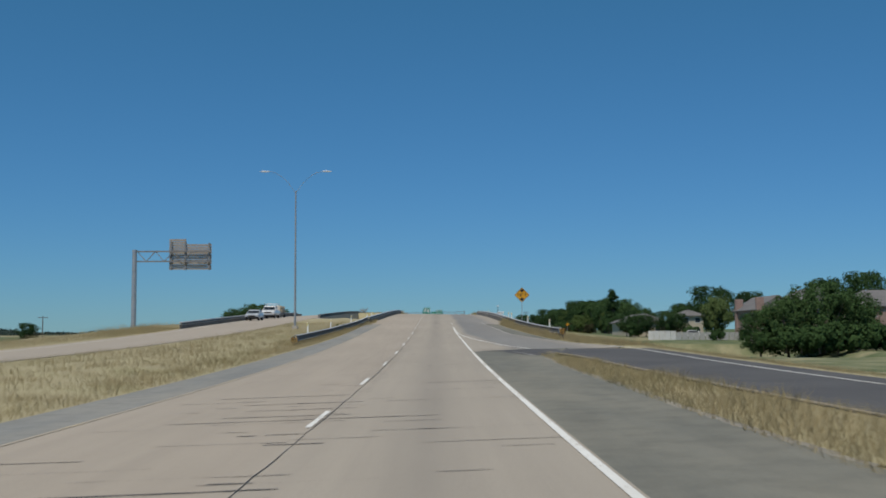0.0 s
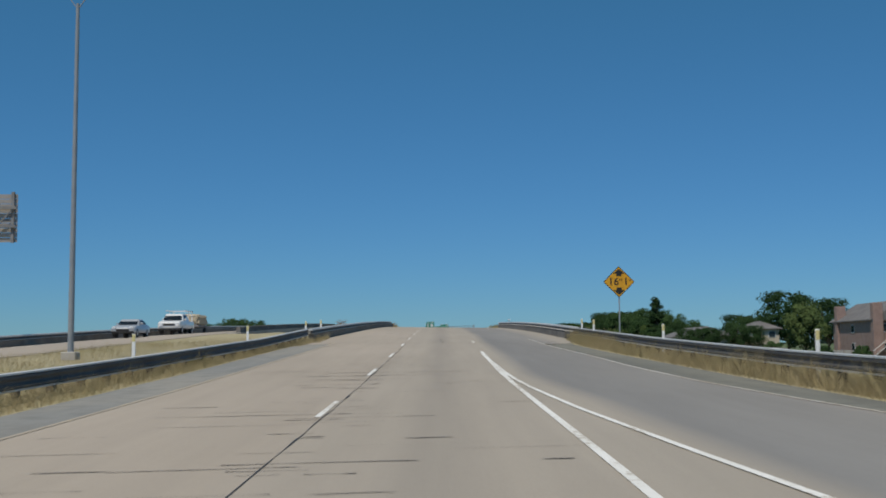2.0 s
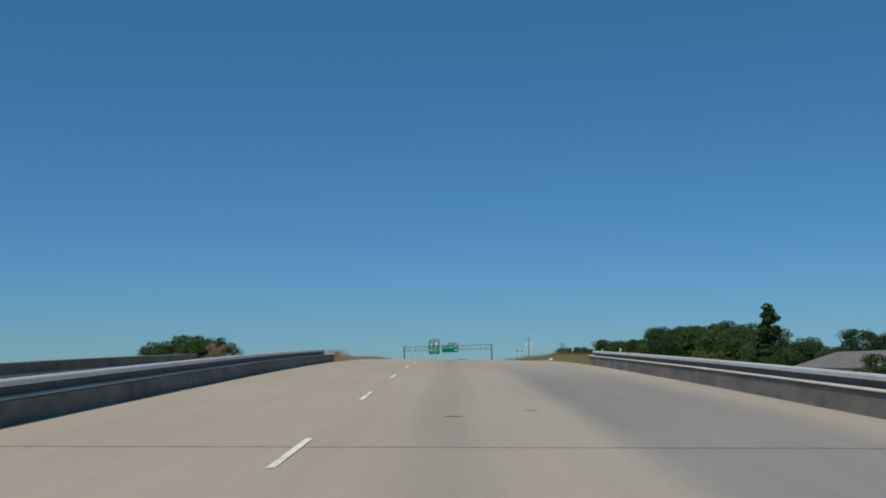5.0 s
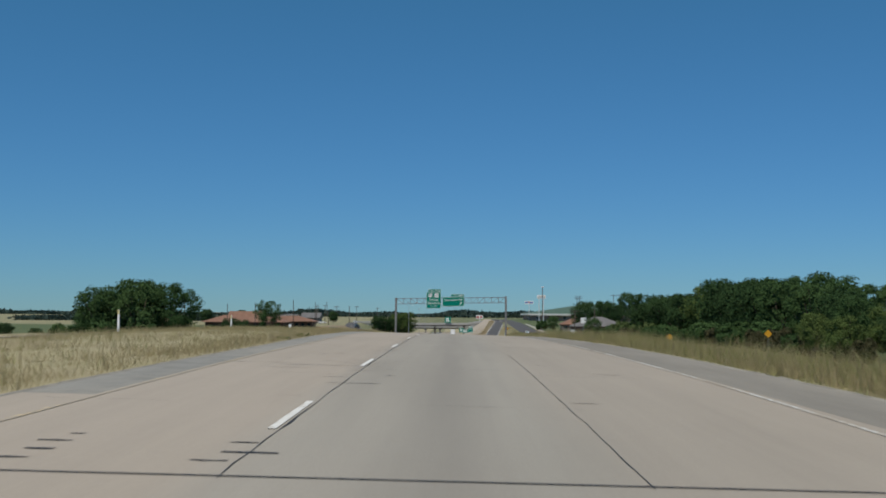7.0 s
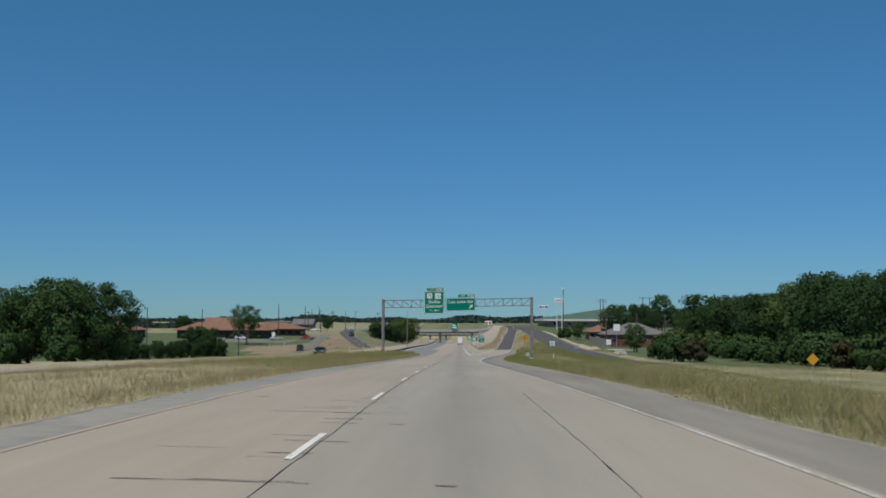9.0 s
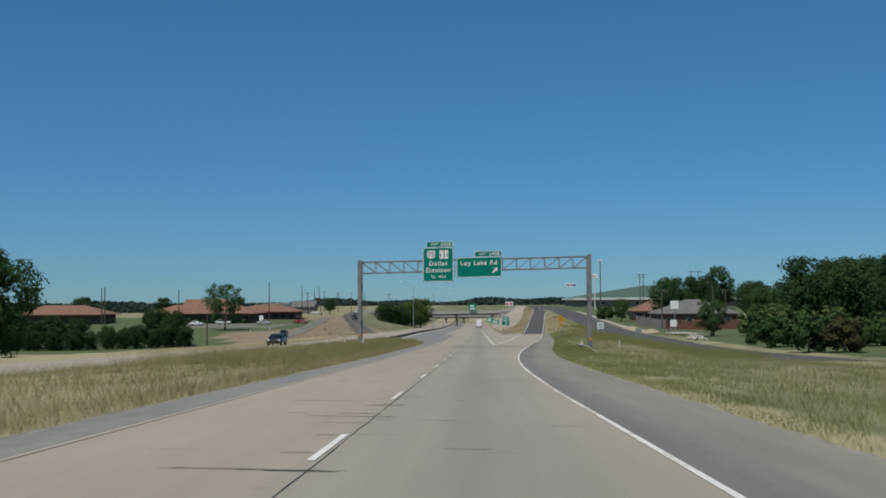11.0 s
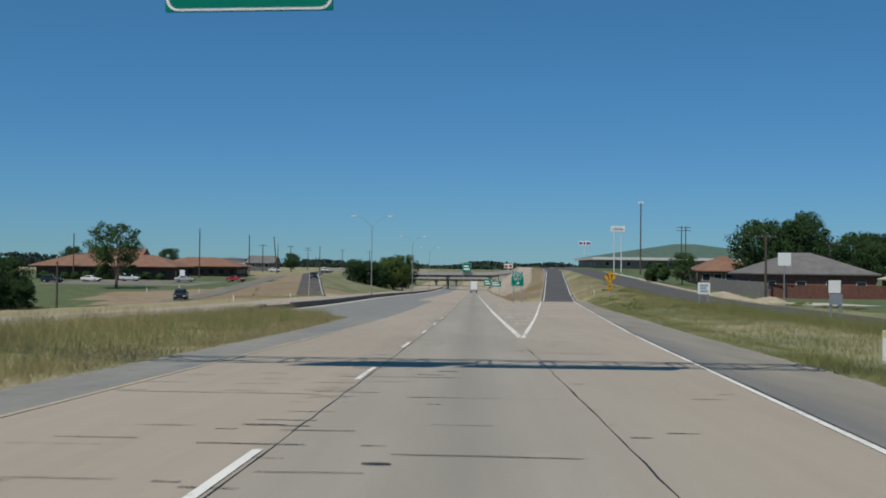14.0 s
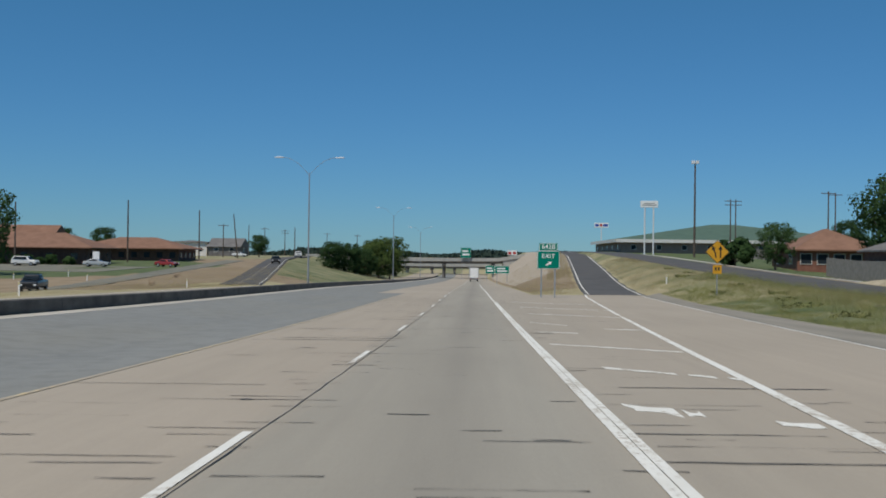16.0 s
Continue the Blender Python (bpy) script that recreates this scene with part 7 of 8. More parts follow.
def house(name, x0, x1, y0, y1, base, eave, ridge, wall, roof, label, windows=5, storeys=1, hip=True, fascia=None, chimneys=(), over=0.6, flip=False, category="house", trim=None):
    """Walls with framed windows let into the street side, a door, eaves and a hipped or gabled roof."""
    root = empty(name, ((x0 + x1) / 2, (y0 + y1) / 2, base), label=label, category=category, group="buildings")
    mx, my = (x0 + x1) / 2, (y0 + y1) / 2
    hx, hy = (x1 - x0) / 2, (y1 - y0) / 2
    e, r = eave - base, ridge - base

    def add(nm, bm, mat, parent=root, lab=""):
        return part(nm, bm, mat, parent, lab)

    bm = bmesh.new()
    box(bm, -hx, hx, -hy, hy, -1.5, e)
    add("wall", bm, wall)
    bm = bmesh.new()
    ox2, oy = hx + over, hy + over
    if hip:
        k = min(oy, ox2) * 0.98
        top = [(-ox2 + k, 0, r), (ox2 - k, 0, r)] if ox2 > oy else [(0, -oy + k, r), (0, oy - k, r)]
    else:
        top = [(-ox2, 0, r), (ox2, 0, r)] if not flip else [(0, -oy, r), (0, oy, r)]
    c4 = [bm.verts.new(p) for p in ((-ox2, -oy, e), (ox2, -oy, e), (ox2, oy, e), (-ox2, oy, e))]
    d4 = [bm.verts.new((v.co.x, v.co.y, e - 0.18)) for v in c4]
    t2 = [bm.verts.new(p) for p in top]
    if abs(top[0][0] - top[1][0]) > abs(top[0][1] - top[1][1]):
        quads = ((c4[0], c4[1], t2[1], t2[0]), (c4[2], c4[3], t2[0], t2[1]), (c4[1], c4[2], t2[1]), (c4[3], c4[0], t2[0]))
    else:
        quads = ((c4[1], c4[2], t2[1], t2[0]), (c4[3], c4[0], t2[0], t2[1]), (c4[0], c4[1], t2[0]), (c4[2], c4[3], t2[1]))
    for q in quads:
        bm.faces.new(q)
    for i in range(4):
        bm.faces.new((d4[i], d4[(i + 1) % 4], c4[(i + 1) % 4], c4[i]))
    bm.faces.new(d4[::-1])
    add("roof", bm, roof)
    if fascia:
        bm = bmesh.new()
        box(bm, -ox2 - 0.05, ox2 + 0.05, -oy - 0.08, -oy - 0.01, e - fascia, e + 0.02)
        add("fascia", bm, WALL_WHITE)
        bm = bmesh.new()
        box(bm, -ox2 - 0.08, -ox2 - 0.01, -oy, oy, e - fascia, e + 0.02)
        add("fascia", bm, WALL_WHITE)
    sh = e / storeys
    side = -1 if mx > 0 else 1
    for s in range(storeys):
        for k in range(windows):
            u = -hx + 2 * hx * (k + 0.5) / windows
            bm = bmesh.new()
            box(bm, u - 0.75, u + 0.75, -hy - 0.06, -hy + 0.05, s * sh + 0.9, s * sh + min(2.3, sh - 0.3))
            w = add("window", bm, trim or WALL_WHITE)
            bm = bmesh.new()
            box(bm, u - 0.65, u + 0.65, -hy - 0.075, -hy - 0.062, s * sh + 1.0, s * sh + min(2.2, sh - 0.4))
            add("pane", bm, GLASS, w)
        for k in range(max(1, windows // 2)):
            v = -hy + 2 * hy * (k + 0.5) / max(1, windows // 2)
            bm = bmesh.new()
            box(bm, side * hx - 0.06, side * hx + 0.06, v - 0.7, v + 0.7, s * sh + 0.9, s * sh + min(2.3, sh - 0.3))
            w = add("window", bm, trim or WALL_WHITE)
            bm = bmesh.new()
            box(bm, side * (hx + 0.068) - 0.006, side * (hx + 0.068) + 0.006, v - 0.6, v + 0.6, s * sh + 1.0, s * sh + min(2.2, sh - 0.4))
            add("pane", bm, GLASS, w)
    for cx, cy in chimneys:
        bm = bmesh.new()
        box(bm, cx - mx - 0.8, cx - mx + 0.8, cy - my - 0.6, cy - my + 0.6, -1, r - 0.5, 0.05)
        add("chimney", bm, wall)
    return root


apartments = house("apartment_house", 70.6, 79.4, 243.4, 262, 0.4, 6.4, 9.5, BRICK_PINK, ROOF_GREY, "two-storey pink brick apartment house with grey gabled roof", 3, 2, False, None, ((71.0, 259.6), (71.0, 243.4)), 0.5, True)


def stair_balcony(parent, x0, x1, y, z):
    """A white balcony with a slatted rail and an open stair down to the lawn."""
    bm = bmesh.new()
    box(bm, x0, x1, y - 1.3, y - 0.02, z - 0.15, z)
    deck = part("balcony", bm, WALL_WHITE, parent, "white painted balcony")
    n = int((x1 - x0) / 0.3)
    for k in range(n + 1):
        bm = bmesh.new()
        beam(bm, (x0 + 0.05 + k * (x1 - x0 - 0.1) / n, y - 1.25, z), (x0 + 0.05 + k * (x1 - x0 - 0.1) / n, y - 1.25, z + 1.0), 0.05)
        part("baluster", bm, WALL_WHITE, deck)
    bm = bmesh.new()
    beam(bm, (x0, y - 1.25, z + 1.0), (x1, y - 1.25, z + 1.0), 0.08)
    part("handrail", bm, WALL_WHITE, deck)
    stair = z * 1.2
    for dz in (0.0, 0.95):
        bm = bmesh.new()
        beam(bm, (x0, y - 1.25, z - 0.1 + dz), (x0 - stair, y - 1.25, 0.05 + dz), 0.1)
        part("stringer" if dz == 0 else "stair_rail", bm, WALL_WHITE, parent)
    for k in range(12):
        f = (k + 0.5) / 12
        bm = bmesh.new()
        box(bm, x0 - stair * f - 0.14, x0 - stair * f + 0.14, y - 1.25, y - 0.3, (z - 0.1) * (1 - f) - 0.02, (z - 0.1) * (1 - f) + 0.03)
        part("tread", bm, WALL_WHITE, parent)


stair_balcony(apartments, -1.6, 1.0, -9.3, 3.0)
house("apartment_house", 73.2, 84.5, 224, 242.8, 0.4, 7.0, 10.5, BRICK_PINK, ROOF_GREY, "two-storey pink brick apartment wing behind trees", 4, 2, False, None, (), 0.5, True)
house("apartment_house", 88, 112, 240, 254, 0.4, 7.0, 10.6, BRICK_PINK, ROOF_GREY, "two-storey pink brick apartment block behind a big bush", 6, 2, True, None, (), 0.5)
house("house", 51, 60, 286.5, 317, 0.9, 4.3, 6.4, STUCCO, ROOF_GREY, "low house with grey roof among trees", 2)
house("house", 66, 72, 298, 308, 0.4, 6.0, 7.6, STUCCO, ROOF_GREY, "beige two-storey house behind a garden wall", 2, 2)
house("motel", -106, -72, 702, 716, -0.6, 2.7, 5.6, BRICK_SHADED, ROOF_ORANGE, "long low brick building with terracotta roof beside a lawn", 7, over=1.5, category="building", trim=BRICK_SHADED)
house("motel", -87, -64, 738, 753, -0.2, 2.9, 5.4, BRICK_SHADED, ROOF_ORANGE, "low brick wing with terracotta hipped roof", 8, over=1.5, category="building", trim=BRICK_SHADED)
house("motel", -152, -122, 700, 716, -1.0, 2.6, 5.6, BRICK_SHADED, ROOF_ORANGE, "low brick building with terracotta roof behind trees", 8, over=1.5, category="building", trim=BRICK_SHADED)
house("motel", -98, -86, 716, 728, -0.6, 3.4, 7.4, BRICK_SHADED, ROOF_ORANGE, "taller brick block with terracotta gable roof", 4, 1, False, over=1.5, category="building", trim=BRICK_SHADED)
house("warehouse", -98, -85, 850, 865, 1.6, 5.6, 6.2, WALL_WHITE, ROOF_GREY, "white warehouse with a shallow roof", 3, category="building")
house("warehouse", -84, -74, 848, 862, 1.6, 4.2, 7.0, ROOF_GREY, ROOF_GREY, "grey metal shed with gable roof", 2, 1, False, category="building")
house("house", 43.4, 61, 596, 611, -0.4, 3.0, 6.2, BRICK_RED, ROOF_GREY, "brick bungalow with grey hipped roof behind a fence", 4)
house("house", 64, 76, 590, 602, -0.4, 2.3, 5.0, BRICK_PINK, STUCCO, "tan bungalow half hidden by garden trees", 3)
house("house", 43, 53.5, 634, 646, 0.5, 3.3, 6.1, BRICK_RED, ROOF_ORANGE, "brown brick house with terracotta roof beside a grey fence", 5)
house("store", 43, 114, 805, 870, 3.6, 7.4, 12.8, BRICK_PINK, ROOF_GREEN, "large store with green hipped roof and white fascia", 10, 1, True, 0.9, (), 1.5, category="building")


def fence(pts, height, mat, label, board=0.3):
    """Upright boards side by side between posts."""
    root = empty("fence", (pts[0][0], pts[0][1], at(*pts[0])), label=label, category="fence")
    o = root.location.copy()
    mesh = None
    for (xa, ya), (xb, yb) in zip(pts, pts[1:]):
        n = int(math.hypot(xb - xa, yb - ya) / board)
        ang = math.atan2(yb - ya, xb - xa)
        for k in range(n):
            f = (k + 0.5) / n
            x, y = xa + (xb - xa) * f, ya + (yb - ya) * f
            if mesh is None:
                bm = bmesh.new()
                box(bm, -board * 0.48, board * 0.48, -0.02, 0.02, -0.5, height)
                b = part("board", bm, mat, root)
                mesh = b.data
            else:
                b = new("board", mesh)
                b.parent = root
            b.matrix_basis = Matrix.Translation(Vector((x, y, at(x, y))) - o) @ Matrix.Rotation(ang, 4, "Z")


fence([(43.4, 588), (61, 590)], 1.9, FENCE, "dark red board fence in front of a bungalow", 0.6)
fence([(41, 616), (41.6, 600), (43.2, 588)], 2.1, FENCE_GREY, "grey board fence on the corner of a yard", 0.5)
fence([(50, 690), (74, 694)], 2.0, FENCE_GREY, "grey board fence beside a house", 0.6)
fence([(47, 243), (53, 243.3)], 1.9, WALL_WHITE, "white panel garden fence at the edge of a lawn", 1.2)
fence([(53, 243.3), (69.5, 244)], 1.6, FENCE_PALE, "pale grey panel garden fence at the edge of a lawn", 1.2)


def path_strip(name, pts, w, mat, label):
    xs, ys = [p[0] for p in pts], [p[1] for p in pts]
    return tagged(ribbon(name, lambda y: np.interp(y, ys, xs) - w / 2, lambda y: np.interp(y, ys, xs) + w / 2, ys[0], ys[-1], mat, 0.04, 2, 3, 0.2), label, "driveway", kind="structure")


path_strip("kerb_walk", [(34.5, 552), (34.4, 600), (33.6, 700)], 1.2, LIGHT_CONCRETE, "pale concrete walk along the frontage road")
path_strip("driveway", [(40, 545), (38, 556)], 7.0, LIGHT_CONCRETE, "pale concrete driveway of a house")
path_strip("parking_lot", [(-76, 668), (-74, 698)], 34.0, ASPHALT_GREY, "grey parking lot before a low brick building")
path_strip("west_frontage_road", [(-44, 470), (-44, 560), (-47, 640), (-56, 760)], 4.2, ASPHALT_GREY, "grey side road beside the opposite carriageway")


def rubble_heap(x, y, wide, seed):
    """A low heap of broken pale concrete slabs."""
    r = np.random.RandomState(seed)
    root = empty("rubble_heap", (x, y, at(x, y)), label="low heap of broken pale concrete slabs beside a lawn", category="rubble", group="rubble heaps")
    for k in range(11):
        bm = bmesh.new()
        a, b, h = r.uniform(0.25, 0.6), r.uniform(0.2, 0.5), r.uniform(0.1, 0.22)
        box(bm, -a, a, -b, b, -h, h, 0.04)
        for v in bm.verts:
            v.co += Vector(r.uniform(-0.07, 0.07, 3))
        px, py = r.normal() * wide * 0.4, r.normal() * wide * 0.55
        lift = max(0.08, 0.45 * (1 - math.hypot(px, py) / wide))
        bm.transform(Matrix.Translation((px, py, lift)) @ Matrix.Rotation(r.uniform(0, 3.1), 4, "Z") @ Matrix.Rotation(r.uniform(-0.5, 0.5), 4, "X") @ Matrix.Rotation(r.uniform(-0.4, 0.4), 4, "Y"))
        part("slab", bm, LIGHT_CONCRETE, root)
    return root


rubble_heap(35.6, 515, 1.6, 4)
rubble_heap(35.2, 510, 1.2, 5)


# ---- vehicles ----
def paint(name, col, rough=0.3):
    m, nt, s = shader(name, rough)
    nt.links.new(mix(nt, noise_node(nt, 3, 3, "object"), col, tuple(v * 0.82 for v in col)), s.inputs["Base Color"])
    s.inputs["Coat Weight"].default_value = 0.5
    return m


CAR_WHITE, CAR_DARK, CAR_SILVER, CAR_RED = paint("white_car_paint", (0.75, 0.75, 0.73)), paint("dark_blue_car_paint", (0.01, 0.012, 0.018), 0.45), paint("silver_car_paint", (0.42, 0.44, 0.46)), paint("red_car_paint", (0.30, 0.03, 0.025))
TYRE = plain("tyre_rubber", (0.012, 0.012, 0.012), (0.03, 0.03, 0.03), 0.9)
LAMP_RED = plain("red_lamp_glass", (0.30, 0.01, 0.01), (0.40, 0.02, 0.02), 0.2, relief=0)
BEIGE = plain("beige_canvas", (0.42, 0.35, 0.24), (0.54, 0.46, 0.33), 0.9)

PROFILES = {
    "sedan": ([(-2.25, 0.35), (-2.25, 0.72), (-1.6, 0.92), (-0.9, 0.98), (-0.25, 1.42), (0.85, 1.44), (1.55, 1.02), (2.2, 0.98), (2.28, 0.4)], 1.78),
    "suv": ([(-2.3, 0.42), (-2.32, 0.85), (-2.1, 1.05), (-1.15, 1.12), (-0.55, 1.72), (1.75, 1.76), (2.2, 1.15), (2.28, 0.45)], 1.9),
    "pickup": ([(-2.8, 0.5), (-2.82, 1.0), (-2.5, 1.15), (-1.45, 1.22), (-0.85, 1.84), (0.55, 1.86), (0.8, 1.25), (2.85, 1.22), (2.88, 0.55)], 1.98),
}


def vehicle(kind, x, y, heading, mat, label, name=None):
    """A car that faces -y at heading 0: shaped body, glazed cabin, lamps and four wheels."""
    prof, w = PROFILES[kind]
    root = empty(name or {"sedan": "car", "suv": "car", "pickup": "pickup_truck"}[kind], (x, y, at(x, y)), label=label, category="car" if kind != "pickup" else "pickup truck", group="vehicles")
    root.rotation_euler = (0, 0, radians(heading))
    hi = max(z for _, z in prof)
    bm = bmesh.new()
    rings = []
    for sx, k in ((-0.5, 0.93), (-0.44, 1.0), (0.44, 1.0), (0.5, 0.93)):
        ring = []
        for yy, z in prof:
            tuck = 0.82 if z > 1.3 else 1.0
            ring.append(bm.verts.new((sx * w * tuck, yy * (0.98 if abs(sx) == 0.5 else 1.0), z * (k if z > 0.6 else 1.0))))
        rings.append(ring)
    for a, b in zip(rings, rings[1:]):
        for i in range(len(prof)):
            j = (i + 1) % len(prof)
            bm.faces.new((a[i], a[j], b[j], b[i]))
    bm.faces.new(rings[0][::-1])
    bm.faces.new(rings[-1])
    bmesh.ops.recalc_face_normals(bm, faces=bm.faces)
    bmesh.ops.bevel(bm, geom=list(bm.edges), offset=0.05, segments=2, affect="EDGES", profile=0.6, clamp_overlap=True)
    part("body", bm, mat, root, smooth=True)
    front, back = prof[0][0], prof[-1][0]
    nose = prof[1][1]
    bm = bmesh.new()
    box(bm, -w * 0.27, w * 0.27, front - 0.035, front + 0.04, nose - 0.26, nose - 0.08, 0.02)
    part("grille", bm, TYRE, root)
    for q, nm in ((front, "front_bumper"), (back, "rear_bumper")):
        bm = bmesh.new()
        box(bm, -w * 0.47, w * 0.47, q - 0.06, q + 0.06, 0.3, 0.48, 0.03)
        part(nm, bm, TYRE, root)
    top = [(yy, z) for yy, z in prof if z > 1.3]
    ya, yb = top[0][0], top[-1][0]
    i0 = prof.index(top[0])
    i1 = prof.index(top[-1])
    fy, fz = prof[i0 - 1]
    ry, rz = prof[i1 + 1]
    for (qa, za), (qb, zb), nm in (((fy, fz), (ya, hi - 0.02), "windscreen"), ((yb, hi - 0.02), (ry, rz), "rear_window")):
        bm = bmesh.new()
        s = -1 if nm == "windscreen" else 1
        lo, up = (qa, za + 0.06), (qb, zb - 0.06)
        if nm == "rear_window":
            lo, up = (qb, zb + 0.06), (qa, za - 0.06)
        o = 0.03 * s
        vs = [bm.verts.new(p) for p in ((-w * 0.41, lo[0] + o, lo[1]), (w * 0.41, lo[0] + o, lo[1]), (w * 0.36, up[0] + o, up[1]), (-w * 0.36, up[0] + o, up[1]))]
        f = bm.faces.new(vs)
        bmesh.ops.solidify(bm, geom=[f], thickness=0.02)
        part(nm, bm, GLASS, root)
    for s in (-1, 1):
        bm = bmesh.new()
        box(bm, s * w * 0.5 - 0.03, s * w * 0.5 + s * 0.12 + 0.03, fy + 0.42, fy + 0.54, fz + 0.02, fz + 0.2, 0.02)
        part("mirror", bm, mat, root)
        bm = bmesh.new()
        vs = [bm.verts.new((s * w * (0.495 if z < 1.3 else 0.42), yy, z)) for yy, z in ((fy + 0.35, fz + 0.03), (ya + 0.12, hi - 0.1), (yb - 0.1, hi - 0.1), (ry - 0.3, rz + 0.05))]
        f = bm.faces.new(vs)
        bmesh.ops.solidify(bm, geom=[f], thickness=0.03)
        part("side_window", bm, GLASS, root)
        for yy in (prof[0][0] + 0.85, prof[-1][0] - 0.9):
            bm = bmesh.new()
            tube(bm, (s * w * 0.36, yy, 0.34), (s * w * 0.505, yy, 0.34), 0.34, 0.33, 16)
            wh = part("wheel", bm, TYRE, root)
            bm = bmesh.new()
            tube(bm, (s * w * 0.505, yy, 0.34), (s * w * 0.515, yy, 0.34), 0.2, 0.18, 12)
            part("rim", bm, GALV, wh)
        for yy, m, nm in ((prof[1][0] - 0.0, LAMP_WHITE, "headlight"), (prof[-1][0] - 0.02, LAMP_RED, "tail_light")):
            bm = bmesh.new()
            box(bm, s * w * 0.36 - 0.14, s * w * 0.36 + 0.14, yy - 0.04, yy + 0.04, 0.66, 0.82, 0.02)
            part(nm, bm, m, root)
    return root


vehicle("sedan", -22.0, 153, 0, CAR_SILVER, "silver sedan on the opposite bridge")
work_truck = vehicle("pickup", -22.2, 168.5, 0, CAR_WHITE, "white pickup truck with a rack towing a loaded trailer")
for yy in (0.95, 2.5):
    bm = bmesh.new()
    for s in (-0.85, 0.85):
        beam(bm, (s, yy, 1.2), (s, yy, 2.15), 0.07)
    beam(bm, (-0.88, yy, 2.15), (0.88, yy, 2.15), 0.07)
    part("ladder_rack", bm, LAMP_WHITE, work_truck)
for s in (-0.85, 0.85):
    bm = bmesh.new()
    beam(bm, (s, -0.4, 2.15), (s, 2.8, 2.15), 0.07)
    part("rack_rail", bm, LAMP_WHITE, work_truck)


def trailer(x, y):
    root = empty("trailer", (x, y, at(x, y)), label="flat trailer with a beige canvas-covered load", category="trailer", group="vehicles")
    bm = bmesh.new()
    box(bm, -1.0, 1.0, -2.6, 2.6, 0.55, 0.75, 0.03)
    part("bed", bm, RUSTY, root)
    bm = bmesh.new()
    box(bm, -0.85, 0.85, -1.9, 2.2, 0.75, 1.75, 0.2)
    bmesh.ops.subdivide_edges(bm, edges=bm.edges[:], cuts=2)
    r = np.random.RandomState(3)
    for v in bm.verts:
        v.co += Vector(r.uniform(-0.1, 0.1, 3))
        v.co.z = max(v.co.z, 0.75)
    part("load", bm, BEIGE, root)
    for s in (-1, 1):
        bm = bmesh.new()
        tube(bm, (s * 0.85, 0.4, 0.32), (s * 1.03, 0.4, 0.32), 0.32, 0.31, 14)
        part("wheel", bm, TYRE, root)
    bm = bmesh.new()
    beam(bm, (0, -2.6, 0.6), (0, -3.8, 0.55), 0.1)
    part("drawbar", bm, RUSTY, root)


trailer(-22.2, 175.7)
vehicle("sedan", -22.8, 476, 0, CAR_DARK, "dark blue car on the opposite road")


def box_truck(x, y):
    root = empty("box_truck", (x, y, at(x, y)), label="white box truck on the carriageway ahead", category="truck", group="vehicles")
    bm = bmesh.new()
    box(bm, -1.2, 1.2, -3.6, 2.6, 0.95, 3.7, 0.05)
    cargo = part("cargo_box", bm, CAR_WHITE, root)
    for k in range(6):
        bm = bmesh.new()
        box(bm, -1.02, 1.02, -3.625, -3.602, 1.1 + 0.4 * k, 1.485 + 0.4 * k, 0.008)
        part("door_slat", bm, PANEL_WHITE, cargo)
    for s in (-1, 1):
        bm = bmesh.new()
        box(bm, s * 1.1 - 0.05, s * 1.1 + 0.05, -3.64, -3.6, 0.98, 3.62, 0.01)
        part("door_post", bm, GALV, cargo)
    bm = bmesh.new()
    box(bm, -1.05, 1.05, 2.75, 4.6, 0.6, 2.6, 0.2)
    part("cab", bm, CAR_WHITE, root)
    bm = bmesh.new()
    box(bm, -1.1, 1.1, -3.75, -3.6, 0.5, 0.8, 0.03)
    part("bumper", bm, RUSTY, root)
    for s in (-1, 1):
        bm = bmesh.new()
        box(bm, s * 0.95 - 0.12, s * 0.95 + 0.12, -3.66, -3.6, 0.85, 1.0)
        part("tail_light", bm, LAMP_RED, root)
        for yy in (-2.2, 3.6):
            bm = bmesh.new()
            tube(bm, (s * 0.75, yy, 0.48), (s * 1.12, yy, 0.48), 0.48, 0.47, 16)
            part("wheel", bm, TYRE, root)


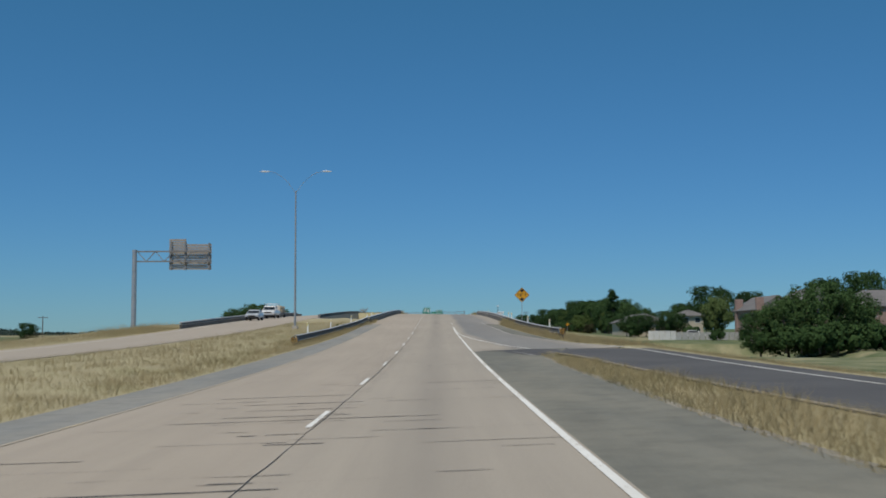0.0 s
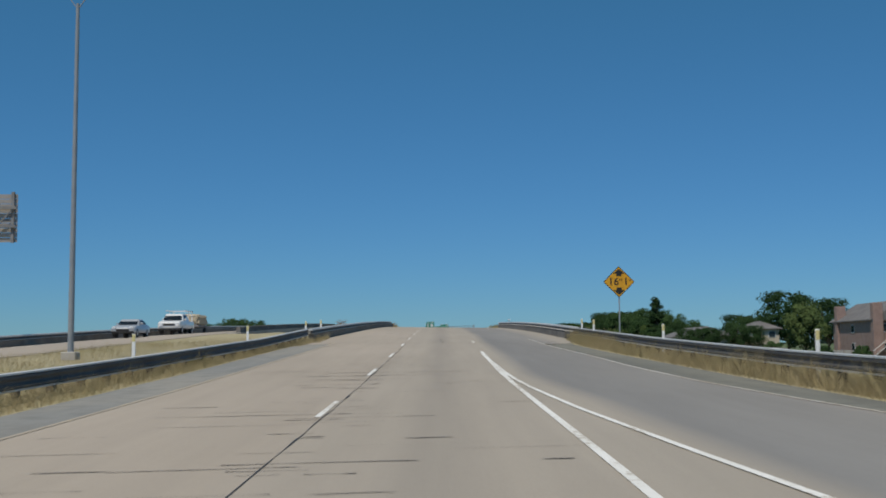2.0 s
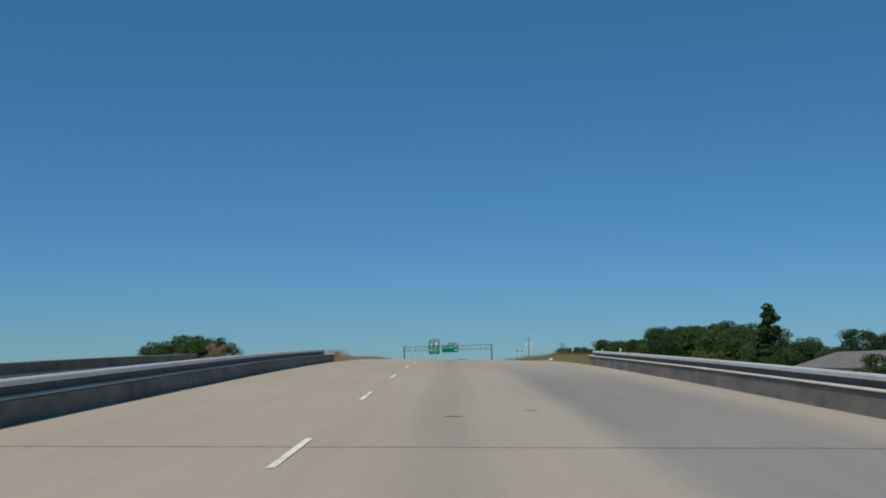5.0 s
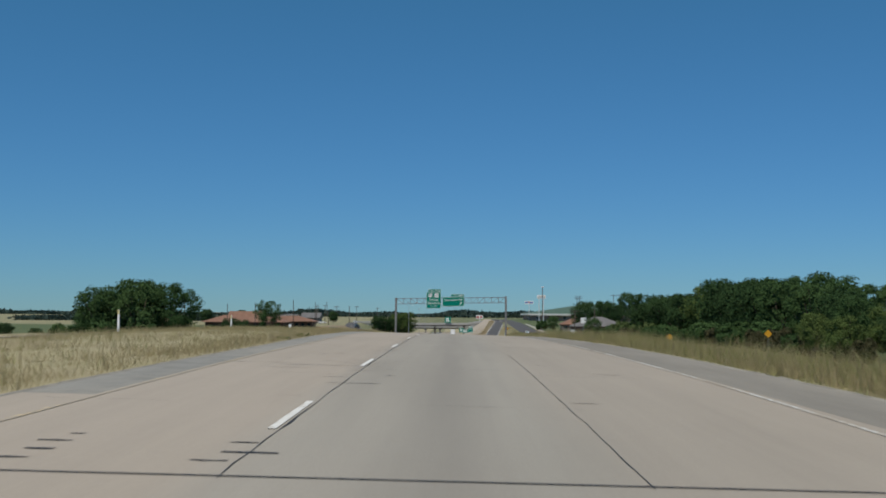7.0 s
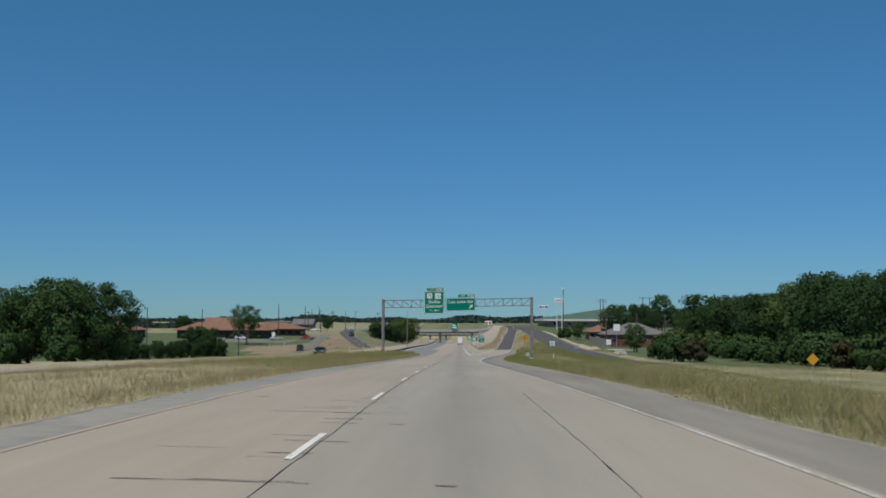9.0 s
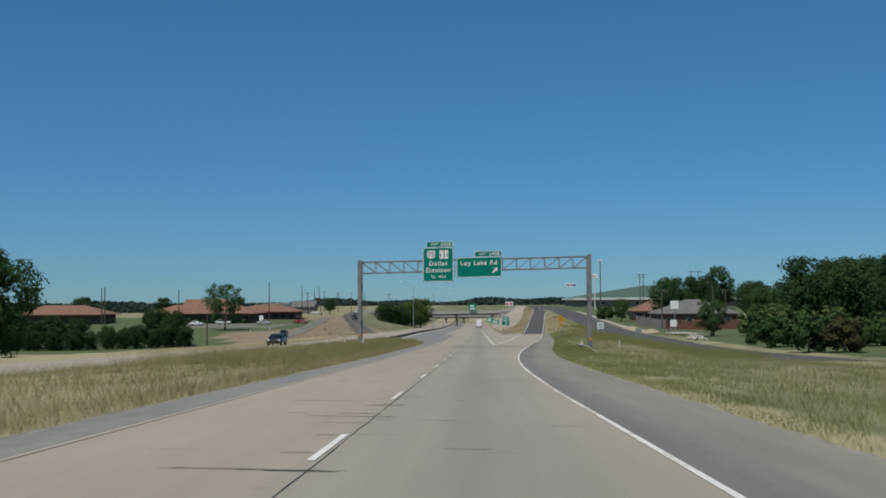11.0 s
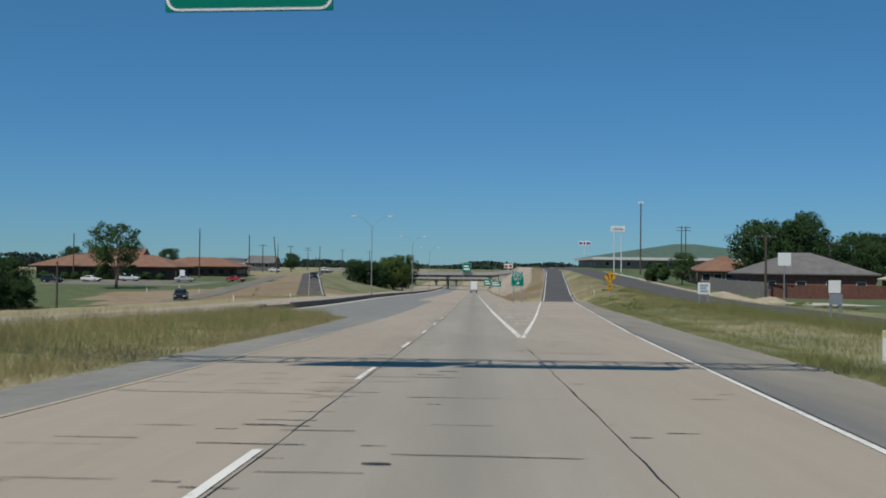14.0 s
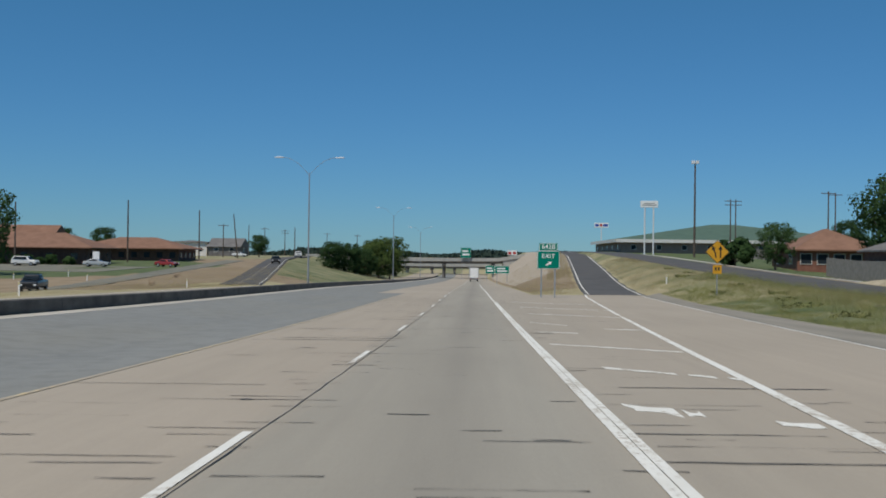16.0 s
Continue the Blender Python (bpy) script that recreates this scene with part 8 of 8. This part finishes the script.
box_truck(1.9, 792)
for row in (("suv", -79, 690, 90, CAR_WHITE, "white sport utility car parked before the brick building"), ("sedan", -86, 684, 80, CAR_WHITE, "white sedan parked on the lot"), ("sedan", -66, 690, 95, CAR_SILVER, "silver sedan parked on the lot"),
            ("sedan", -56, 700, 70, CAR_RED, "red car on the bank beside the side road"), ("pickup", -46, 612, 10, CAR_DARK, "dark pickup truck on the side road"), ("suv", -92, 676, 85, CAR_DARK, "dark sport utility car parked on the lot"),
            ("suv", -43.5, 745, 12, CAR_DARK, "dark car coming down the ramp"), ("pickup", -52, 830, 12, CAR_WHITE, "white pickup truck at the top of the ramp"), ("sedan", -70, 830, 90, CAR_WHITE, "white car parked near a warehouse"),
            ("suv", 61.5, 262, 80, CAR_WHITE, "white car parked behind a garden fence")):
    vehicle(*row)


# ---- litter on the shoulder ----
def earth_mound(x0, x1, y0, y1, h, seed):
    """A low heap of pale dug earth with an uneven top."""
    rng = np.random.RandomState(seed)
    n, m = 16, 12
    cx, cy = (x0 + x1) / 2, (y0 + y1) / 2
    base = at(cx, cy)
    root = empty("earth_mound", (cx, cy, base), label="low heap of pale dug earth beside the frontage road", category="earth mound", group="earth mounds")
    verts, faces = [], []
    ph = rng.uniform(0, 6, 4)
    for i in range(n + 1):
        for j in range(m + 1):
            u, v = i / n, j / m
            x, y = x0 + (x1 - x0) * u, y0 + (y1 - y0) * v
            e = max(0.0, 1 - (2 * u - 1) ** 2) ** 0.7 * max(0.0, 1 - (2 * v - 1) ** 2) ** 0.7
            z = h * e * (0.75 + 0.2 * math.sin(7 * u + ph[0]) + 0.15 * math.sin(9 * v + ph[1])) + rng.uniform(-0.05, 0.05) - 0.1
            verts.append((x - cx, y - cy, at(x, y) + z - base))
    for i in range(n):
        for j in range(m):
            a = i * (m + 1) + j
            faces.append((a, a + m + 1, a + m + 2, a + 1))
    sheet("soil", verts, faces, EARTH, root, True)
    return root


EARTH = plain("pale_dug_earth", (0.36, 0.30, 0.20), (0.48, 0.41, 0.29), 0.95, 0, 0.8, "world", 12, 0.5)
earth_mound(33.0, 37.0, 552, 564, 0.7, 3)
earth_mound(33.0, 36.4, 565, 585, 0.75, 4)


def litter(x, y, r, label):
    bm = bmesh.new()
    bmesh.ops.create_icosphere(bm, subdivisions=2, radius=r)
    rr = np.random.RandomState(int(y))
    for v in bm.verts:
        v.co *= rr.uniform(0.75, 1.15)
        v.co.z *= 0.8
    ob = part("plastic_bag", bm, PANEL_WHITE, None, "", False)
    ob.location = (x, y, at(x, y) + r * 0.55)
    tagged(ob, label, "litter")


litter(9.0, 236.0, 0.13, "crumpled white plastic bag on the shoulder")
